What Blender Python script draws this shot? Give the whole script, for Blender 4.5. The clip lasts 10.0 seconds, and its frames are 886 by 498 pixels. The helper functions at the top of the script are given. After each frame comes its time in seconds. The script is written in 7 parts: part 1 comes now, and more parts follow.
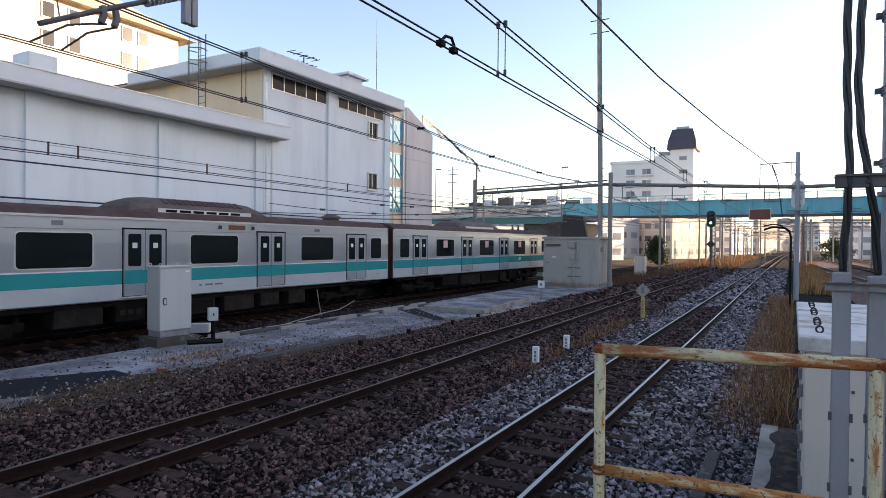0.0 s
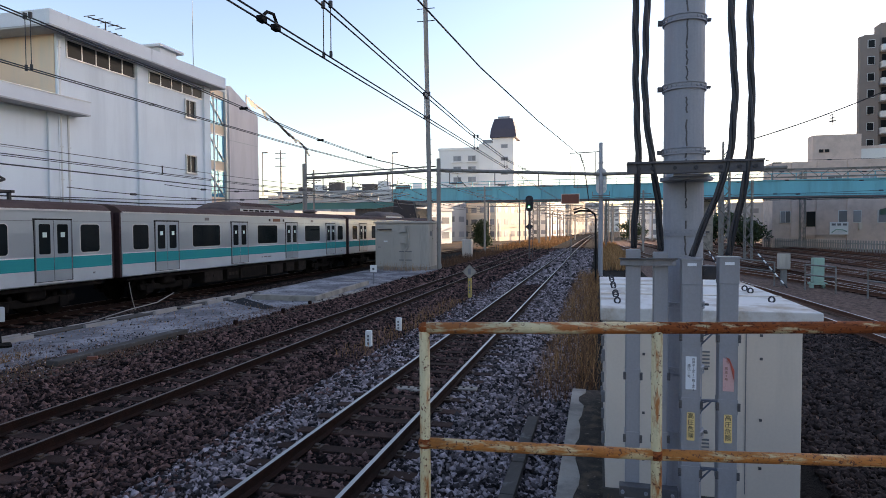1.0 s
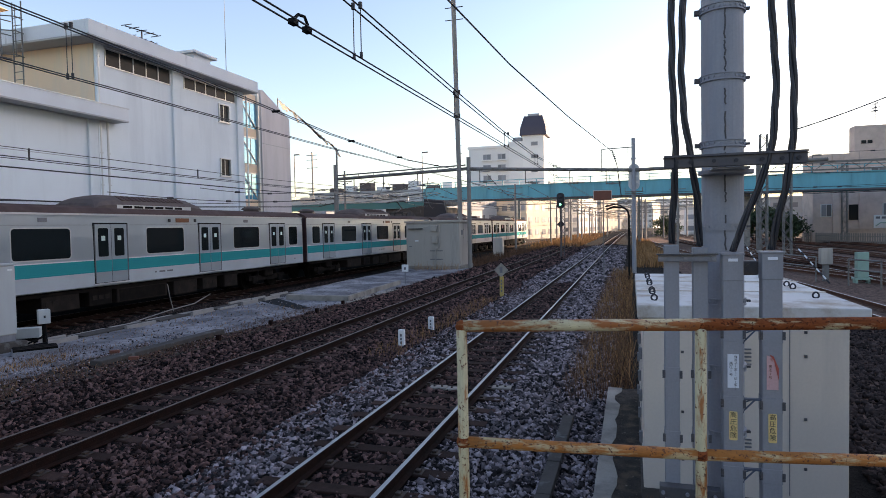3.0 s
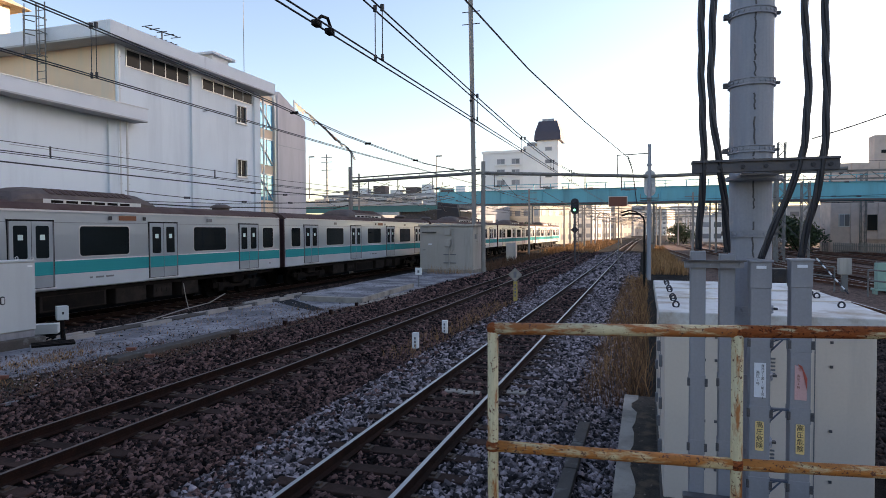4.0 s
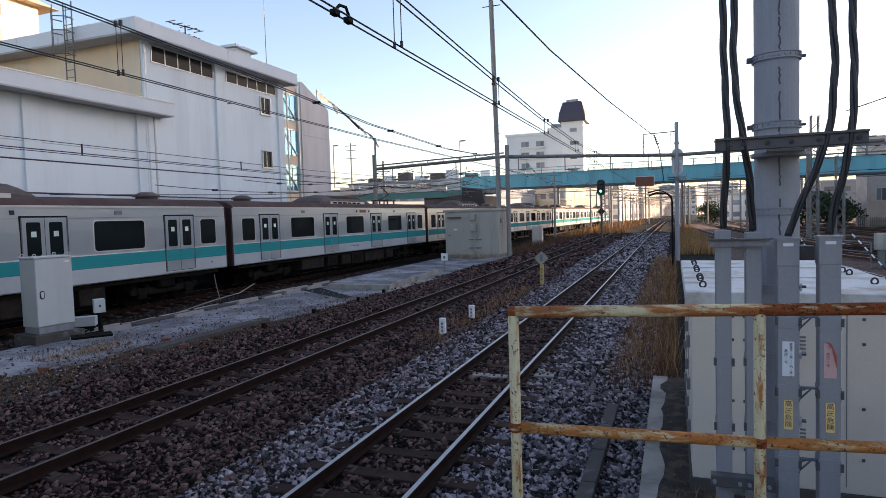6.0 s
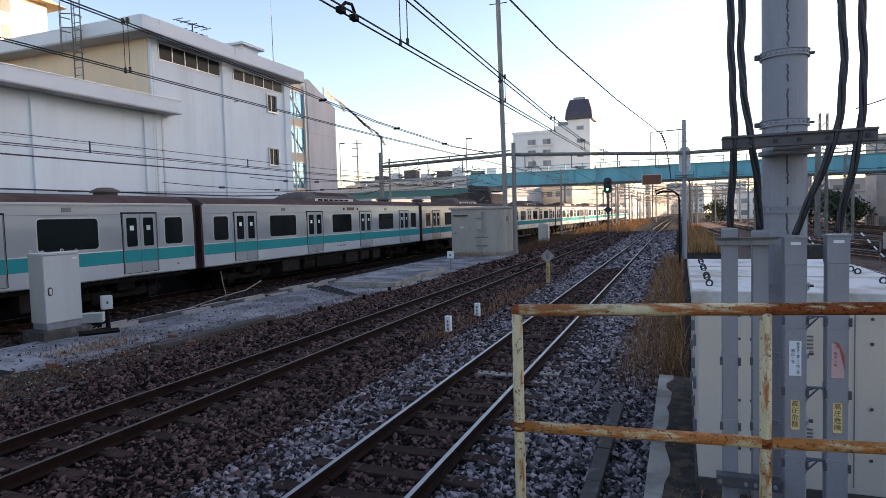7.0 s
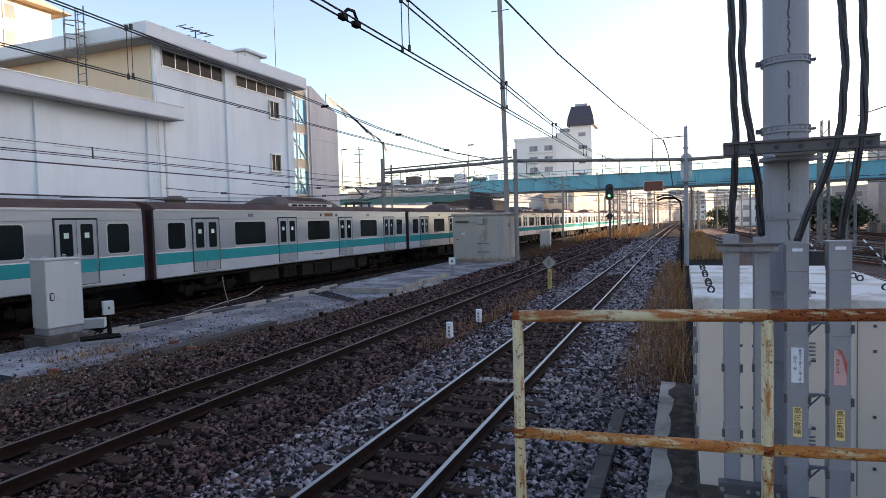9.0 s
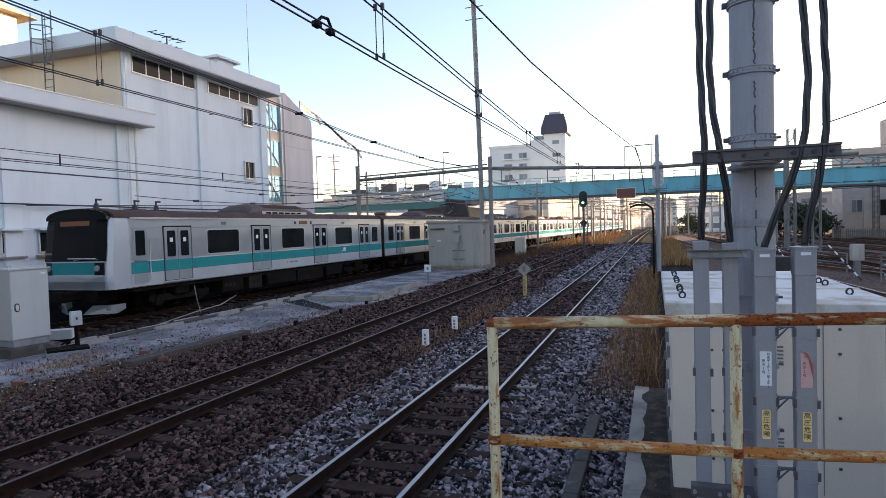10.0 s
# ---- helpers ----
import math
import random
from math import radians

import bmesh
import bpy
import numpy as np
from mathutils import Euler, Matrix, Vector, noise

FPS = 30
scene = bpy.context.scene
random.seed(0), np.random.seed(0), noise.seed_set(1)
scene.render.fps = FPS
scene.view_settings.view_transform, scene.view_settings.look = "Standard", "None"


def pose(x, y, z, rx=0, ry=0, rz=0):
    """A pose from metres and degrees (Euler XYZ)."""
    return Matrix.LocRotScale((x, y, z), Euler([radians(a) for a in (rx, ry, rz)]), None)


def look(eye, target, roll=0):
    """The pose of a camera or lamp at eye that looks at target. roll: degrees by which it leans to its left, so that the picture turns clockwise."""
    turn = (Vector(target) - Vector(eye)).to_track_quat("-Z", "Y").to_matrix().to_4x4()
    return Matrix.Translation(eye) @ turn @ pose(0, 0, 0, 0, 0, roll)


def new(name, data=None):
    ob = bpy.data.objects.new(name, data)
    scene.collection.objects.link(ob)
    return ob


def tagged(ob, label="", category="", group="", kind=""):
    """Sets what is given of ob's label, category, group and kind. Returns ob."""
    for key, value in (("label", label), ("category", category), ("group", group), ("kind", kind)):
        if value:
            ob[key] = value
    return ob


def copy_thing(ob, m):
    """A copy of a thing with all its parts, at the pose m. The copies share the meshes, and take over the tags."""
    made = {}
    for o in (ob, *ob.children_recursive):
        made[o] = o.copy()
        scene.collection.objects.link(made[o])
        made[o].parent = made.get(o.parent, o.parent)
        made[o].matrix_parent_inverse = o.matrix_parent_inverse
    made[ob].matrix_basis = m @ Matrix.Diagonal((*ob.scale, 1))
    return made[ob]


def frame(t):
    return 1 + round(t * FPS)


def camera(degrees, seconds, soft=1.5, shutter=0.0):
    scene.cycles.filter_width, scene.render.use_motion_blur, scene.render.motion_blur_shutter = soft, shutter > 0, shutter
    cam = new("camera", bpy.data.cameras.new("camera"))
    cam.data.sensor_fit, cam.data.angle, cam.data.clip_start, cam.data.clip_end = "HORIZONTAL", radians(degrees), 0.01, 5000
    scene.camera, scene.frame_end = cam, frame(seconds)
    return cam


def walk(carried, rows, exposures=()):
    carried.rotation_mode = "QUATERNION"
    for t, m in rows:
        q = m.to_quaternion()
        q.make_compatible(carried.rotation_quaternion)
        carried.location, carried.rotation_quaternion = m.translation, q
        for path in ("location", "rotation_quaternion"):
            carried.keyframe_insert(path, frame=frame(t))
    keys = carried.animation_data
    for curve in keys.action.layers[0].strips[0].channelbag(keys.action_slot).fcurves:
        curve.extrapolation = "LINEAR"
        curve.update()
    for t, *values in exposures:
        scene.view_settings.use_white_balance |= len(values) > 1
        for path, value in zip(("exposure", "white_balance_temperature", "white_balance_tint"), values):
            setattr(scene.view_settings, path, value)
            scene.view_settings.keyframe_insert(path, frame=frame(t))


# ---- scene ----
cam = camera(71.1, 10.0, soft=0.7)
PATH = [
    (0, (0.235, 0.261, 2.692), (-0.748, 2.003, 2.671), 0.5),
    (0.5, (0.248, 0.264, 2.685), (-0.414, 2.151, 2.642), -0.4),
    (1, (0.263, 0.276, 2.683), (-0.222, 2.215, 2.615), -0.3),
    (1.5, (0.257, 0.286, 2.682), (-0.212, 2.229, 2.605), -0.5),
    (2, (0.252, 0.288, 2.679), (-0.26, 2.219, 2.584), -1.3),
    (2.5, (0.255, 0.289, 2.679), (-0.296, 2.209, 2.596), -1.6),
    (4, (0.153, 0.285, 2.665), (-0.465, 2.187, 2.608), -0.2),
    (4.5, (0.131, 0.292, 2.661), (-0.485, 2.193, 2.58), -1.0),
    (5, (0.151, 0.279, 2.665), (-0.477, 2.175, 2.559), -1.9),
    (5.5, (0.176, 0.259, 2.668), (-0.491, 2.141, 2.566), -1.9),
    (7, (0.196, 0.276, 2.667), (-0.52, 2.14, 2.558), -1.6),
    (7.5, (0.195, 0.274, 2.668), (-0.523, 2.137, 2.553), -1.5),
    (8, (0.195, 0.277, 2.665), (-0.527, 2.139, 2.551), -1.5),
    (8.5, (0.197, 0.284, 2.662), (-0.526, 2.146, 2.559), -1.5),
    (9, (0.2, 0.28, 2.664), (-0.521, 2.143, 2.575), -1.5),
    (9.5, (0.202, 0.277, 2.665), (-0.497, 2.149, 2.588), -1.6),
    (10, (0.207, 0.274, 2.667), (-0.44, 2.165, 2.599), -1.7),
]
walk(cam, [(t, look(eye, at, roll)) for t, eye, at, roll in PATH],
     exposures=[(0, 1.66, 7850, 24), (0.6, 1.62, 7850, 24), (1.8, 1.5, 7850, 24), (5.6, 1.5, 7850, 24), (7.5, 1.6, 7850, 24), (10, 1.68, 7850, 24)])

# ---------------------------------------------------------------- world and sun
SUN_AZ, SUN_EL = radians(50), radians(12)
world = bpy.data.worlds.new("sky")
scene.world = world
world.use_nodes = True
wn = world.node_tree
wn.nodes.clear()
sky = wn.nodes.new("ShaderNodeTexSky")
sky.sky_type = "NISHITA"
sky.sun_disc = False
sky.sun_elevation, sky.sun_rotation = SUN_EL, SUN_AZ
sky.air_density, sky.dust_density, sky.ozone_density = 1.0, 0.9, 2.5
wbg = wn.nodes.new("ShaderNodeBackground")
wbg.inputs["Strength"].default_value = 0.15
wout = wn.nodes.new("ShaderNodeOutputWorld")
wn.links.new(sky.outputs[0], wbg.inputs[0])
wn.links.new(wbg.outputs[0], wout.inputs[0])
sun_data = bpy.data.lights.new("sun", "SUN")
sun_data.energy, sun_data.angle, sun_data.color = 4.6, radians(0.6), (1.0, 0.86, 0.66)
sun = new("sun", sun_data)
to_sun = Vector((math.sin(SUN_AZ) * math.cos(SUN_EL), math.cos(SUN_AZ) * math.cos(SUN_EL), math.sin(SUN_EL)))
sun.matrix_world = look(to_sun * 300, (0, 0, 0))


# ---------------------------------------------------------------- materials
def mat(name, base, rough=0.7, metal=0.0, var=0.25, scale=6.0, fine=60.0, bump=0.15, dist=0.01,
        second=None, second_at=0.55, second_scale=2.0, soft=0.1, island=0.0, streak=False, spec=0.5, obrand=0.0, stretch=None, speck=None, speck_at=0.6, speck_scale=70):
    """Surface with grain at two scales, a second colour for stains or wear, and fine relief."""
    m = bpy.data.materials.new(name)
    m.use_nodes = True
    nt = m.node_tree
    n, l = nt.nodes, nt.links
    b = n["Principled BSDF"]
    b.inputs["Roughness"].default_value = rough
    b.inputs["Metallic"].default_value = metal
    b.inputs["Specular IOR Level"].default_value = spec if rough < 0.8 else min(spec, 0.12)
    tc = n.new("ShaderNodeTexCoord")
    mp = n.new("ShaderNodeMapping")
    l.new(tc.outputs["Object"], mp.inputs[0])
    if stretch:
        mp.inputs["Scale"].default_value = stretch
    n1 = n.new("ShaderNodeTexNoise")
    n1.inputs["Scale"].default_value = scale
    n1.inputs["Detail"].default_value = 6
    n2 = n.new("ShaderNodeTexNoise")
    n2.inputs["Scale"].default_value = fine
    n2.inputs["Detail"].default_value = 4
    l.new(mp.outputs[0], n1.inputs[0])
    l.new(mp.outputs[0], n2.inputs[0])
    add = n.new("ShaderNodeMath")
    add.operation = "ADD"
    l.new(n1.outputs[0], add.inputs[0])
    l.new(n2.outputs[0], add.inputs[1])
    val = n.new("ShaderNodeMapRange")
    val.inputs["From Min"].default_value, val.inputs["From Max"].default_value = 0.6, 1.4
    val.inputs["To Min"].default_value, val.inputs["To Max"].default_value = 1 - var, 1 + var
    l.new(add.outputs[0], val.inputs[0])
    hue = n.new("ShaderNodeHueSaturation")
    hue.inputs["Color"].default_value = (*base, 1)
    col = hue.outputs[0]
    value = val.outputs[0]
    if island or obrand:
        if island:
            src = n.new("ShaderNodeNewGeometry").outputs["Random Per Island"]
        else:
            src = n.new("ShaderNodeObjectInfo").outputs["Random"]
        k = island or obrand
        r = n.new("ShaderNodeMapRange")
        r.inputs["To Min"].default_value, r.inputs["To Max"].default_value = 1 - k, 1 + k
        if island > 0.8:
            pw = n.new("ShaderNodeMath")
            pw.operation, pw.inputs[1].default_value = "POWER", 2.0
            l.new(src, pw.inputs[0])
            src, r.inputs["To Max"].default_value = pw.outputs[0], 1 + 1.7 * k
        l.new(src, r.inputs[0])
        mul = n.new("ShaderNodeMath")
        mul.operation = "MULTIPLY"
        l.new(r.outputs[0], mul.inputs[0])
        l.new(value, mul.inputs[1])
        value = mul.outputs[0]
    l.new(value, hue.inputs["Value"])
    if second:
        n3 = n.new("ShaderNodeTexNoise")
        n3.inputs["Scale"].default_value = second_scale
        n3.inputs["Detail"].default_value = 8
        n3.inputs["Roughness"].default_value = 0.65
        if streak:
            mp3 = n.new("ShaderNodeMapping")
            mp3.inputs["Scale"].default_value = (1, 1, 0.12)
            l.new(tc.outputs["Object"], mp3.inputs[0])
            l.new(mp3.outputs[0], n3.inputs[0])
        else:
            l.new(mp.outputs[0], n3.inputs[0])
        rp = n.new("ShaderNodeMapRange")
        rp.inputs["From Min"].default_value, rp.inputs["From Max"].default_value = second_at - soft, second_at + soft
        l.new(n3.outputs[0], rp.inputs[0])
        mix = n.new("ShaderNodeMix")
        mix.data_type = "RGBA"
        l.new(rp.outputs[0], mix.inputs["Factor"])
        l.new(col, mix.inputs["A"])
        mix.inputs["B"].default_value = (*second, 1)
        col = mix.outputs["Result"]
    if speck:
        n4 = n.new("ShaderNodeTexNoise")
        n4.inputs["Scale"].default_value = speck_scale
        n4.inputs["Detail"].default_value = 5
        n4.inputs["Roughness"].default_value = 0.7
        l.new(tc.outputs["Object"], n4.inputs[0])
        rs4 = n.new("ShaderNodeMapRange")
        rs4.inputs["From Min"].default_value, rs4.inputs["From Max"].default_value = speck_at - 0.025, speck_at + 0.025
        l.new(n4.outputs[0], rs4.inputs[0])
        mx4 = n.new("ShaderNodeMix")
        mx4.data_type = "RGBA"
        l.new(rs4.outputs[0], mx4.inputs["Factor"])
        l.new(col, mx4.inputs["A"])
        mx4.inputs["B"].default_value = (*speck, 1)
        col = mx4.outputs["Result"]
    l.new(col, b.inputs["Base Color"])
    if bump:
        bp = n.new("ShaderNodeBump")
        bp.inputs["Strength"].default_value = bump
        bp.inputs["Distance"].default_value = dist
        l.new(add.outputs[0], bp.inputs["Height"])
        l.new(bp.outputs[0], b.inputs["Normal"])
    return m


def glow(name, colour, strength):
    m = mat(name, colour, 0.4, bump=0)
    b = m.node_tree.nodes["Principled BSDF"]
    b.inputs["Emission Color"].default_value = (*colour, 1)
    b.inputs["Emission Strength"].default_value = strength
    return m


M_ground = mat("dry_earth", (0.075, 0.058, 0.044), 0.95, var=0.4, scale=1.5, fine=40, bump=0.6, dist=0.03, second=(0.15, 0.095, 0.052), second_at=0.56, second_scale=0.5)
# bed colour is near black: the shade in the stone gaps is painted in
M_bed_shade = mat("ballast_bed", (0.0058, 0.0042, 0.0038), 0.95, var=0.5, scale=14, fine=45, bump=1.0, dist=0.04, second=(0.011, 0.0072, 0.006), second_scale=1.2)
M_stone_b = mat("brown_ballast_stone", (0.088, 0.049, 0.043), 0.9, var=0.35, scale=20, fine=120, bump=0.5, island=0.93)
M_stone_g = mat("grey_ballast_stone", (0.190, 0.158, 0.163), 0.85, var=0.35, scale=20, fine=120, bump=0.5, island=0.92)
M_yardbed = mat("brown_yard_stone", (0.20, 0.122, 0.095), 0.95, var=0.5, scale=5, fine=30, bump=0.9, dist=0.04, second=(0.050, 0.034, 0.029), second_at=0.54, second_scale=6, soft=0.12)
M_yardrail = mat("rust_brown_yard_rail", (0.125, 0.058, 0.040), 0.8, 0.1, var=0.35, scale=6, fine=60, bump=0.3)
M_stone_d = mat("dark_ballast_stone", (0.050, 0.034, 0.030), 0.9, var=0.3, scale=20, fine=120, bump=0.3, island=0.75)
M_rust = mat("rusty_rail_side", (0.024, 0.0105, 0.0078), 0.85, 0.1, var=0.4, scale=9, fine=90, bump=0.4, second=(0.016, 0.009, 0.0075), second_scale=5)
M_shine = mat("polished_rail_head", (0.36, 0.35, 0.35), 0.42, 0.9, var=0.12, scale=5, fine=150, bump=0.05)
M_dull = mat("dull_rail_head", (0.125, 0.088, 0.074), 0.5, 0.6, var=0.25, scale=5, fine=150, bump=0.1)
M_sleeper = mat("weathered_sleeper", (0.054, 0.029, 0.023), 0.9, var=0.4, scale=5, fine=70, bump=0.5, second=(0.028, 0.016, 0.013), second_scale=3, obrand=0.35)
M_plate = mat("fastening_plate", (0.075, 0.055, 0.046), 0.7, 0.4, var=0.3, second=(0.09, 0.05, 0.03), second_scale=12)
M_asphalt = mat("worn_asphalt", (0.150, 0.145, 0.155), 0.92, var=0.3, scale=3, fine=130, bump=0.5, dist=0.006, second=(0.34, 0.33, 0.34), second_at=0.53, second_scale=0.7, soft=0.09, speck=(0.026, 0.024, 0.022), speck_at=0.60, speck_scale=7)
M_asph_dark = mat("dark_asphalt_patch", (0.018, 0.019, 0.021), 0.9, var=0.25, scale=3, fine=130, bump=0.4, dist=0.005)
M_conc = mat("weathered_concrete", (0.34, 0.305, 0.265), 0.9, var=0.2, scale=3, fine=80, bump=0.3, second=(0.18, 0.162, 0.145), second_at=0.55, second_scale=1.6)
M_conc_d = mat("dark_concrete", (0.085, 0.075, 0.068), 0.9, var=0.25, scale=4, fine=90, bump=0.4, second=(0.15, 0.147, 0.14), second_at=0.6, second_scale=3, soft=0.04)
M_steelbody = mat("brushed_stainless", (0.48, 0.535, 0.57), 0.30, 0.7, var=0.06, scale=1.2, fine=30, bump=0.03, dist=0.004, second=(0.44, 0.49, 0.52), second_scale=0.8, soft=0.25)
M_door = mat("stainless_door", (0.42, 0.465, 0.495), 0.30, 0.55, var=0.05, scale=2, fine=30, bump=0.02)
M_teal = mat("teal_band", (0.0, 0.25, 0.265), 0.6, var=0.06, scale=1, fine=40, bump=0.02, spec=0.06)
M_roof = mat("dusty_brown_roof", (0.092, 0.056, 0.050), 0.85, var=0.22, scale=2, fine=40, bump=0.2, second=(0.125, 0.082, 0.07), second_scale=1.2)
M_acgrey = mat("dusty_air_unit", (0.105, 0.076, 0.068), 0.75, var=0.2, scale=3, fine=50, bump=0.15, second=(0.14, 0.10, 0.085), second_scale=1.5)
M_glass = mat("dark_tinted_glass", (0.008, 0.012, 0.013), 0.05, var=0.1, scale=1, bump=0.0, spec=0.28)
M_black = mat("black_mask", (0.007, 0.008, 0.009), 0.10, var=0.1, scale=1, bump=0.0, spec=0.10)
M_under = mat("grimy_underframe", (0.0075, 0.0058, 0.0052), 0.85, 0.1, var=0.4, scale=5, fine=50, bump=0.3, second=(0.015, 0.011, 0.009), second_scale=3)
M_undbox = mat("dusty_equipment_box", (0.020, 0.0155, 0.0135), 0.85, var=0.35, scale=4, fine=50, bump=0.2, second=(0.036, 0.027, 0.022), second_at=0.58, second_scale=2.5)
M_rubber = mat("black_rubber", (0.012, 0.011, 0.011), 0.8, var=0.3, bump=0.2)
M_gang = mat("brown_bellows", (0.055, 0.032, 0.034), 0.8, var=0.3, bump=0.3)
M_lower = mat("pale_lower_panel", (0.50, 0.55, 0.585), 0.4, 0.3, var=0.06, scale=1.5, fine=30, bump=0.03, second=(0.44, 0.48, 0.51), second_scale=1.0, soft=0.2)
M_white = mat("white_marking", (0.75, 0.76, 0.75), 0.5, var=0.06, bump=0.03)
M_green = mat("pale_sticker", (0.60, 0.72, 0.65), 0.5, var=0.1, bump=0)
M_amber = glow("amber_display", (0.11, 0.040, 0.018), 0.10)
M_mark = mat("grey_lettering_bar", (0.16, 0.16, 0.17), 0.6, bump=0)
M_bwall = mat("white_rendered_wall", (0.78, 0.825, 0.85), 0.88, var=0.045, scale=0.7, fine=30, bump=0.12, dist=0.006, second=(0.65, 0.69, 0.715), second_at=0.62, second_scale=0.9, soft=0.16, streak=True)
M_bfascia = mat("grey_parapet_paint", (0.74, 0.755, 0.775), 0.85, var=0.06, scale=1, fine=30, bump=0.1, second=(0.46, 0.46, 0.47), second_at=0.69, second_scale=1.7, soft=0.05, streak=True)
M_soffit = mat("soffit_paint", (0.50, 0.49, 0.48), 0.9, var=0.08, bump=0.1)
# cream render, pushed to orange for light bounced onto the tall wing's side
M_cream_warm = mat("cream_render_warm_bounce", (0.88, 0.66, 0.47), 0.88, var=0.05, scale=0.8, fine=30, bump=0.1, second=(0.70, 0.62, 0.50), second_at=0.62, second_scale=1, soft=0.12, streak=True)
M_frame = mat("aluminium_frame", (0.62, 0.62, 0.61), 0.45, 0.5, var=0.06, bump=0.02)
M_bglass = mat("building_glass", (0.014, 0.016, 0.018), 0.28, var=0.1, bump=0.0, spec=0.12)
M_blueglass = mat("sky_blue_glass", (0.10, 0.36, 0.52), 0.05, 0.3, var=0.1, scale=0.5, bump=0.0)
M_teal_girder = mat("faded_teal_girder", (0.095, 0.42, 0.50), 0.6, var=0.08, scale=0.6, fine=20, bump=0.05, second=(0.085, 0.32, 0.38), second_scale=0.5, streak=True)
M_green_girder = mat("dark_green_girder", (0.05, 0.20, 0.19), 0.6, var=0.1, scale=0.6, bump=0.05)
M_pole = mat("galvanised_grey_paint", (0.33, 0.34, 0.37), 0.6, 0.15, var=0.10, scale=2.5, fine=60, bump=0.08, second=(0.26, 0.28, 0.315), second_scale=4, streak=True)
M_duct = mat("grey_duct_paint", (0.270, 0.268, 0.288), 0.55, 0.1, var=0.10, scale=3, fine=60, bump=0.06, second=(0.19, 0.192, 0.21), second_scale=3, streak=True)
M_tie = mat("blue_grey_bracket_paint", (0.085, 0.105, 0.15), 0.5, 0.3, var=0.15, scale=8, bump=0.05)
M_bar = mat("dark_steel_channel", (0.085, 0.085, 0.095), 0.6, 0.4, var=0.2, scale=5, bump=0.1, second=(0.13, 0.115, 0.11), second_scale=4)
M_cable = mat("dark_cable_sheath", (0.013, 0.014, 0.020), 0.45, var=0.3, scale=8, bump=0.1)
M_wire = mat("overhead_wire", (0.050, 0.047, 0.050), 0.5, 0.5, var=0.2, bump=0)
M_steel = mat("weathered_gantry_steel", (0.22, 0.215, 0.205), 0.7, 0.3, var=0.2, scale=2, fine=30, bump=0.1, second=(0.14, 0.12, 0.10), second_scale=2)
M_gmast = mat("concrete_mast", (0.29, 0.27, 0.25), 0.85, var=0.15, scale=2, bump=0.15)
M_hut = mat("beige_hut_paint", (0.43, 0.39, 0.34), 0.75, var=0.06, scale=1.5, fine=40, bump=0.06, second=(0.27, 0.255, 0.235), second_at=0.60, second_scale=1.6, streak=True)
M_cab = mat("pale_grey_cabinet", (0.52, 0.545, 0.545), 0.5, var=0.05, scale=2, fine=40, bump=0.03, second=(0.44, 0.46, 0.46), second_scale=2, streak=True, soft=0.2)
M_cabside = mat("beige_cabinet_side", (0.44, 0.43, 0.39), 0.6, var=0.05, scale=2, bump=0.03)
M_boxw = mat("grey_white_cubicle", (0.64, 0.55, 0.47), 0.55, var=0.05, scale=1.6, fine=40, bump=0.04, second=(0.49, 0.435, 0.385), second_at=0.6, second_scale=1.5, streak=True)
M_boxtop = mat("white_cubicle_roof", (0.60, 0.58, 0.555), 0.7, var=0.06, scale=2, fine=40, bump=0.06, second=(0.36, 0.28, 0.21), second_at=0.57, second_scale=2.4, soft=0.09)
M_railpaint = mat("rust_eaten_cream_paint", (0.54, 0.45, 0.27), 0.65, var=0.22, scale=8, fine=90, bump=0.45, dist=0.004, second=(0.33, 0.095, 0.016), second_at=0.475, second_scale=15, soft=0.05, stretch=(0.30, 1.0, 1.6), speck=(0.10, 0.028, 0.012), speck_at=0.60, speck_scale=60)
M_midrust = mat("orange_rust_over_cream", (0.40, 0.130, 0.022), 0.7, 0.05, var=0.35, scale=10, fine=90, bump=0.5, dist=0.004, second=(0.55, 0.43, 0.24), second_at=0.555, second_scale=14, soft=0.05, stretch=(0.28, 1.0, 1.6), speck=(0.11, 0.030, 0.012), speck_at=0.585, speck_scale=60)
M_postpaint = mat("rust_streaked_cream_post", (0.54, 0.45, 0.27), 0.65, var=0.22, scale=8, fine=90, bump=0.45, dist=0.004, second=(0.34, 0.105, 0.018), second_at=0.565, second_scale=20, soft=0.05, stretch=(1.4, 1.4, 0.28), speck=(0.12, 0.034, 0.012), speck_at=0.605, speck_scale=52)
M_railrust = mat("deep_rust", (0.24, 0.062, 0.020), 0.8, 0.1, var=0.4, scale=10, fine=90, bump=0.6, dist=0.004, second=(0.50, 0.40, 0.24), second_at=0.60, second_scale=16, soft=0.04, stretch=(0.3, 1.0, 1.6), speck=(0.09, 0.022, 0.010), speck_at=0.57, speck_scale=60)
M_yellow = mat("yellow_label", (0.82, 0.58, 0.25), 0.6, var=0.06, scale=12, bump=0.03)
M_label = mat("white_label", (0.70, 0.72, 0.76), 0.5, var=0.05, scale=12, bump=0.02)
M_pink = mat("faded_pink_label", (0.62, 0.36, 0.35), 0.6, var=0.08, scale=12, bump=0.05, second=(0.42, 0.10, 0.07), second_at=0.66, second_scale=14)
M_ink = mat("black_ink", (0.022, 0.022, 0.028), 0.6, bump=0)
M_dkgreen = mat("pale_green_paint", (0.25, 0.40, 0.33), 0.6, var=0.1, bump=0.05)
M_greenlamp = glow("green_signal_lamp", (0.03, 1.0, 0.42), 2.2)
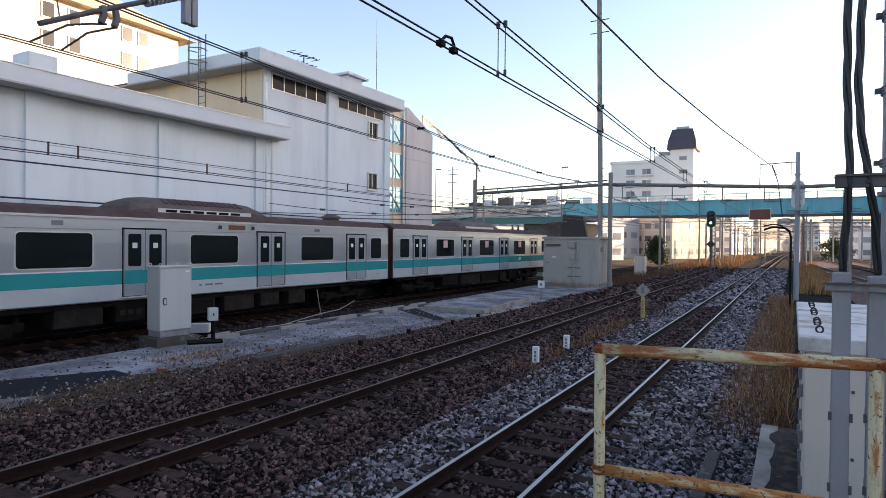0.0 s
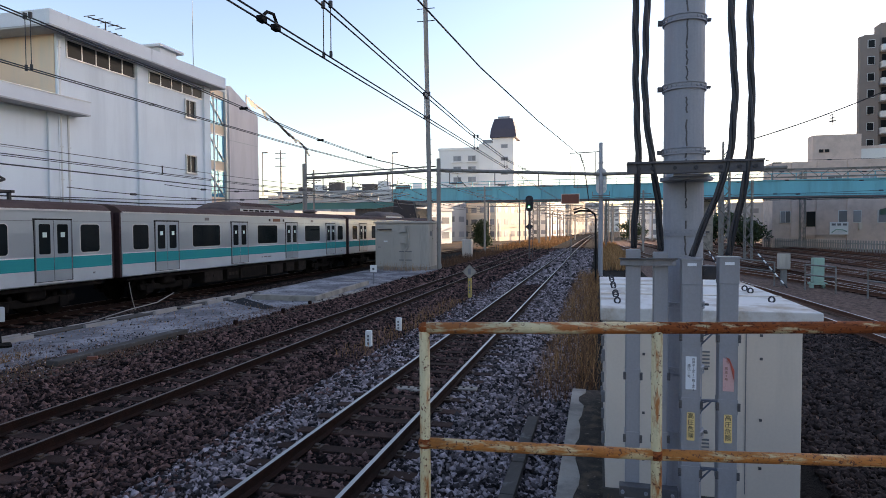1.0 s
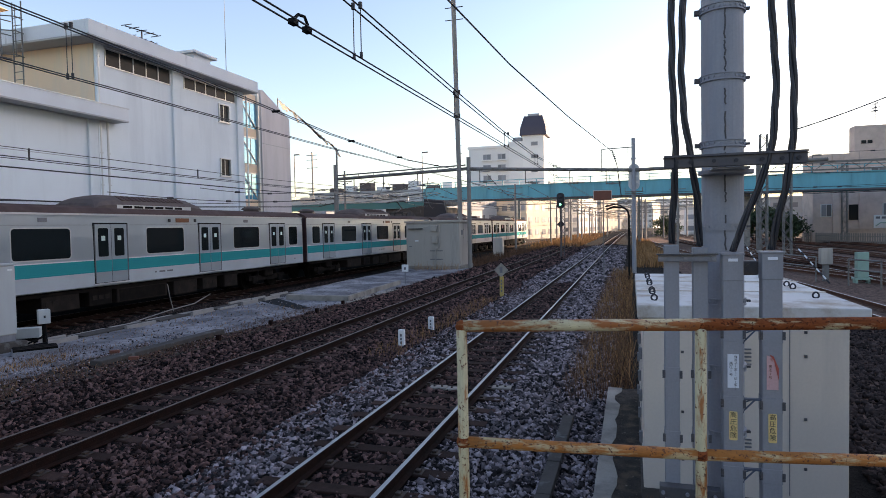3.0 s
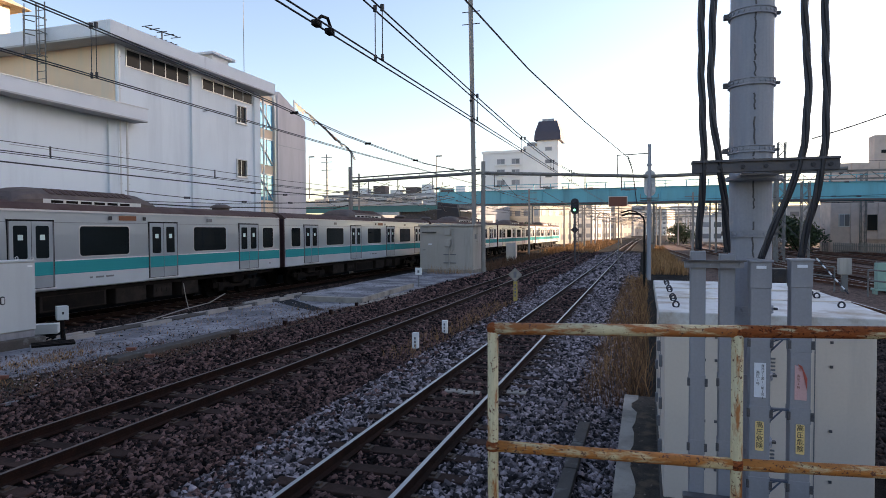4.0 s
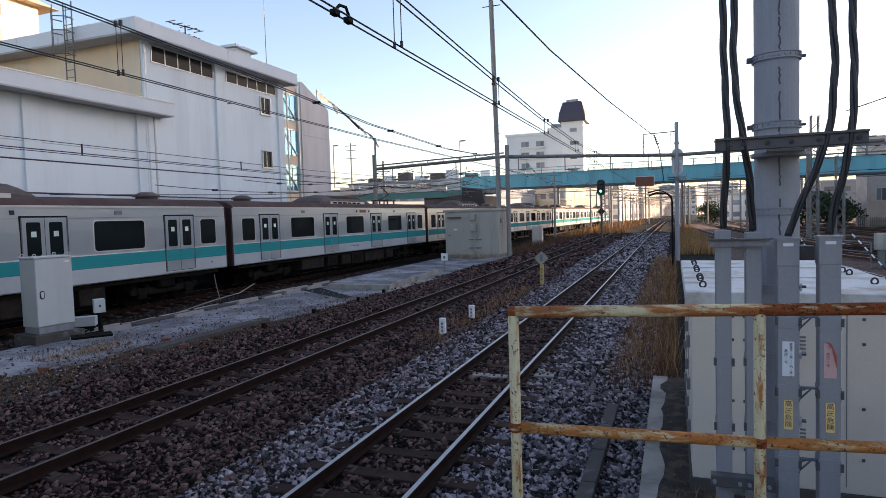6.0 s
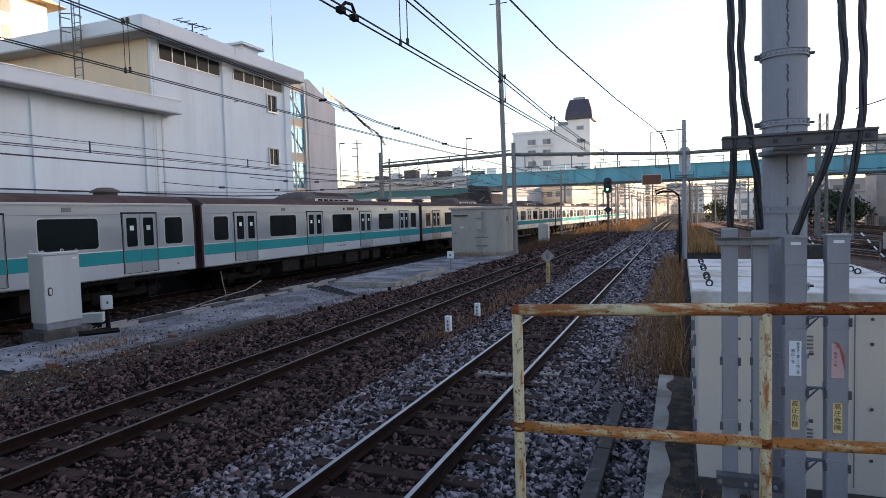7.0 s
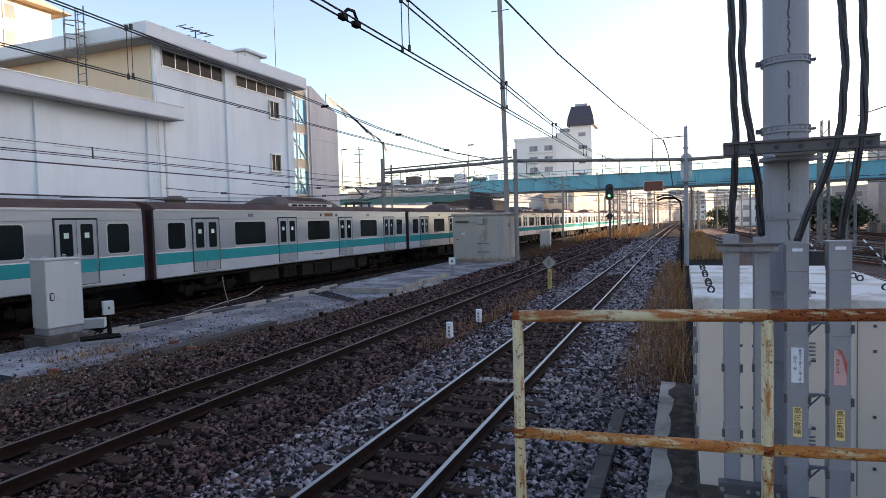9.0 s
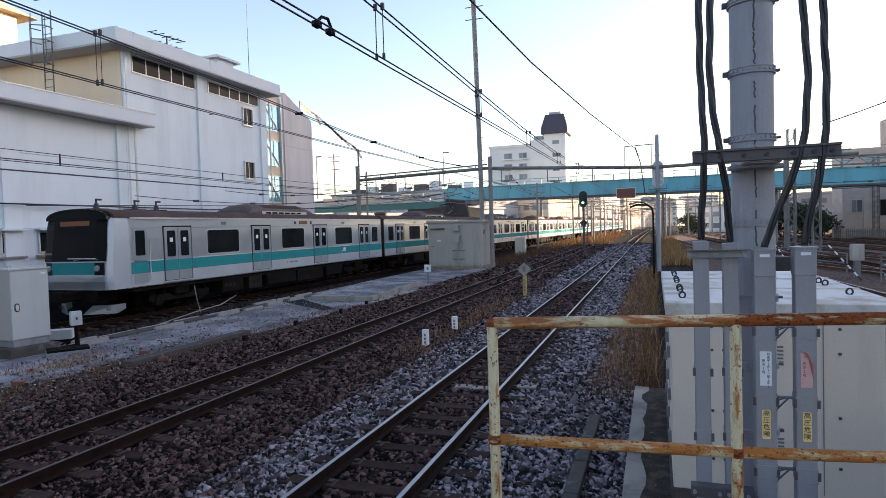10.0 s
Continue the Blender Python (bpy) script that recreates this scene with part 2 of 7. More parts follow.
M_straw = mat("dry_straw", (0.36, 0.19, 0.085), 0.85, var=0.2, scale=9, bump=0, island=0.5)
M_straw_d = mat("dull_dry_grass", (0.150, 0.078, 0.046), 0.9, var=0.2, scale=9, bump=0, island=0.55)
M_litter = mat("earth_and_litter", (0.058, 0.048, 0.042), 0.95, var=0.5, scale=7, fine=70, bump=0.9, dist=0.03, second=(0.12, 0.092, 0.068), second_at=0.56, second_scale=3.5, soft=0.06, speck=(0.25, 0.21, 0.17), speck_at=0.65, speck_scale=16)
M_grass = mat("winter_grass", (0.050, 0.062, 0.022), 0.9, var=0.2, scale=9, bump=0, island=0.5)
M_leaf = mat("evergreen_leaf", (0.035, 0.062, 0.022), 0.7, var=0.2, scale=9, bump=0, island=0.5)
M_brownb = mat("brown_tiled_wall", (0.64, 0.49, 0.42), 0.8, var=0.08, scale=1.5, fine=25, bump=0.1, second=(0.54, 0.41, 0.35), second_scale=0.8)
M_apt = mat("dark_tile_tower", (0.25, 0.21, 0.19), 0.8, var=0.06, scale=1.0, bump=0.05)
M_farw = mat("far_white_wall", (0.76, 0.745, 0.72), 0.85, var=0.06, scale=0.3, fine=5, bump=0, obrand=0.1)
M_farb = mat("far_beige_wall", (0.60, 0.53, 0.44), 0.85, var=0.08, scale=0.3, fine=5, bump=0, obrand=0.2)
# pale panes: curtains in the white flats, painted haze in the far town
M_farpane = mat("far_curtain_haze_pane", (0.20, 0.21, 0.23), 0.3, var=0.2, scale=0.4, bump=0, obrand=0.5)
# pale copy of the wire colour, with sunlight painted in
M_sunwire = mat("sunlit_wire_tint", (0.42, 0.36, 0.28), 0.5, 0.4, var=0.1, bump=0)
M_farg = mat("far_grey_wall", (0.42, 0.42, 0.425), 0.85, var=0.08, scale=0.3, fine=5, bump=0, obrand=0.2)
M_purple = mat("dark_purple_roof", (0.062, 0.055, 0.078), 0.6, var=0.12, scale=0.5, bump=0.05)
M_tileroof = mat("beige_roof_tile", (0.42, 0.36, 0.27), 0.85, var=0.2, scale=3, fine=12, bump=0.4, dist=0.05)
M_timber = mat("pale_weathered_timber", (0.31, 0.285, 0.265), 0.85, var=0.2, scale=4, fine=60, bump=0.3, second=(0.45, 0.22, 0.10), second_at=0.66, second_scale=1.5, soft=0.05)
M_insul = mat("grey_porcelain", (0.30, 0.30, 0.33), 0.35, var=0.1, bump=0.02)
M_yelpaint = mat("yellow_safety_paint", (0.50, 0.35, 0.09), 0.6, var=0.2, scale=9, bump=0.05, second=(0.25, 0.20, 0.13), second_at=0.6, second_scale=12)
M_redback = mat("brown_red_sign_back", (0.21, 0.068, 0.042), 0.7, var=0.15, bump=0.05)


# ---------------------------------------------------------------- mesh helpers
def box(bm, x0, y0, z0, x1, y1, z1, bevel=0.0):
    r = bmesh.ops.create_cube(bm, size=1.0)
    vs = r["verts"]
    bmesh.ops.scale(bm, vec=(abs(x1 - x0), abs(y1 - y0), abs(z1 - z0)), verts=vs)
    bmesh.ops.translate(bm, vec=((x0 + x1) / 2, (y0 + y1) / 2, (z0 + z1) / 2), verts=vs)
    if bevel:
        es = list({e for v in vs for e in v.link_edges})
        bmesh.ops.bevel(bm, geom=es, offset=bevel, segments=2, profile=0.5, affect="EDGES")
    return bm


def cyl(bm, p, q, r, n=10, r2=None):
    p, q = Vector(p), Vector(q)
    d = q - p
    m = Matrix.Translation((p + q) / 2) @ d.to_track_quat("Z", "Y").to_matrix().to_4x4()
    bmesh.ops.create_cone(bm, cap_ends=True, segments=n, radius1=r, radius2=r if r2 is None else r2, depth=d.length, matrix=m)
    return bm


def tube(bm, pts, r, n=8):
    """A swept tube through the points, with closed ends."""
    pts = [Vector(p) for p in pts]
    rings = []
    for i, p in enumerate(pts):
        d = (pts[min(i + 1, len(pts) - 1)] - pts[max(i - 1, 0)]).normalized()
        u = d.orthogonal().normalized() if abs(d.z) > 0.9 else d.cross(Vector((0, 0, 1))).normalized()
        if rings and u.dot(prev) < 0:
            u = -u
        prev = u
        v = d.cross(u)
        rings.append([bm.verts.new(p + (u * math.cos(a) + v * math.sin(a)) * r) for a in (2 * math.pi * k / n for k in range(n))])
    for a, b in zip(rings, rings[1:]):
        for k in range(n):
            bm.faces.new((a[k], a[(k + 1) % n], b[(k + 1) % n], b[k]))
    bm.faces.new(rings[0][::-1])
    bm.faces.new(rings[-1])
    return bm


def prism(bm, outline, a, b, axis="y"):
    """Extrudes a closed outline of (u, v) along an axis from a to b: y takes (x, z), x takes (y, z), z takes (x, y)."""
    put = {"y": lambda u, v, w: (u, w, v), "x": lambda u, v, w: (w, u, v), "z": lambda u, v, w: (u, v, w)}[axis]
    lo = [bm.verts.new(put(u, v, a)) for u, v in outline]
    hi = [bm.verts.new(put(u, v, b)) for u, v in outline]
    bm.faces.new(lo)
    bm.faces.new(hi[::-1])
    k = len(outline)
    for i in range(k):
        bm.faces.new((lo[i], hi[i], hi[(i + 1) % k], lo[(i + 1) % k]))
    bmesh.ops.recalc_face_normals(bm, faces=bm.faces)
    return bm


def mesh_of(name, bm, *materials, smooth=False):
    me = bpy.data.meshes.new(name)
    bm.to_mesh(me)
    bm.free()
    for m in materials:
        me.materials.append(m)
    if smooth:
        for p in me.polygons:
            p.use_smooth = True
    return me


def part(name, bm, material, parent, label="", smooth=False):
    ob = new(name, mesh_of(name, bm, material, smooth=smooth))
    ob.parent = parent
    if label:
        tagged(ob, label)
    return ob


def again(name, ob, parent, loc=(0, 0, 0), rz=0.0):
    """Another part on the mesh of ob."""
    o = new(name, ob.data)
    o.parent = parent
    o.location, o.rotation_euler = loc, (0, 0, rz)
    return o


def thing(name, label, category, loc=(0, 0, 0), rz=0.0, group="", kind=""):
    ob = new(name)
    ob.empty_display_size = 0.3
    ob.location, ob.rotation_euler = loc, (0, 0, rz)
    return tagged(ob, label, category, group, kind)


def structure(name, bm, material, label, category, smooth=False):
    return tagged(new(name, mesh_of(name, bm, material, smooth=smooth)), label, category, "", "structure")


def bmn():
    return bmesh.new()


def bulk(name, verts, faces, material, label, category, kind="stuff", parent=None):
    """One mesh from numpy arrays of vertices (n, 3) and faces (m, k)."""
    me = bpy.data.meshes.new(name)
    k = faces.shape[1]
    me.vertices.add(len(verts))
    me.vertices.foreach_set("co", np.ascontiguousarray(verts, dtype=np.float32).ravel())
    me.loops.add(faces.size)
    me.loops.foreach_set("vertex_index", np.ascontiguousarray(faces, dtype=np.int32).ravel())
    me.polygons.add(len(faces))
    me.polygons.foreach_set("loop_start", np.arange(0, faces.size, k, dtype=np.int32))
    me.polygons.foreach_set("loop_total", np.full(len(faces), k, dtype=np.int32))
    me.update(calc_edges=True)
    me.validate()
    me.materials.append(material)
    ob = new(name, me)
    if parent:
        ob.parent = parent
        ob["kind"] = kind
        return ob
    return tagged(ob, label, category, "", kind)


rng = np.random.default_rng(7)


def rotations(n, flat=1.0):
    a = rng.uniform(0, 2 * np.pi, n)
    b = rng.uniform(-0.6, 0.6, n) * flat
    c = rng.uniform(-0.6, 0.6, n) * flat
    ca, sa, cb, sb, cc, sc = np.cos(a), np.sin(a), np.cos(b), np.sin(b), np.cos(c), np.sin(c)
    o, z = np.ones(n), np.zeros(n)
    rz = np.stack([ca, -sa, z, sa, ca, z, z, z, o], 1).reshape(n, 3, 3)
    rx = np.stack([o, z, z, z, cb, -sb, z, sb, cb], 1).reshape(n, 3, 3)
    ry = np.stack([cc, z, sc, z, o, z, -sc, z, cc], 1).reshape(n, 3, 3)
    return rz @ rx @ ry


STONE = np.array([(-1, -1, -1), (1, -1, -1), (1, 1, -1), (-1, 1, -1), (-1, -1, 1), (1, -1, 1), (1, 1, 1), (-1, 1, 1)]) * 0.5
STONE_F = np.array([(4, 5, 6, 7), (0, 1, 5, 4), (1, 2, 6, 5), (2, 3, 7, 6), (3, 0, 4, 7)])


def stones(name, xy, z, size, material, label):
    """Crushed stones lying at the places xy: boxes with jittered corners, thrown at random."""
    n = len(xy)
    s = size[:, None, None] if np.ndim(size) else size
    v = STONE[None] * rng.uniform(0.5, 1.1, (n, 8, 1)) * (1 + rng.uniform(-0.35, 0.35, (n, 1, 3))) * np.array([1.45, 0.9, 0.75])
    v = np.einsum("nij,nkj->nki", rotations(n, 1.3), v) * s
    v += np.concatenate([xy, np.reshape(z, (-1, 1)) * np.ones((n, 1))], 1)[:, None]
    f = STONE_F[None] + 8 * np.arange(n)[:, None, None]
    return bulk(name, v.reshape(-1, 3), f.reshape(-1, 4), material, label, "gravel")


def blades(name, xy, z, height, lean, width, material, label, category="grass"):
    """Grass: thin bent blades, two faces each."""
    n = len(xy)
    a = rng.uniform(0, 2 * np.pi, n)
    h = height * rng.uniform(0.45, 1.1, n)
    d = np.stack([np.cos(a), np.sin(a)], 1)
    side = np.stack([-np.sin(a), np.cos(a)], 1) * width * rng.uniform(0.6, 1.3, (n, 1))
    ln = (lean * rng.uniform(0.2, 1.4, n) * h)[:, None]
    base = np.concatenate([xy, np.full((n, 1), 0) + np.reshape(z, (-1, 1))], 1)
    v = np.zeros((n, 5, 3))
    v[:, 0, :2], v[:, 1, :2] = base[:, :2] - side, base[:, :2] + side
    v[:, 2, :2], v[:, 3, :2] = base[:, :2] + side * 0.8 + d * ln * 0.35, base[:, :2] - side * 0.8 + d * ln * 0.35
    v[:, 4, :2] = base[:, :2] + d * ln
    v[:, :2, 2] = base[:, 2:3]
    v[:, 2:4, 2] = base[:, 2:3] + (h * 0.6)[:, None]
    v[:, 4, 2] = base[:, 2] + h
    i = 5 * np.arange(n)[:, None]
    f = np.concatenate([i + np.array([0, 1, 2]), i + np.array([0, 2, 3]), i + np.array([3, 2, 4])])
    return bulk(name, v.reshape(-1, 3), f, material, label, category)


def spread(n, x0, x1, y0, y1, near=None):
    """Random places in a rectangle; near: how strongly they crowd towards y0."""
    u = rng.uniform(0, 1, n)
    if near:
        u = u ** near
    return np.stack([rng.uniform(x0, x1, n), y0 + (y1 - y0) * u], 1)


# ---------------------------------------------------------------- ground and track bed
def bend(y):
    """How far the main line swings to the right in the distance."""
    return 6e-5 * max(0.0, y - 60) ** 2


def train_x(y):
    """The line of the train's near side, which eases towards the main line."""
    if y < 20:
        return -15.9
    if y < 50:
        return -15.9 + 0.0006 * (y - 20) ** 2
    return -15.36 + 0.035 * (y - 50)


bm = bmn()
ys = [-400, -60, -20, 0, 20, 40, 60, 90, 130, 200, 400, 900, 2500]
xs = [-2500, -600, -150, -60, -25, -9.2, 0, 3, 8, 30, 60, 150, 600, 2500]
grid = [[bm.verts.new((x, y, -0.42)) for x in xs] for y in ys]
for a, b in zip(grid, grid[1:]):
    for i in range(len(xs) - 1):
        bm.faces.new((a[i], a[i + 1], b[i + 1], b[i]))
structure("ground", bm, M_ground, "bare brown earth with dry winter grass", "ground")

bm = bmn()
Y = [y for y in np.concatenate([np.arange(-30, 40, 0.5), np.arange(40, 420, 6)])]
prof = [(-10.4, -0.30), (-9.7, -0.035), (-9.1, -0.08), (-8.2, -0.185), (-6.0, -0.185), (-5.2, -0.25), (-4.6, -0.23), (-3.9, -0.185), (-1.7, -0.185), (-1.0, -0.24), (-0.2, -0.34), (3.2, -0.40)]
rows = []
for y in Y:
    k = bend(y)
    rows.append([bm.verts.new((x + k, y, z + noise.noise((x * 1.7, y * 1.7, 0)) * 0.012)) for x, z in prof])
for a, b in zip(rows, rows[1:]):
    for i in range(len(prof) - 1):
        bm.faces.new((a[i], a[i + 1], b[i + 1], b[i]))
structure("ballast_bed", bm, M_bed_shade, "crushed stone track bed coloured near black as shade between stones", "track bed", smooth=True)

# same near-black bed here paints the shade beneath the train
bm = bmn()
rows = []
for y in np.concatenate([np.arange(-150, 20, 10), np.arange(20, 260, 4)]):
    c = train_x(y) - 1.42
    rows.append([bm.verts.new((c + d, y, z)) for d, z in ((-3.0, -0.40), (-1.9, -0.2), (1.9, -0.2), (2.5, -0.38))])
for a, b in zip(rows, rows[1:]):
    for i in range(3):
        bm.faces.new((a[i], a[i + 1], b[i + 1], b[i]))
structure("ballast_bed_far_line", bm, M_bed_shade, "crushed stone track bed coloured near black as shade under the train", "track bed")

bm = bmn()
rows = []
for y in list(range(-40, 140, 10)):
    rows.append([bm.verts.new((x, y, z)) for x, z in ((3.2, -0.41), (6.6 - 0.06 * (y - 30), -0.22), (9.0 - 0.06 * (y - 30), -0.2), (38 - 0.12 * max(y - 30, 0), -0.2))])
for a, b in zip(rows, rows[1:]):
    for i in range(3):
        bm.faces.new((a[i], a[i + 1], b[i + 1], b[i]))
structure("ballast_bed_yard", bm, M_yardbed, "dark crushed stone bed under the yard tracks", "track bed")


# ---------------------------------------------------------------- tracks
def rail_mesh(bm, line, z0=-0.153, shiny=True):
    """A rail along the (x, y) places of line: foot, web and head; the head's top is a second material."""
    shape = [(-0.064, 0), (0.064, 0), (0.064, 0.012), (0.010, 0.032), (0.010, 0.105), (0.033, 0.115), (0.033, 0.148), (0.026, 0.153), (-0.026, 0.153), (-0.033, 0.148), (-0.033, 0.115), (-0.010, 0.105), (-0.010, 0.032), (-0.064, 0.012)]
    rings = [[bm.verts.new((x + u, y, z0 + v)) for u, v in shape] for x, y in line]
    k = len(shape)
    for a, b in zip(rings, rings[1:]):
        for i in range(k):
            f = bm.faces.new((a[i], b[i], b[(i + 1) % k], a[(i + 1) % k]))
            if i in (7,):
                f.material_index = 1
    bm.faces.new(rings[0])
    bm.faces.new(rings[-1][::-1])
    return bm


def sleeper_mesh(name, w=0.22, l=2.1, h=0.14):
    bm = bmn()
    box(bm, -l / 2, -w / 2, -0.155 - h, l / 2, w / 2, -0.157, 0.012)
    return mesh_of(name, bm, M_sleeper)


def plates_mesh(name):
    bm = bmn()
    for s in (0.0,):
        box(bm, s - 0.17, -0.085, -0.158, s + 0.17, 0.085, -0.146)
        for d in (-0.105, 0.105):
            box(bm, s + d - 0.03, -0.04, -0.147, s + d + 0.03, 0.04, -0.118, 0.006)
    return mesh_of(name, bm, M_plate)


SLEEPER, PLATES = sleeper_mesh("sleeper"), plates_mesh("rail_fastening")


def track(label, centre, y0, y1, head, count, start, pitch=0.64, far_to=None, side=None):
    """A track: two rails, its near sleepers one by one, the far ones joined."""
    t = thing("railway_track", label, "railway track", (0, 0, 0))
    line = [float(y) for y in np.concatenate([np.arange(y0, min(40, y1), 4), np.arange(min(40, y1), y1 + 1, 8)])]
    for s in (-0.566, 0.566):
        bm = rail_mesh(bmn(), [(centre(y) + s, y) for y in line])
        ob = new("rail", mesh_of("rail", bm, side or M_rust, head))
        ob.parent = t
    y = start
    for i in range(count):
        o = new("sleeper", SLEEPER)
        o.parent = t
        slope = (centre(y + 1) - centre(y - 1)) / 2
        o.location, o.rotation_euler = (centre(y) + random.uniform(-0.04, 0.04), y, random.uniform(-0.006, 0.004)), (0, 0, -slope + random.uniform(-0.02, 0.02))
        if y < 32:
            for s in (-0.566, 0.566):
                p = new("rail_fastening", PLATES)
                p.parent = t
                p.location, p.rotation_euler = (centre(y) + s, y, 0), (0, 0, -slope)
        y += pitch
    if far_to:
        bm = bmn()
        while y < far_to:
            c = centre(y)
            box(bm, c - 1.05, y - 0.11, -0.28, c + 1.05, y + 0.11, -0.16)
            y += pitch
        ob = part("far_sleeper", bm, M_sleeper, t)
        ob["kind"] = "stuff"
    return t


track("worn main line track with polished rails on dark sleepers", lambda y: -2.815 + bend(y), -6, 420, M_shine, 70, 2.5, far_to=160)
track("rusty-sided main line track beside the asphalt strip", lambda y: -7.17 + bend(y) - (0.004 * max(0, y - 20) if y < 120 else 0.4 - 0.001 * (y - 120)), -4, 420, M_dull, 60, 2.0, far_to=130)
track("curving track under the commuter train", lambda y: train_x(y) - 1.42, -160, 330, M_dull, 30, 6.0)
for k, (off, n) in enumerate(((0, 0), (5.2, 0), (9.2, 0), (13.4, 0), (17.6, 0), (21.6, 0))):
    track("rust-brown yard track on dark stone", lambda y, off=off: 7.15 + off - 0.063 * (y - 23) + 0.00012 * max(0, y - 60) ** 2 * (1 + 0.1 * off), -20, 150, M_shine, n, 0, far_to=0, side=M_yardrail)
def turnout(x0, y0, x1, y1):
    """A diverging track of the yard, easing from one line to the next."""
    def centre(y):
        u = min(1.0, max(0.0, (y - y0) / (y1 - y0)))
        return x0 + (x1 - x0) * (3 * u * u - 2 * u ** 3) - 0.063 * (y - 23) + 0.00012 * max(0, y - 60) ** 2
    track("diverging yard track between two lines", centre, y0, y1, M_shine, 0, 0, side=M_yardrail)


for x0, y0, x1, y1 in ((12.35, 24, 7.15, 60), (16.35, 30, 12.35, 70), (16.35, 22, 20.55, 54), (24.75, 26, 20.55, 62), (12.35, 48, 16.35, 92), (28.75, 30, 24.75, 66)):
    turnout(x0, y0, x1, y1)
for off in (5.2, 9.2, 13.4, 17.6, 21.6):
    bm = bmn()
    for y in np.arange(12, 110, 0.7):
        c = 7.15 + off - 0.063 * (y - 23) + 0.00012 * max(0, y - 60) ** 2 * (1 + 0.1 * off)
        box(bm, c - 1.05, y - 0.11, -0.24, c + 1.05, y + 0.11, -0.157)
    tagged(new("yard_sleepers", mesh_of("yard_sleepers", bm, M_sleeper)), "row of dark wooden sleepers in the yard", "sleepers", "", "stuff")


# pale concrete ends of one patched sleeper on the near track
for x, y, hw in ((-3.05, 10.68, 0.15), (-2.72, 10.64, 0.16), (-1.96, 10.9, 0.17)):
    p = thing("sleeper_pad", "pale concrete pad beside a rail", "pad", (x, y, -0.16), radians(4))
    part("slab", box(bmn(), -hw, -0.11, -0.12, hw, 0.11, 0.022, 0.01), M_conc, p)
    for d in (-0.07, 0.07):
        part("bolt", cyl(bmn(), (d, 0, 0.022), (d, 0, 0.045), 0.02, 8), M_plate, p)

# ---------------------------------------------------------------- the commuter train
HALF, Z0, ZE, ZT = 1.40, 1.0, 3.28, 3.62


def side_outline(inset=0.0):
    w = HALF - inset
    pts = [(-w, Z0 + 0.03), (-w + 0.03, Z0), (w - 0.03, Z0), (w, Z0 + 0.03), (w, 2.6), (w - 0.03, ZE)]
    return pts + [(-w + 0.03, ZE), (-w, 2.6)]


def roof_outline():
    w = HALF - 0.03
    arc = [(w + 0.02, ZE), (w + 0.02, ZE + 0.03), (w - 0.05, ZE + 0.10), (w - 0.25, ZE + 0.22), (w - 0.7, ZT - 0.03), (0, ZT)]
    return arc + [(-x, z) for x, z in arc[-2::-1]]


def rounded(y0, y1, z0, z1, r=0.1, n=4):
    pts = []
    for cy, cz, a0 in ((y1 - r, z1 - r, 0), (y0 + r, z1 - r, 90), (y0 + r, z0 + r, 180), (y1 - r, z0 + r, 270)):
        for k in range(n + 1):
            a = radians(a0 + 90 * k / n)
            pts.append((cy + r * math.cos(a), cz + r * math.sin(a)))
    return pts


def pane(y0, y1, z0, z1, out, depth=0.02, r=0.1):
    return prism(bmn(), rounded(y0, y1, z0, z1, r), HALF + out - depth, HALF + out, "x")


DOORS = (-7.41, -2.47, 2.47, 7.41)


def window_on(car, y0, y1, side):
    f = part("window_frame", pane(y0 - 0.035, y1 + 0.035, 1.93, 2.89, 0.006, r=0.13), M_frame, car)
    g = part("window", pane(y0, y1, 1.965, 2.855, 0.012), M_glass, car, "dark tinted window")
    if side < 0:
        for o in (f, g):
            o.rotation_euler = (0, 0, math.pi)
    return g


def door_on(car, y, side):
    turn = 0 if side > 0 else math.pi
    o = part("door_recess", box(bmn(), HALF - 0.02, y - 0.70, 1.08, HALF + 0.004, y + 0.70, 3.03), M_rubber, car)
    o.rotation_euler = (0, 0, turn)
    for s in (-1, 1):
        a, b = sorted((y + s * 0.008, y + s * 0.655))
        leaf = part("door_leaf", box(bmn(), HALF - 0.02, a, 1.12, HALF + 0.010, b, 2.98, 0.004), M_door, car, "stainless sliding door leaf")
        leaf.rotation_euler = (0, 0, turn)
        c = y + s * 0.325
        part("door_window", pane(c - 0.20, c + 0.20, 1.95, 2.86, 0.014, r=0.05), M_glass, leaf)
        part("sticker", box(bmn(), HALF + 0.010, c - 0.075, 2.46, HALF + 0.017, c + 0.075, 2.61), M_green, leaf)
        part("door_band", box(bmn(), HALF, a + 0.006, 1.46, HALF + 0.013, b - 0.006, 1.84), M_teal, leaf)
        part("door_edge", box(bmn(), HALF, y + s * 0.655 - 0.012, 1.12, HALF + 0.022, y + s * 0.655 + 0.012, 2.98), M_mark, leaf)
    o = part("door_step", box(bmn(), HALF - 0.01, y - 0.72, 1.07, HALF + 0.03, y + 0.72, 1.105), M_frame, car)
    o.rotation_euler = (0, 0, turn)


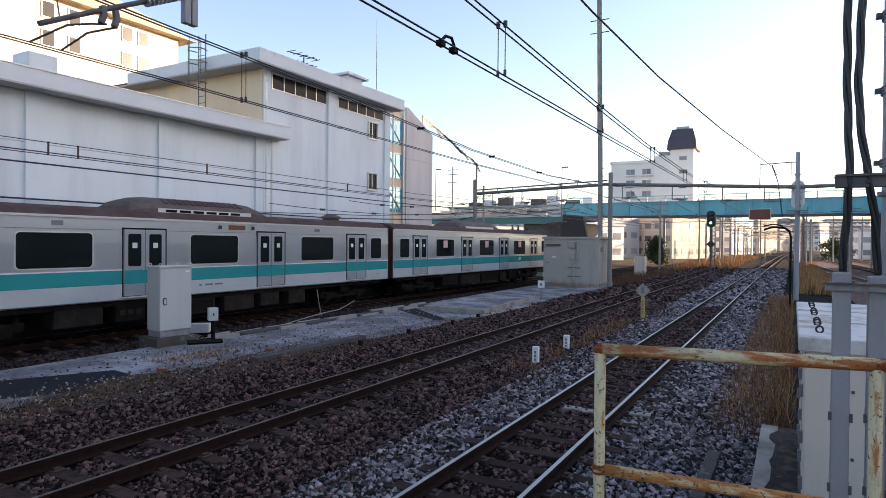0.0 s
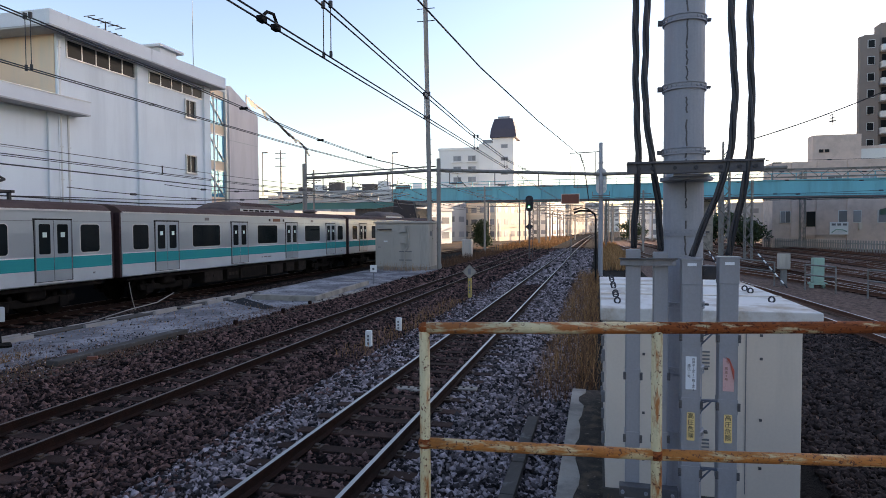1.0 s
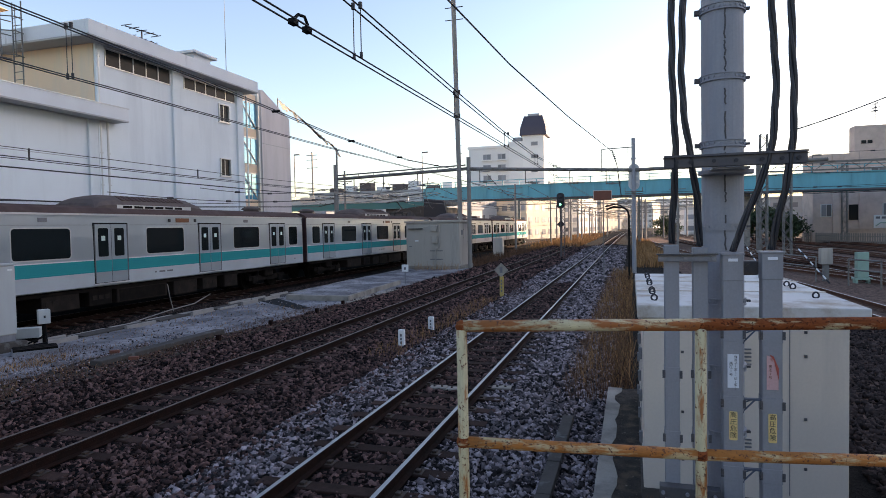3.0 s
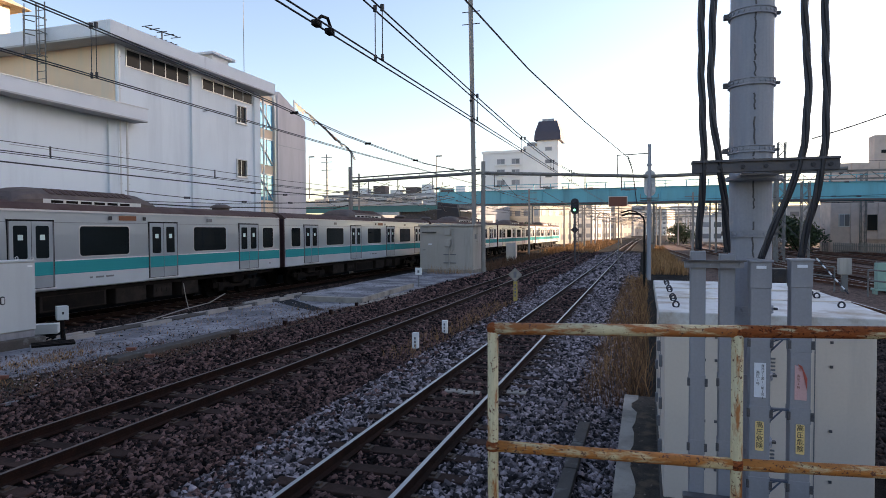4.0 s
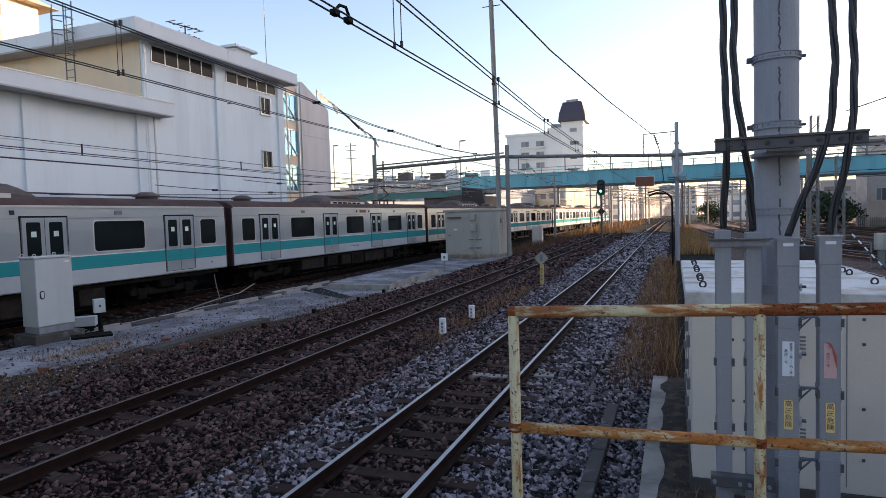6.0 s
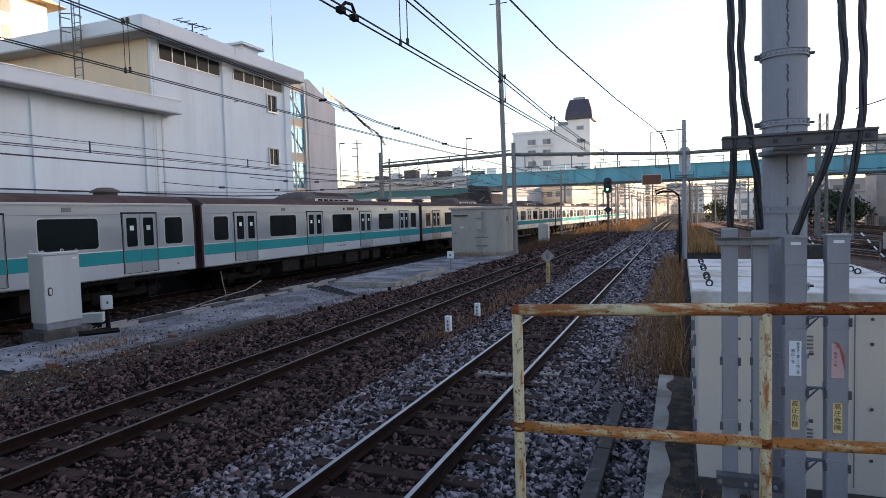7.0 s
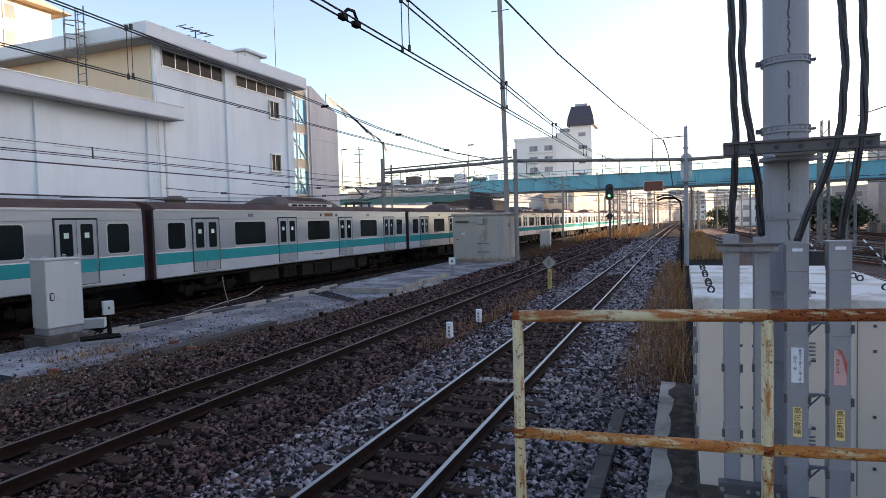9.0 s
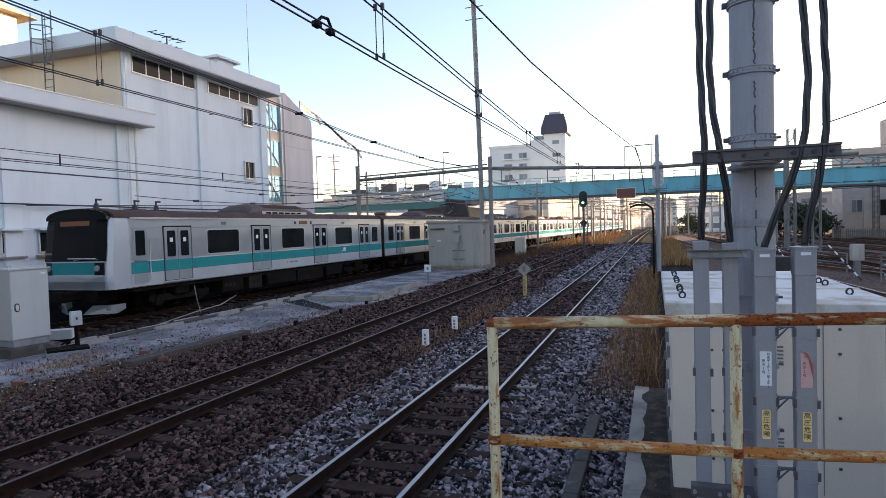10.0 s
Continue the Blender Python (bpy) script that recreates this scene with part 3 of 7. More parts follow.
def bogie_on(car, y):
    bm = bmn()
    for s in (-1, 1):
        x = s * 0.98
        prism(bm, [(y - 1.5, 0.42), (y - 1.5, 0.62), (y - 0.55, 0.62), (y - 0.35, 0.52), (y + 0.35, 0.52), (y + 0.55, 0.62), (y + 1.5, 0.62), (y + 1.5, 0.42), (y + 0.5, 0.38), (y - 0.5, 0.38)], x - 0.08, x + 0.08, "x")
        box(bm, x - 0.2, y - 0.35, 0.55, x + 0.2, y + 0.35, 0.98, 0.08)
        for d in (-1.05, 1.05):
            box(bm, x - 0.11, y + d - 0.18, 0.26, x + 0.13, y + d + 0.18, 0.60, 0.04)
            cyl(bm, (x, y + d - 0.28, 0.5), (x, y + d - 0.28, 0.75), 0.08, 8)
            cyl(bm, (x, y + d + 0.28, 0.5), (x, y + d + 0.28, 0.75), 0.08, 8)
    box(bm, -0.9, y - 0.2, 0.45, 0.9, y + 0.2, 0.62)
    b = part("bogie", bm, M_under, car)
    for d in (-1.05, 1.05):
        for s in (-1, 1):
            bm = bmn()
            cyl(bm, (s * 0.50, y + d, 0.43), (s * 0.63, y + d, 0.43), 0.43, 20)
            cyl(bm, (s * 0.44, y + d, 0.43), (s * 0.50, y + d, 0.43), 0.455, 20)
            part("wheel", bm, M_under, b)


def underfloor_on(car, seed, motor):
    r = random.Random(seed)
    part("underframe", box(bmn(), -1.28, -9.4, 0.86, 1.28, 9.4, 1.0), M_under, car)
    y = -4.9
    while y < 4.4:
        l = r.choice((0.9, 1.3, 1.9, 2.3))
        d = r.uniform(0.32, 0.42)
        m = r.choice((M_undbox, M_under, M_undbox))
        bm = box(bmn(), -1.24, y, d, 1.24, min(y + l, 4.9), 0.9, 0.03)
        b = part("equipment_box", bm, m, car)
        k = r.random()
        if k < 0.4:
            for i in range(3):
                part("cover_plate", box(bmn(), 1.235, y + 0.12 + i * 0.24, 0.58, 1.252, y + 0.30 + i * 0.24, 0.72), M_undbox, b)
        elif k < 0.8:
            part("grille", box(bmn(), 1.235, y + 0.1, d + 0.06, 1.25, min(y + l, 4.9) - 0.1, 0.82), M_under, b)
        y += l + r.uniform(0.12, 0.5)
    for y in (-7.0, 7.0):
        bogie_on(car, y)


def air_unit_on(car):
    bm = bmn()
    w = 0.98
    out = [(w, ZT - 0.12), (w, ZT + 0.02), (w - 0.10, ZT + 0.18), (w - 0.4, ZT + 0.34), (0, ZT + 0.40), (-w + 0.4, ZT + 0.34), (-w + 0.1, ZT + 0.18), (-w, ZT + 0.02), (-w, ZT - 0.12)]
    sections = [(-2.7, 0.02), (-2.6, 0.4), (-2.4, 0.7), (-2.1, 0.9), (-1.6, 1.0), (1.6, 1.0), (2.1, 0.9), (2.4, 0.7), (2.6, 0.4), (2.7, 0.02)]
    rings = [[bm.verts.new((x, y, ZT - 0.12 + (z - ZT + 0.12) * k)) for x, z in out] for y, k in sections]
    for a, b in zip(rings, rings[1:]):
        for i in range(len(out) - 1):
            bm.faces.new((a[i], a[i + 1], b[i + 1], b[i]))
    bmesh.ops.recalc_face_normals(bm, faces=bm.faces)
    u = part("air_unit", bm, M_acgrey, car, "dusty grey rooftop air unit")
    bm = bmn()
    for i in range(13):
        y = -1.45 + i * 0.24
        prism(bm, [(w - 0.10, ZT + 0.17), (w - 0.4, ZT + 0.335), (w - 0.4, ZT + 0.36), (w - 0.07, ZT + 0.195)], y, y + 0.14, "y")
    part("louvre", bm, M_roof, u)
    bm = bmn()
    for i in range(6):
        box(bm, w - 0.02, -1.5 + i * 0.5, ZT - 0.08, w + 0.012, -1.1 + i * 0.5, ZT + 0.0)
    part("side_vent", bm, M_under, u)
    for s in (-1, 1):
        a, b = sorted((s * (w - 0.02), s * (w + 0.006)))
        part("side_panel", box(bmn(), a, -1.75, ZT - 0.11, b, 1.9, ZT + 0.03), M_frame, u, "pale slotted side panel")


def pantograph_on(car, y):
    bm = bmn()
    for x in (-0.5, 0.5):
        for d in (-0.45, 0.45):
            cyl(bm, (x, y + d, ZT - 0.05), (x, y + d, ZT + 0.18), 0.06, 8)
    box(bm, -0.6, y - 0.55, ZT + 0.18, 0.6, y - 0.45, ZT + 0.26)
    box(bm, -0.6, y + 0.45, ZT + 0.18, 0.6, y + 0.55, ZT + 0.26)
    box(bm, -0.55, y - 0.5, ZT + 0.2, -0.45, y + 0.5, ZT + 0.26)
    box(bm, 0.45, y - 0.5, ZT + 0.2, 0.55, y + 0.5, ZT + 0.26)
    p = part("pantograph", bm, M_wire, car, "raised dark single-arm pantograph")
    bm = bmn()
    cyl(bm, (0, y - 0.5, ZT + 0.24), (0, y + 0.75, ZT + 0.62), 0.045, 8)
    cyl(bm, (0, y + 0.75, ZT + 0.62), (0, y - 0.25, ZT + 1.08), 0.035, 8)
    cyl(bm, (-0.25, y - 0.4, ZT + 0.24), (0, y + 0.7, ZT + 0.57), 0.02, 6)
    part("arm", bm, M_wire, p)
    bm = bmn()
    for d in (-0.15, 0.15):
        tube(bm, [(-0.85, y - 0.25 + d, ZT + 0.98), (-0.6, y - 0.25 + d, ZT + 1.09), (0.6, y - 0.25 + d, ZT + 1.09), (0.85, y - 0.25 + d, ZT + 0.98)], 0.025, 6)
    part("collector_head", bm, M_wire, p)


def roof_gear_on(car, places, domes=False):
    for y in places:
        bm = bmn()
        if domes:
            cyl(bm, (0, y, ZT - 0.05), (0, y, ZT + 0.08), 0.36, 16)
            cyl(bm, (0, y, ZT + 0.08), (0, y, ZT + 0.14), 0.46, 16, 0.44)
            cyl(bm, (0, y, ZT + 0.14), (0, y, ZT + 0.24), 0.44, 16, 0.22)
            part("roof_vent", bm, M_acgrey, car, "domed dusty roof vent")
            continue
        box(bm, -0.2, y - 0.32, ZT - 0.03, 0.2, y + 0.32, ZT + 0.03)
        cyl(bm, (0, y, ZT), (0, y, ZT + 0.2), 0.10, 8, 0.07)
        cyl(bm, (0, y, ZT + 0.2), (0, y, ZT + 0.36), 0.035, 6)
        box(bm, -0.04, y - 0.02, ZT + 0.3, 0.04, y + 0.2, ZT + 0.36, 0.01)
        part("roof_device", bm, M_wire, car)


def car_shell(label, y0, y1, seed, panto=False, gear=(), badge=None, cab=False):
    car = thing("train_car", label, "train car", group="ten-car commuter train")
    part("body", prism(bmn(), side_outline(), y0, y1), M_steelbody, car, "brushed stainless car body")
    bm = prism(bmn(), roof_outline(), y0 + 0.02, y1 - 0.02)
    part("roof", bm, M_roof, car, "dusty dark brown roof")
    bm = bmn()
    for s in (-1, 1):
        box(bm, s * (HALF - 0.01), y0 + 0.05, ZE - 0.02, s * (HALF + 0.02), y1 - 0.05, ZE + 0.035)
    part("rain_gutter", bm, M_frame, car)
    bm = bmn()
    for s in (-1, 1):
        box(bm, s * (HALF - 0.01), y0 + 0.04, 2.955, s * (HALF + 0.0035), y1 - 0.04, 2.965)
    part("panel_seam", bm, M_mark, car)
    for side in (1, -1):
        s = 1 if side > 0 else -1
        edges = [y0 + 0.03] + [v for d in DOORS for v in (d - 0.70, d + 0.70)] + [y1 - 0.03]
        for a, b in zip(edges[::2], edges[1::2]):
            aa, bb = (a, b) if side > 0 else (-b, -a)
            o = part("colour_band", box(bmn(), HALF - 0.01, aa, 1.46, HALF + 0.004, bb, 1.84), M_teal, car, "teal colour band")
            o.rotation_euler = (0, 0, 0 if side > 0 else math.pi)
            o = part("band_edge", box(bmn(), HALF - 0.01, aa, 1.842, HALF + 0.008, bb, 1.872, 0.003), M_white, car, "thin pale moulding over the band")
            o.rotation_euler = (0, 0, 0 if side > 0 else math.pi)
            o = part("lower_panel", box(bmn(), HALF - 0.01, aa, 1.035, HALF + 0.003, bb, 1.455), M_lower, car, "pale lower side panel")
            o.rotation_euler = (0, 0, 0 if side > 0 else math.pi)
        for d in DOORS:
            door_on(car, d * s, side)
        for a, b in zip(DOORS, DOORS[1:]):
            m = (a + b) / 2 * s
            window_on(car, m - 0.93, m + 0.93, side)
        ends = ((y1 - 1.32, y1 - 0.55),) if cab else ((y0 + 0.55, y0 + 1.32), (y1 - 1.32, y1 - 0.55))
        for a, b in ends:
            aa, bb = (a, b) if side > 0 else (-b, -a)
            window_on(car, aa, bb, side)
    part("line_display", box(bmn(), HALF - 0.01, 0.55, 3.05, HALF + 0.008, 1.25, 3.2), M_amber, car, "amber destination display")
    for y in (0.2, 1.6):
        part("side_lamp", box(bmn(), HALF - 0.01, y - 0.06, 3.06, HALF + 0.02, y + 0.06, 3.18, 0.01), M_ink, car)
    for y in (-4.9, 4.9):
        part("louvre_plate", box(bmn(), HALF - 0.01, y - 0.14, 3.05, HALF + 0.007, y + 0.14, 3.17), M_mark, car)
    for a, w in ((-0.6, 0.10), (-0.38, 0.30), (0.0, 0.30)):
        part("number_bar", box(bmn(), HALF - 0.01, a, 1.27, HALF + 0.005, a + w, 1.325), M_mark, car)
    part("jack_mark", box(bmn(), HALF - 0.01, 8.9, 1.24, HALF + 0.005, 9.0, 1.3), M_mark, car)
    if badge is not None:
        bm = bmn()
        prism(bm, [(badge - 0.25, 1.56), (badge - 0.25, 1.60), (badge - 0.13, 1.60), (badge - 0.08, 1.65), (badge - 0.08, 1.76), (badge - 0.03, 1.76), (badge - 0.03, 1.62), (badge - 0.10, 1.56)], HALF, HALF + 0.007, "x")
        prism(bm, [(badge, 1.56), (badge, 1.76), (badge + 0.22, 1.76), (badge + 0.25, 1.70), (badge + 0.22, 1.65), (badge + 0.12, 1.65), (badge + 0.25, 1.56), (badge + 0.17, 1.56), (badge + 0.06, 1.63), (badge + 0.06, 1.56)], HALF, HALF + 0.007, "x")
        o = part("badge", bm, M_white, car, "white badge on the band")
        again("badge", o, car, (0, 0, 0), math.pi)
    for e in (y0, y1):
        if cab and e == y0:
            continue
        d = 0.26 if e > 0 else -0.26
        part("gangway", box(bmn(), -1.15, min(e, e + d), 1.0, 1.15, max(e, e + d), 3.3, 0.05), M_gang, car)
        part("end_fairing", box(bmn(), -HALF + 0.02, min(e, e + d * 0.3), 1.0, HALF - 0.02, max(e, e + d * 0.3), ZE), M_gang, car)
    underfloor_on(car, seed, panto)
    air_unit_on(car)
    if panto:
        pantograph_on(car, 6.3)
    roof_gear_on(car, gear, not cab)
    return car


def cab_on(car, y0):
    """The driving end at y0, facing -y: sloped dark mask, lamps, band, corner panels and plough."""
    w = HALF
    prof_ = [(1.02, y0 + 0.0), (1.30, y0 - 0.06), (1.46, y0 - 0.07), (1.92, y0 - 0.05), (2.30, y0 - 0.01), (2.70, y0 + 0.03), (3.00, y0 + 0.07), (3.15, y0 + 0.095), (3.28, y0 + 0.125), (3.36, y0 + 0.15), (3.43, y0 + 0.18), (3.50, y0 + 0.22)]
    bm = bmn()
    back = y0 + 0.86
    rings = []
    for z, y in prof_:
        ww = (w if z < 2.6 else w - 0.05 * (z - 2.6)) - 7.0 * max(0.0, z - 3.25) ** 2
        rings.append([(-ww, back, z), (-ww, y + 0.22, z), (-ww + 0.10, y + 0.07, z), (-ww + 0.5, y, z), (ww - 0.5, y, z), (ww - 0.10, y + 0.07, z), (ww, y + 0.22, z), (ww, back, z)])
    vs = [[bm.verts.new(p) for p in r] for r in rings]
    for a, b in zip(vs, vs[1:]):
        for i in range(7):
            bm.faces.new((a[i], a[i + 1], b[i + 1], b[i]))
    bm.faces.new(vs[-1])
    bm.faces.new(vs[0][::-1])
    bmesh.ops.recalc_face_normals(bm, faces=bm.faces)
    nose = part("cab_nose", bm, M_lower, car, "pale grey moulded cab end")

    def skin(name, z0, z1, x0, x1, material, out, label=""):
        bm = bmn()
        pts = [z0] + [z for z, _ in prof_ if z0 < z < z1] + [z1]
        za, ya = [p[0] for p in prof_], [p[1] for p in prof_]
        cols = [x for x in (x0, -w + 0.5, w - 0.5, x1) if x0 <= x <= x1]
        lines = []
        for z in pts:
            y = float(np.interp(z, za, ya)) - out
            line = []
            for x in cols:
                ww = (w if z < 2.6 else w - 0.05 * (z - 2.6)) - 7.0 * max(0.0, z - 3.25) ** 2 - 0.085
                x = max(-ww, min(ww, x))
                e = abs(x) - (ww - 0.39)
                line.append((x, y + (max(0.0, e) / 0.39) * 0.068, z))
            lines.append(line)
        f = [[bm.verts.new(p) for p in l] for l in lines]
        g = [[bm.verts.new((x, y + 0.03, z)) for x, y, z in l] for l in lines]
        for grid_ in (f, g):
            for a, b in zip(grid_, grid_[1:]):
                for i in range(len(a) - 1):
                    bm.faces.new((a[i], a[i + 1], b[i + 1], b[i]))
        bmesh.ops.recalc_face_normals(bm, faces=bm.faces)
        return part(name, bm, material, nose, label)

    skin("windscreen", 1.94, 3.50, -w + 0.085, w - 0.085, M_black, 0.02, "black windscreen mask")
    skin("front_band", 1.52, 1.90, -w + 0.5, w - 0.5, M_teal, 0.018, "teal front band")
    for s in (-1, 1):
        a, b = sorted((s * (w - 0.5), s * (w - 0.15)))
        skin("headlamp", 1.50, 1.90, a, b, M_black, 0.02, "dark lamp cluster")
        bm = bmn()
        cyl(bm, (s * 1.02, y0 - 0.06, 1.72), (s * 1.02, y0 - 0.13, 1.72), 0.09, 14)
        part("lamp_lens", bm, M_insul, nose)
    skin("lower_panel", 1.06, 1.50, -w + 0.2, w - 0.2, M_steelbody, 0.012)
    part("front_display", box(bmn(), -0.60, y0 + 0.035, 3.07, 0.62, y0 + 0.30, 3.22), M_amber, nose)
    arc = [(1.29 * math.cos(a), 3.26 + 0.36 * math.sin(a) ** 0.75) for a in np.linspace(0, math.pi, 19)]
    part("mask_brow", prism(bmn(), arc, y0 + 0.092, y0 + 0.30, "y"), M_black, nose)
    arc = [(1.375 * math.cos(a), 3.30 + 0.335 * math.sin(a) ** 0.75) for a in np.linspace(0, math.pi, 19)]
    part("cab_roof", prism(bmn(), arc, y0 + 0.29, y0 + 0.90, "y"), M_roof, nose)
    part("front_bar", box(bmn(), -0.2, y0 - 0.10, 2.02, 0.95, y0 - 0.06, 2.045), M_white, nose)
    part("inner_notice", box(bmn(), -1.25, y0 - 0.055, 2.16, -0.95, y0 - 0.03, 2.22), M_mark, nose)
    bm = bmn()
    tube(bm, [(0.1, y0 - 0.12, 1.98), (0.5, y0 - 0.13, 2.02), (1.05, y0 - 0.07, 2.0)], 0.018, 6)
    part("wiper", bm, M_mark, nose)
    bm = bmn()
    box(bm, -0.16, y0 - 0.55, 0.72, 0.16, y0 + 0.3, 0.98, 0.03)
    box(bm, -0.22, y0 - 0.75, 0.68, 0.22, y0 - 0.5, 1.02, 0.04)
    part("coupler", bm, M_under, car)
    bm = bmn()
    for s in (-1, 1):
        bm = prism(bmn(), [(s * 0.62, y0 + 0.02), (s * 1.2, y0 + 0.42), (s * 1.2, y0 + 0.78), (s * 1.14, y0 + 0.78), (s * 1.14, y0 + 0.46), (s * 0.6, y0 + 0.08)], 0.24, 0.52, "z")
        for v in bm.verts:
            if v.co.z < 0.3 and abs(v.co.x) < 0.8:
                v.co.x -= s * 0.28
                v.co.y -= 0.12
            if v.co.z < 0.3 and v.co.y > y0 + 0.7:
                v.co.z += 0.12
        part("plough_skirt", bm, M_steelbody, car, "pale grey plough plate")
        for z in (0.36, 0.42):
            part("skirt_slot", box(bmn(), min(s * 0.95, s * 1.07), y0 + 0.235, z, max(s * 0.95, s * 1.07), y0 + 0.30, z + 0.022), M_ink, car)
    part("brake_gear", box(bmn(), -0.75, y0 + 0.1, 0.62, 0.75, y0 + 0.9, 1.04, 0.03), M_under, car)
    for side in (1, -1):
        turn = 0 if side > 0 else math.pi
        yy = (y0 + 1.28) * side
        o = part("crew_door", box(bmn(), HALF - 0.02, yy - 0.31, 1.10, HALF + 0.008, yy + 0.31, 2.98, 0.004), M_door, car, "narrow crew door")
        o.rotation_euler = (0, 0, turn)
        part("crew_window", pane(yy - 0.2, yy + 0.2, 2.05, 2.88, 0.012, r=0.05), M_glass, o)
        part("crew_band", box(bmn(), HALF, yy - 0.30, 1.46, HALF + 0.011, yy + 0.30, 1.84), M_teal, o)
        part("grab_rail", box(bmn(), HALF + 0.03, yy + 0.36, 1.25, HALF + 0.055, yy + 0.385, 2.6), M_frame, o)


CAR_LABEL = "stainless commuter train car with a teal band and dark windows"
car_plain = car_shell(CAR_LABEL, -9.75, 9.75, 3, gear=(7.4,))
car_power = car_shell("stainless commuter train car with a roof pantograph and teal band", -9.75, 9.75, 5, panto=True, gear=(-7.4,))
car_rear = car_shell("stainless end car with a dark sloped cab and teal band", -9.55, 9.75, 8, gear=(-6.9, -7.9, -9.5), badge=4.9, cab=True)
cab_on(car_rear, -10.40)
order = [None, car_plain, car_power, car_plain, car_plain, car_power, car_plain, car_plain, car_power, car_rear]
CARS = [copy_thing(car_rear, pose(0, 0, 0))]
tagged(CARS[0], "leading stainless end car with a teal band", "train car")
for y in (-4.94, 0.0, 4.94):
    part("window_poster", box(bmn(), -HALF - 0.017, y - 0.22, 2.42, -HALF - 0.012, y + 0.22, 2.80), M_pink, CARS[0], "pink paper poster inside the window")
used = set()
for ob in order[1:]:
    if ob.name in used:
        CARS.append(copy_thing(ob, pose(0, 0, 0)))
    else:
        used.add(ob.name)
        CARS.append(ob)

# metres that the train has gone by each half second
RUN = [0, 7.15, 14.4, 21.8, 29.3, 37.0, 44.9, 53.1, 61.5, 69.9, 78.4, 87.1, 95.9, 104.8, 113.9, 123.2, 132.5, 141.95, 151.6, 161.5, 171.6]


def motions():
    for k, car in enumerate(CARS):
        rows = []
        for i, s in enumerate(RUN):
            y = 34 - 20 * k + s
            a, b = y - 6.9, y + 6.9
            xa, xb = train_x(a) - 1.42, train_x(b) - 1.42
            yaw = -math.degrees(math.atan2(xb - xa, 13.8))
            rows.append((i * 0.5, pose((xa + xb) / 2, y, 0.0, 0, 0, yaw + (180 if k == 0 else 0))))
        walk(car, rows)


# ---------------------------------------------------------------- white works building beside the line
def wall_window(parent, x, y0, y1, z0, z1, mullions=(), out=0.0, glass=None, label=""):
    """A window in a wall that faces +x: frame proud of the wall, glass set back, bars."""
    bm = bmn()
    f = 0.05
    box(bm, x - 0.1, y0 - f, z0 - f, x + 0.05 + out, y1 + f, z0)
    box(bm, x - 0.1, y0 - f, z1, x + 0.05 + out, y1 + f, z1 + f)
    box(bm, x - 0.1, y0 - f, z0, x + 0.05 + out, y0, z1)
    box(bm, x - 0.1, y1, z0, x + 0.05 + out, y1 + f, z1)
    for m in mullions:
        box(bm, x - 0.08, m - 0.025, z0, x + 0.035, m + 0.025, z1)
    w = part("window", bm, M_frame, parent, label)
    edges = [y0, *mullions, y1]
    for a, b in zip(edges, edges[1:]):
        part("pane", box(bmn(), x - 0.02, a + 0.02, z0, x + 0.012, b - 0.02, z1), glass or M_bglass, w)
    return w


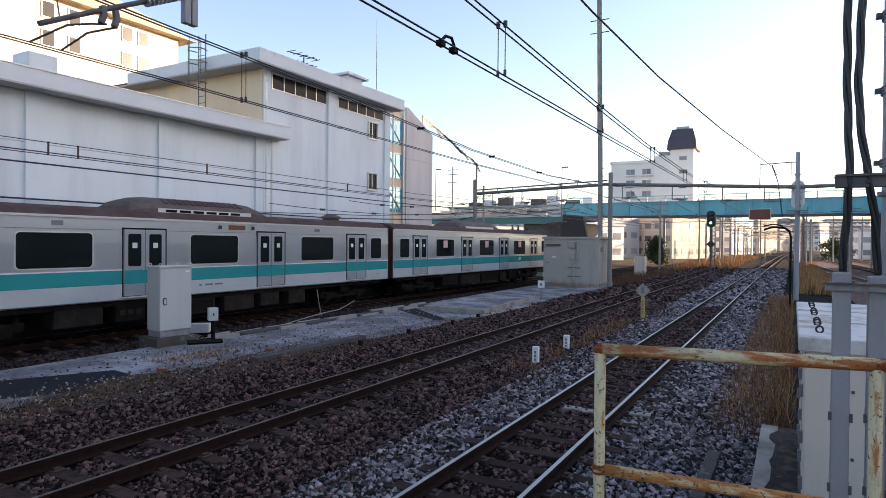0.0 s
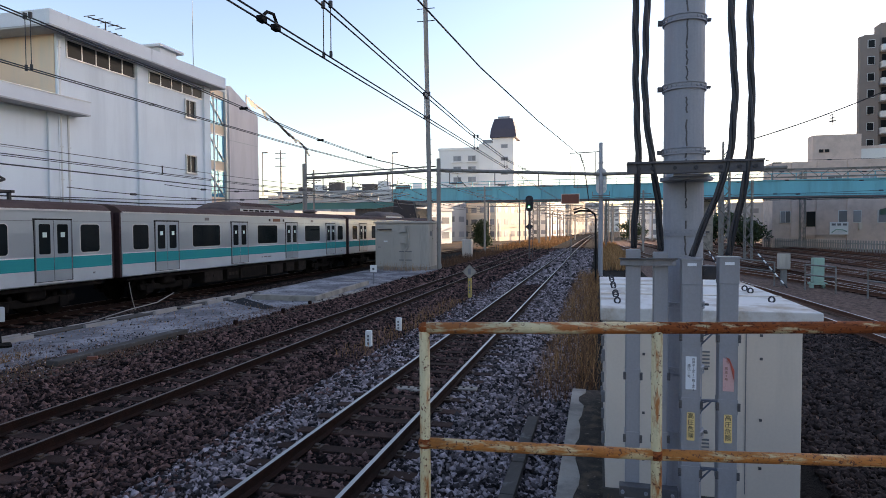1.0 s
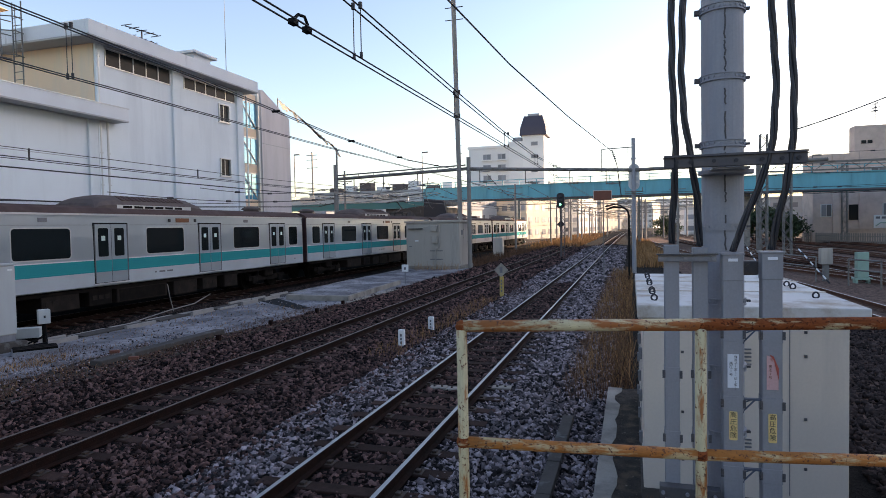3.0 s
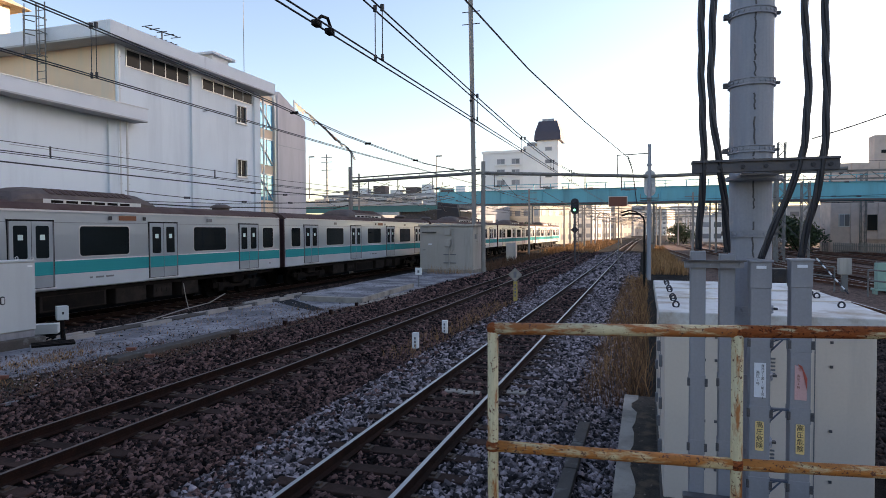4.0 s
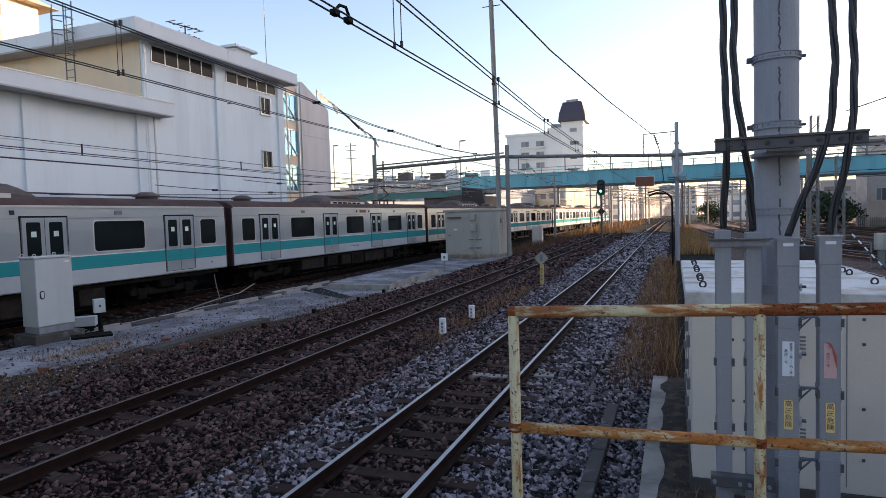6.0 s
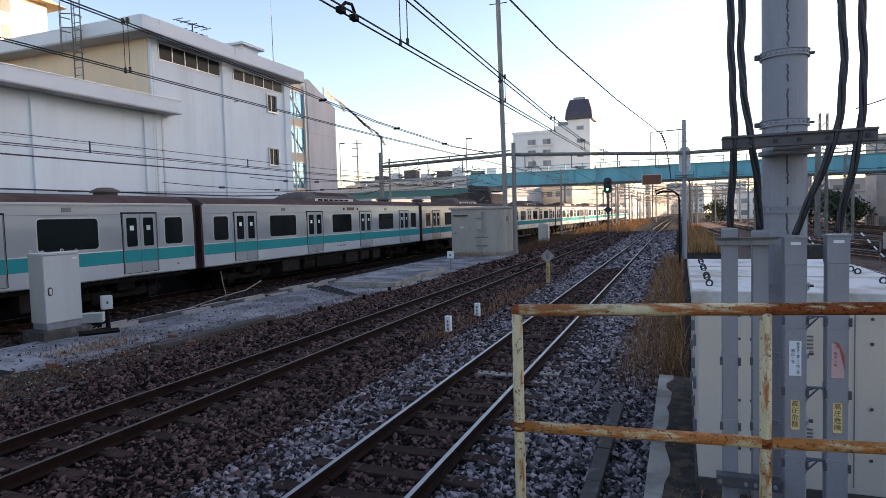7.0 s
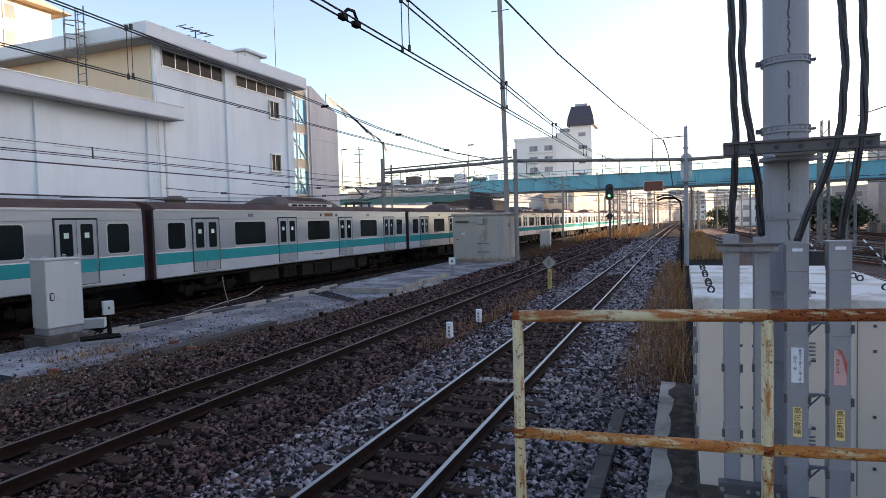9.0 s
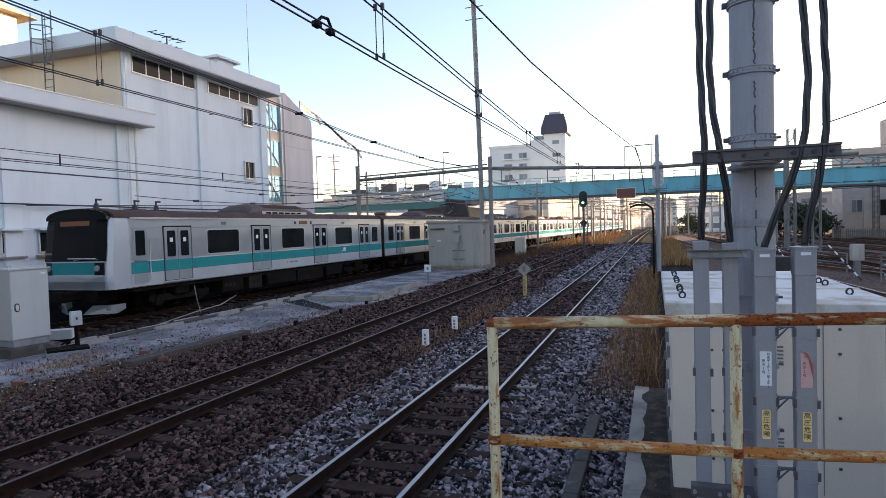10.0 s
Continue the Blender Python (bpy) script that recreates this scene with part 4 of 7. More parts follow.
def works_building():
    b = thing("works_building", "white rendered works building with flat overhanging roofs", "building", (0, 0, 0))
    W = -22.0
    # lower wing wall, with its pilasters
    part("wall", box(bmn(), -32, -12, -0.4, W, 22.0, 7.7), M_bwall, b, "white rendered wall of the lower wing")
    for y in (-3.5, 1.6, 6.7, 11.7, 16.65, 21.8):
        part("pilaster", box(bmn(), W, y - 0.35, -0.4, W + 0.10, y + 0.35, 7.64, 0.01), M_bwall, b)
    for z in (3.1, 5.9):
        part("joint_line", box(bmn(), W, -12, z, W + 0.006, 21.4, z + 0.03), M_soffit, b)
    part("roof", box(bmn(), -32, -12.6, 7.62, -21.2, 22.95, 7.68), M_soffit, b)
    part("parapet", box(bmn(), -21.38, -12.6, 7.66, -21.2, 22.95, 8.2, 0.015), M_bfascia, b, "pale grey parapet of the lower roof")
    part("coping", box(bmn(), -21.42, -12.6, 8.2, -21.17, 22.97, 8.24), M_frame, b)
    part("parapet_end", box(bmn(), -22.0, 22.8, 7.66, -21.38, 22.95, 8.2), M_bfascia, b)
    part("roof_slab", box(bmn(), -32, -12.6, 7.68, -21.38, 21.9, 7.75), M_conc_d, b)
    # tall wing
    bm = box(bmn(), -40, 21.95, -0.4, W, 32.6, 11.0)
    part("wall", bm, M_bwall, b, "white rendered wall of the taller wing")
    # thin sheet over the wall whose cream colour paints the warm bounced light
    part("side_wall", box(bmn(), -40, 21.9, 7.75, W - 0.01, 21.945, 11.0), M_cream_warm, b, "side wall of the taller wing coloured for warm bounced light")
    for y, w in ((22.15, 0.22), (26.9, 0.25), (32.3, 0.28)):
        part("pilaster", box(bmn(), W, y - w, -0.4, W + 0.12, y + w, 10.98, 0.01), M_bwall, b)
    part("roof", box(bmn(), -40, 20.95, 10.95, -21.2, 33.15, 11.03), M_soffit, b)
    part("parapet", box(bmn(), -21.4, 20.95, 11.0, -21.2, 33.15, 11.62, 0.015), M_bfascia, b, "pale grey parapet of the upper roof")
    part("parapet_side", box(bmn(), -31.0, 20.95, 11.0, -21.4, 21.15, 11.62, 0.015), M_bfascia, b)
    part("parapet_end", box(bmn(), -31.0, 32.95, 11.0, -21.4, 33.15, 11.62, 0.015), M_bfascia, b)
    part("roof_slab", box(bmn(), -40, 21.15, 11.03, -21.4, 32.95, 11.2), M_conc_d, b)
    # strip windows under the eaves
    wall_window(b, W, 22.55, 26.55, 10.15, 10.85, [22.55 + 0.8 * i for i in range(1, 5)], label="long strip of dark high windows")
    wall_window(b, W, 27.6, 31.9, 10.2, 10.75, [27.6 + 0.86 * i for i in range(1, 5)], label="long strip of dark high windows")
    for z in (8.95, 5.88):
        wall_window(b, W, 30.42, 31.25, z, z + 0.92, [30.82], 0.05, label="small sliding window in an aluminium frame")
        part("sill", box(bmn(), W, 30.32, z - 0.09, W + 0.10, 31.35, z - 0.05), M_frame, b)
    # downpipes
    for y, z1 in ((22.45, 7.6), (32.95, 10.8), (22.05, 10.7)):
        bm = cyl(bmn(), (W + 0.09, y, -0.3), (W + 0.09, y, z1), 0.055, 10)
        for z in np.arange(0.6, z1, 1.4):
            box(bm, W, y - 0.08, z, W + 0.15, y + 0.08, z + 0.04)
        part("downpipe", bm, M_frame, b)
    # low windows at the street end, seen past the train
    for y in (7.2, 8.6, 15.2, 16.55, 18.0):
        wall_window(b, W, y - 0.34, y + 0.34, 2.22, 2.93, (), 0.03)
        part("awning", box(bmn(), W, y - 0.5, 3.03, W + 0.3, y + 0.5, 3.10), M_bfascia, b)
        part("sill", box(bmn(), W, y - 0.5, 2.02, W + 0.2, y + 0.5, 2.09), M_timber, b)
    # small drain stub and wall bracket
    part("wall_bracket", box(bmn(), W, 27.6, 9.02, W + 0.25, 27.66, 9.06), M_steel, b)
    # caged ladder on the side wall
    bm = bmn()
    for x in (-24.7, -25.2):
        cyl(bm, (x, 20.85, 8.2), (x, 20.85, 12.7), 0.03, 6)
    for z in np.arange(8.4, 12.6, 0.33):
        cyl(bm, (-24.7, 20.85, z), (-25.2, 20.85, z), 0.018, 6)
    lad = part("ladder", bm, M_steel, b, "caged steel ladder to the upper roof")
    bm = bmn()
    for z in (10.3, 11.3, 11.9):
        tube(bm, [(-24.6, 20.85, z), (-24.5, 20.4, z), (-24.95, 20.1, z), (-25.4, 20.4, z), (-25.3, 20.85, z)], 0.025, 6)
    for x, y in ((-24.5, 20.4), (-24.95, 20.1), (-25.4, 20.4)):
        cyl(bm, (x, y, 10.2), (x, y, 12.4), 0.02, 6)
    part("cage", bm, M_steel, lad)
    # roof boxes, vents
    part("stair_head", box(bmn(), -27.0, 13.4, 7.7, -25.8, 14.5, 10.05, 0.02), M_bwall, b)
    part("roof_block", box(bmn(), -27.5, 19.0, 7.7, -26.2, 20.9, 9.4, 0.02), M_bwall, b)
    v = part("roof_vent", box(bmn(), -24.2, 29.6, 11.2, -22.9, 31.0, 12.6, 0.02), M_bfascia, b)
    part("vent_cap", box(bmn(), -24.4, 29.4, 12.6, -22.7, 31.4, 12.75, 0.02), M_bfascia, v)
    return b


works_building()
# added dark wall: its colour stands for the shade seen beneath the train
structure("dark_backing_wall", box(bmn(), -20.6, -12, -0.4, -20.4, 60, 0.85, 0.01), M_asph_dark, "low dark wall added behind the train track as underfloor shade", "wall")


def aerial(x, y, z, s=1.0):
    a = thing("tv_aerial", "thin dark rooftop television aerial", "aerial", (x, y, z))
    part("mast", cyl(bmn(), (0, 0, 0), (0, 0, 2.9 * s), 0.04, 6), M_wire, a)
    for zz, l in ((2.8, 1.1), (2.3, 0.8), (1.9, 0.6)):
        boom = part("boom", cyl(bmn(), (-0.1, -l * s, zz * s), (0.1, l * s, (zz + 0.1) * s), 0.032, 5), M_wire, a)
        for i in range(5):
            y_ = (-l + i * l / 2) * s
            part("element", cyl(bmn(), (-0.35 * s, y_, zz * s + 0.05), (0.35 * s, y_, zz * s + 0.05), 0.024, 5), M_wire, boom)


aerial(-26, 29.2, 11.2)
rod = thing("lightning_rod", "slender rooftop lightning rod", "lightning rod", (-26, 36.8, 0))
part("rod", cyl(bmn(), (0, 0, 11.0), (0, 0, 18.6), 0.03, 6, 0.012), M_steel, rod)
part("rod_base", box(bmn(), -0.6, -4.4, 11.19, 0.6, 0.4, 11.4), M_conc, rod)


# ---------------------------------------------------------------- buildings behind
def glass_stair_building():
    b = thing("stair_building", "pinkish grey building with a slanted top and glazed stair", "building")
    mauve = mat("pale_mauve_panel", (0.62, 0.575, 0.58), 0.75, var=0.05, scale=1, bump=0.05, second=(0.54, 0.50, 0.505), second_scale=1, streak=True)
    bm = prism(bmn(), [(41.0, -0.4), (45.0, -0.4), (45.0, 11.6), (41.3, 13.2), (41.0, 13.2)], -34, -26.1, "x")
    part("wall", bm, mauve, b)
    for z in (3.2, 6.2, 9.2):
        part("joint_line", box(bmn(), -26.1, 41.0, z, -26.085, 45, z + 0.05), M_soffit, b)
    s = part("stair_bay", box(bmn(), -34, 38.0, -0.4, -26.4, 41.0, 12.7), M_cream_warm, b, "cream stair bay")
    for z in (5.0, 7.6, 10.2):
        part("pane", box(bmn(), -26.4, 38.7, z, -26.37, 40.7, z + 1.85), M_blueglass, s)
        bm = bmn()
        cyl(bm, (-26.34, 38.8, z + 1.8), (-26.34, 40.6, z + 0.1), 0.05, 6)
        box(bm, -26.37, 38.6, z + 1.85, -26.33, 40.8, z + 1.95)
        box(bm, -26.37, 39.9, z, -26.34, 39.96, z + 1.85)
        part("brace", bm, M_frame, s)
    part("corner_post", box(bmn(), -26.4, 40.75, -0.4, -26.2, 41.0, 12.9), M_frame, s)


def sunlit_flats():
    b = thing("apartment_house", "sunlit cream apartment house with a tiled hip roof", "building")
    part("wall", box(bmn(), -66, 12, -0.4, -50, 38.6, 21.5), M_cream_warm, b)
    bm = bmn()
    vs = [bm.verts.new(p) for p in ((-67, 11, 21.4), (-49.2, 11, 21.4), (-49.2, 40, 21.4), (-67, 40, 21.4), (-58, 20, 27.5), (-58, 31, 27.5))]
    for f in ((0, 1, 4), (1, 2, 5, 4), (2, 3, 5), (3, 0, 4, 5), (3, 2, 1, 0)):
        bm.faces.new([vs[i] for i in f])
    bmesh.ops.recalc_face_normals(bm, faces=bm.faces)
    part("roof", bm, M_tileroof, b, "beige tiled roof")
    for z in (8.4, 11.4, 14.5, 17.6, 20.0 - 0.2):
        for y in (14, 16, 20.5, 22.5, 27, 29, 33.5, 35):
            w = part("window", box(bmn(), -50.02, y - 0.5, z - 0.1, -49.9, y + 0.5, z + 1.25), M_frame, b)
            part("pane", box(bmn(), -49.93, y - 0.42, z, -49.88, y + 0.42, z + 1.15), M_bglass, w)


def white_flats():
    """White apartment block with a lift tower under a dark mansard cap."""
    b = thing("apartment_block", "white apartment block with a dark-capped lift tower", "building")
    part("wall", box(bmn(), -45.7, 180, -0.4, -30.5, 196, 25.6), M_farw, b)
    part("parapet", box(bmn(), -46.0, 179.7, 25.6, -30.2, 196.3, 26.3), M_farw, b)
    t = part("lift_tower", box(bmn(), -29.2, 178, -0.4, -23.2, 186, 28.6), M_farw, b, "white lift tower")
    part("wing", box(bmn(), -33.5, 179.4, -0.4, -29.2, 190, 27.2), M_farw, b)
    bm = bmn()
    lo = [(-30.0, 177.2), (-22.4, 177.2), (-22.4, 186.8), (-30.0, 186.8)]
    hi = [(-28.8, 178.4), (-23.6, 178.4), (-23.6, 185.6), (-28.8, 185.6)]
    a = [bm.verts.new((x, y, 28.5)) for x, y in lo]
    m = [bm.verts.new((x * 0.8 + u * 0.2, y * 0.8 + v * 0.2, 30.8)) for (x, y), (u, v) in zip(lo, hi)]
    c = [bm.verts.new((x, y, 34.0)) for x, y in hi]
    for p, q in ((a, m), (m, c)):
        for i in range(4):
            bm.faces.new((p[i], p[(i + 1) % 4], q[(i + 1) % 4], q[i]))
    bm.faces.new(a[::-1])
    bm.faces.new(c)
    part("cap", bm, M_purple, t, "dark purple mansard cap")
    part("cap_top", box(bmn(), -28.0, 180, 34.0, -24.6, 184, 34.9), M_farg, t)
    for z in (4, 7, 10, 13, 16.2, 19.3, 22.4):
        for x in (-40.2, -35.8):
            w = part("window", box(bmn(), x - 1.2, 179.9, z - 0.1, x + 1.2, 180.02, z + 1.5), M_farg, b)
            part("pane", box(bmn(), x - 1.05, 179.86, z, x - 0.05, 179.9, z + 1.35), M_farpane, w)
            part("pane", box(bmn(), x + 0.05, 179.86, z, x + 1.05, 179.9, z + 1.35), M_farpane, w)
            part("balcony", box(bmn(), x - 1.6, 179.3, z - 0.5, x + 1.6, 179.86, z - 0.15), M_farw, w)
    for z in (6, 10, 14, 18, 22, 25.6):
        w = part("window", box(bmn(), -26.9, 177.9, z - 0.1, -24.9, 178.02, z + 1.0), M_farg, t)
        part("pane", box(bmn(), -26.7, 177.85, z, -25.1, 177.9, z + 0.85), M_farpane, w)
    part("roof_tank", box(bmn(), -33, 183, 27.2, -30.5, 186, 28.8), M_farg, b)


glass_stair_building()
sunlit_flats()
white_flats()


def block(label, x, y, w, d, h, material, storeys, bays, rz=0.0, face="both", flat=True):
    """A plain town building: walls, roof slab, and rows of windows on the faces to the line."""
    b = thing("town_building", label, "building", (x, y, -0.42), radians(rz), group="town buildings along the line")
    part("wall", box(bmn(), -w / 2, -d / 2, 0, w / 2, d / 2, h), material, b)
    part("roof", box(bmn(), -w / 2 - 0.25, -d / 2 - 0.25, h, w / 2 + 0.25, d / 2 + 0.25, h + 0.5), M_farg, b)
    q = 0.3 * w / bays
    pane_mesh = mesh_of("window", box(bmn(), -q, -d / 2 - 0.06, 0, q, -d / 2 + 0.02, 1.25), M_farpane)
    for s in range(storeys):
        z = 1.0 + s * (h - 0.6) / storeys
        for i in range(bays):
            o = new("window", pane_mesh)
            o.parent = b
            o.location = (-w / 2 + (i + 0.5) * w / bays, 0, z)
        k = max(2, int(d / (w / bays)))
        side = mesh_of("window", box(bmn(), -0.04, -0.28 * d / k, 0, 0.04, 0.28 * d / k, 1.25), M_farpane) if s == 0 else side
        for i in range(k):
            o = new("window", side)
            o.parent = b
            o.location = ((w / 2 if x < 12 else -w / 2), -d / 2 + (i + 0.5) * d / k, z)
        part("ledge", box(bmn(), -w / 2 - 0.05, -d / 2 - 0.35, z - 0.5, w / 2 + 0.05, -d / 2, z - 0.3), material, b)
    return b


rr = random.Random(5)
WHITE_L, BEIGE_L, GREY_L = "pale white town building with rows of windows", "beige town building with rows of windows", "grey town building with rows of windows"
for x, y, w, d, h, m, l, s, n in (
        (-24, 150, 10, 14, 9, M_farb, BEIGE_L, 3, 4), (-19, 205, 14, 12, 16, M_farw, WHITE_L, 5, 5), (-13, 250, 12, 14, 13, M_farb, BEIGE_L, 4, 4),
        (-20, 300, 16, 14, 17, M_farw, WHITE_L, 5, 6), (-9, 340, 14, 12, 12, M_farg, GREY_L, 4, 5), (-35, 260, 16, 16, 20, M_farw, WHITE_L, 6, 5),
        (-38, 120, 14, 14, 6.5, M_farw, WHITE_L, 2, 4), (-40, 140, 16, 14, 11, M_farg, GREY_L, 3, 5), (-50, 100, 12, 14, 5.5, M_farg, GREY_L, 2, 4), (-62, 160, 20, 16, 7.5, M_farw, WHITE_L, 2, 6),
        (6, 430, 22, 14, 16, M_farw, WHITE_L, 5, 7), (-6, 520, 26, 16, 22, M_farg, GREY_L, 7, 8), (30, 480, 24, 16, 20, M_farw, WHITE_L, 6, 7),
        (22, 330, 14, 14, 11, M_farb, BEIGE_L, 3, 5), (36, 280, 16, 16, 10, M_farw, WHITE_L, 3, 5), (20, 240, 12, 12, 8, M_farw, WHITE_L, 2, 4), (28, 210, 14, 14, 8, M_farb, BEIGE_L, 2, 4),
        (18, 180, 9, 12, 6.5, M_farw, WHITE_L, 2, 3), (44, 190, 18, 18, 9, M_farg, GREY_L, 3, 5), (-30, 420, 24, 16, 24, M_farw, WHITE_L, 7, 6), (55, 400, 24, 16, 24, M_farg, GREY_L, 8, 6)):
    block(l, x, y, w, d, h, m, s, n, (-27 if x < 12 else 4) + rr.uniform(-6, 6))


rooftop = block("long grey building with rooftop plant behind the approach", -62, 160, 44, 14, 12.6, M_farg, 4, 12, 0)
for i, dx in enumerate((-17, -12.5, -8, -3, 1.5, 6, 11, 15.5)):
    part("plant_unit", box(bmn(), dx, -5, 13.1, dx + (2.6 if i % 2 else 3.4), -2, 14.3 + 0.6 * (i % 3), 0.05), M_farw if i % 2 else M_acgrey, rooftop)


def brown_building():
    b = thing("brown_building", "brown tiled office building behind the yard fence", "building")
    part("wall", box(bmn(), 23.0, 92, -0.4, 62, 97, 11.2), M_brownb, b)
    part("upper_wall", box(bmn(), 27.9, 92.5, 11.2, 33.6, 94.6, 14.7), M_brownb, b)
    part("setback", box(bmn(), 33.0, 95, 11.2, 62, 97, 13.4), M_brownb, b)
    for x in (25.6, 28.6, 32.2, 36.8, 41.0, 46):
        part("pier", box(bmn(), x - 0.35, 91.75, -0.4, x + 0.35, 92, 11.2), M_brownb, b)
    for z, hgt, places in ((3.15, 1.5, ((24.55, 0.55), (32.2, 1.25), (36.6, 1.1), (41.5, 1.1))), (7.6, 1.7, ((30.4, 0.8), (34.4, 0.8), (39.0, 0.8), (43.5, 0.8)))):
        for x, hw in places:
            w = part("window", box(bmn(), x - hw - 0.1, 91.9, z - 0.08, x + hw + 0.1, 92.03, z + hgt + 0.08), M_frame, b)
            part("pane", box(bmn(), x - hw, 91.86, z, x - 0.04, 91.9, z + hgt), M_farpane, w)
            part("pane", box(bmn(), x + 0.04, 91.86, z, x + hw, 91.9, z + hgt), M_farpane, w)
    for z in (0.75, 1.45):
        part("ledge", box(bmn(), 26.2, 91.3, z, 29.4, 91.75, z + 0.22), M_brownb, b)
    part("recess", box(bmn(), 27.0, 91.93, 2.6, 28.2, 92.04, 4.6), M_bglass, b)
    for x in (26.9, 28.3):
        part("recess_jamb", box(bmn(), x - 0.12, 91.7, 2.4, x + 0.12, 92, 4.8), M_brownb, b)
    part("meter_case", box(bmn(), 33.2, 91.7, 2.2, 33.6, 92, 3.0), M_boxw, b)
    for z, x in ((12.4, 28.9), (12.4, 29.6)):
        part("vent", box(bmn(), x - 0.25, 92.4, z, x + 0.25, 92.52, z + 0.4), M_bglass, b)
    # whole windows in pale frame colour, painting the sun reflected in their glass
    for i in range(6):
        part("sunlit_strip_window", box(bmn(), 34 + i * 4, 94.9, 11.6, 37.4 + i * 4, 95.02, 13.0), M_frame, b)
    s = part("sign_board", box(bmn(), 29.8, 91.6, 1.55, 31.95, 91.72, 3.2), M_white, b, "white notice board")
    bm = bmn()
    for i in range(3):
        box(bm, 30.0 + i * 0.65, 91.57, 2.72, 30.45 + i * 0.65, 91.6, 3.0)
    part("notice_bar", bm, M_mark, s)
    bm = bmn()
    tube(bm, [(30.0, 91.57, 1.8), (30.5, 91.57, 2.2), (31.2, 91.57, 2.2), (31.75, 91.57, 1.95)], 0.07, 6)
    part("notice_bar", bm, M_dkgreen, s)


def tower_flats():
    b = thing("apartment_tower", "tall brown tiled apartment tower with white balconies", "building")
    part("wall", box(bmn(), 47.3, 130, -0.4, 76, 132.4, 37.5), M_apt, b)
    part("stair_wall", box(bmn(), 46.3, 129.0, -0.4, 49.4, 130, 37.0), M_apt, b)
    part("penthouse", box(bmn(), 50, 130, 37.5, 70, 133, 39.5), M_apt, b)
    for i in range(12):
        z = 2.0 + i * 2.98
        w = part("window", box(bmn(), 47.5, 128.9, z, 48.7, 129.02, z + 1.5), M_frame, b)
        part("pane", box(bmn(), 47.6, 128.86, z + 0.1, 48.6, 128.9, z + 1.4), M_bglass, w)
        for x in (49.9, 56.5, 63):
            bal = part("balcony", box(bmn(), x - 0.2, 128.4, z - 0.6, x + 5.2, 130, z + 0.5, 0.05), M_farw, b, "white rounded balcony")
            part("pane", box(bmn(), x + 0.3, 129.9, z + 0.5, x + 4.7, 130.02, z + 2.0), M_bglass, bal)


brown_building()
tower_flats()
aerial(30.5, 93.5, 14.68, 1.0)

# unseen tall blocks, added towards the sun to cast shade over the near tracks
for x, y, w, d, h, rz in ((76.2, 93.2, 57, 18, 38, -40), (109.4, 53.2, 43, 18, 38, -40), (138.9, 17.8, 43, 18, 38, -40)):
    block("unseen tall slab added to shade the near tracks", x, y, w, d, h, M_farg, 12, 9, rz)


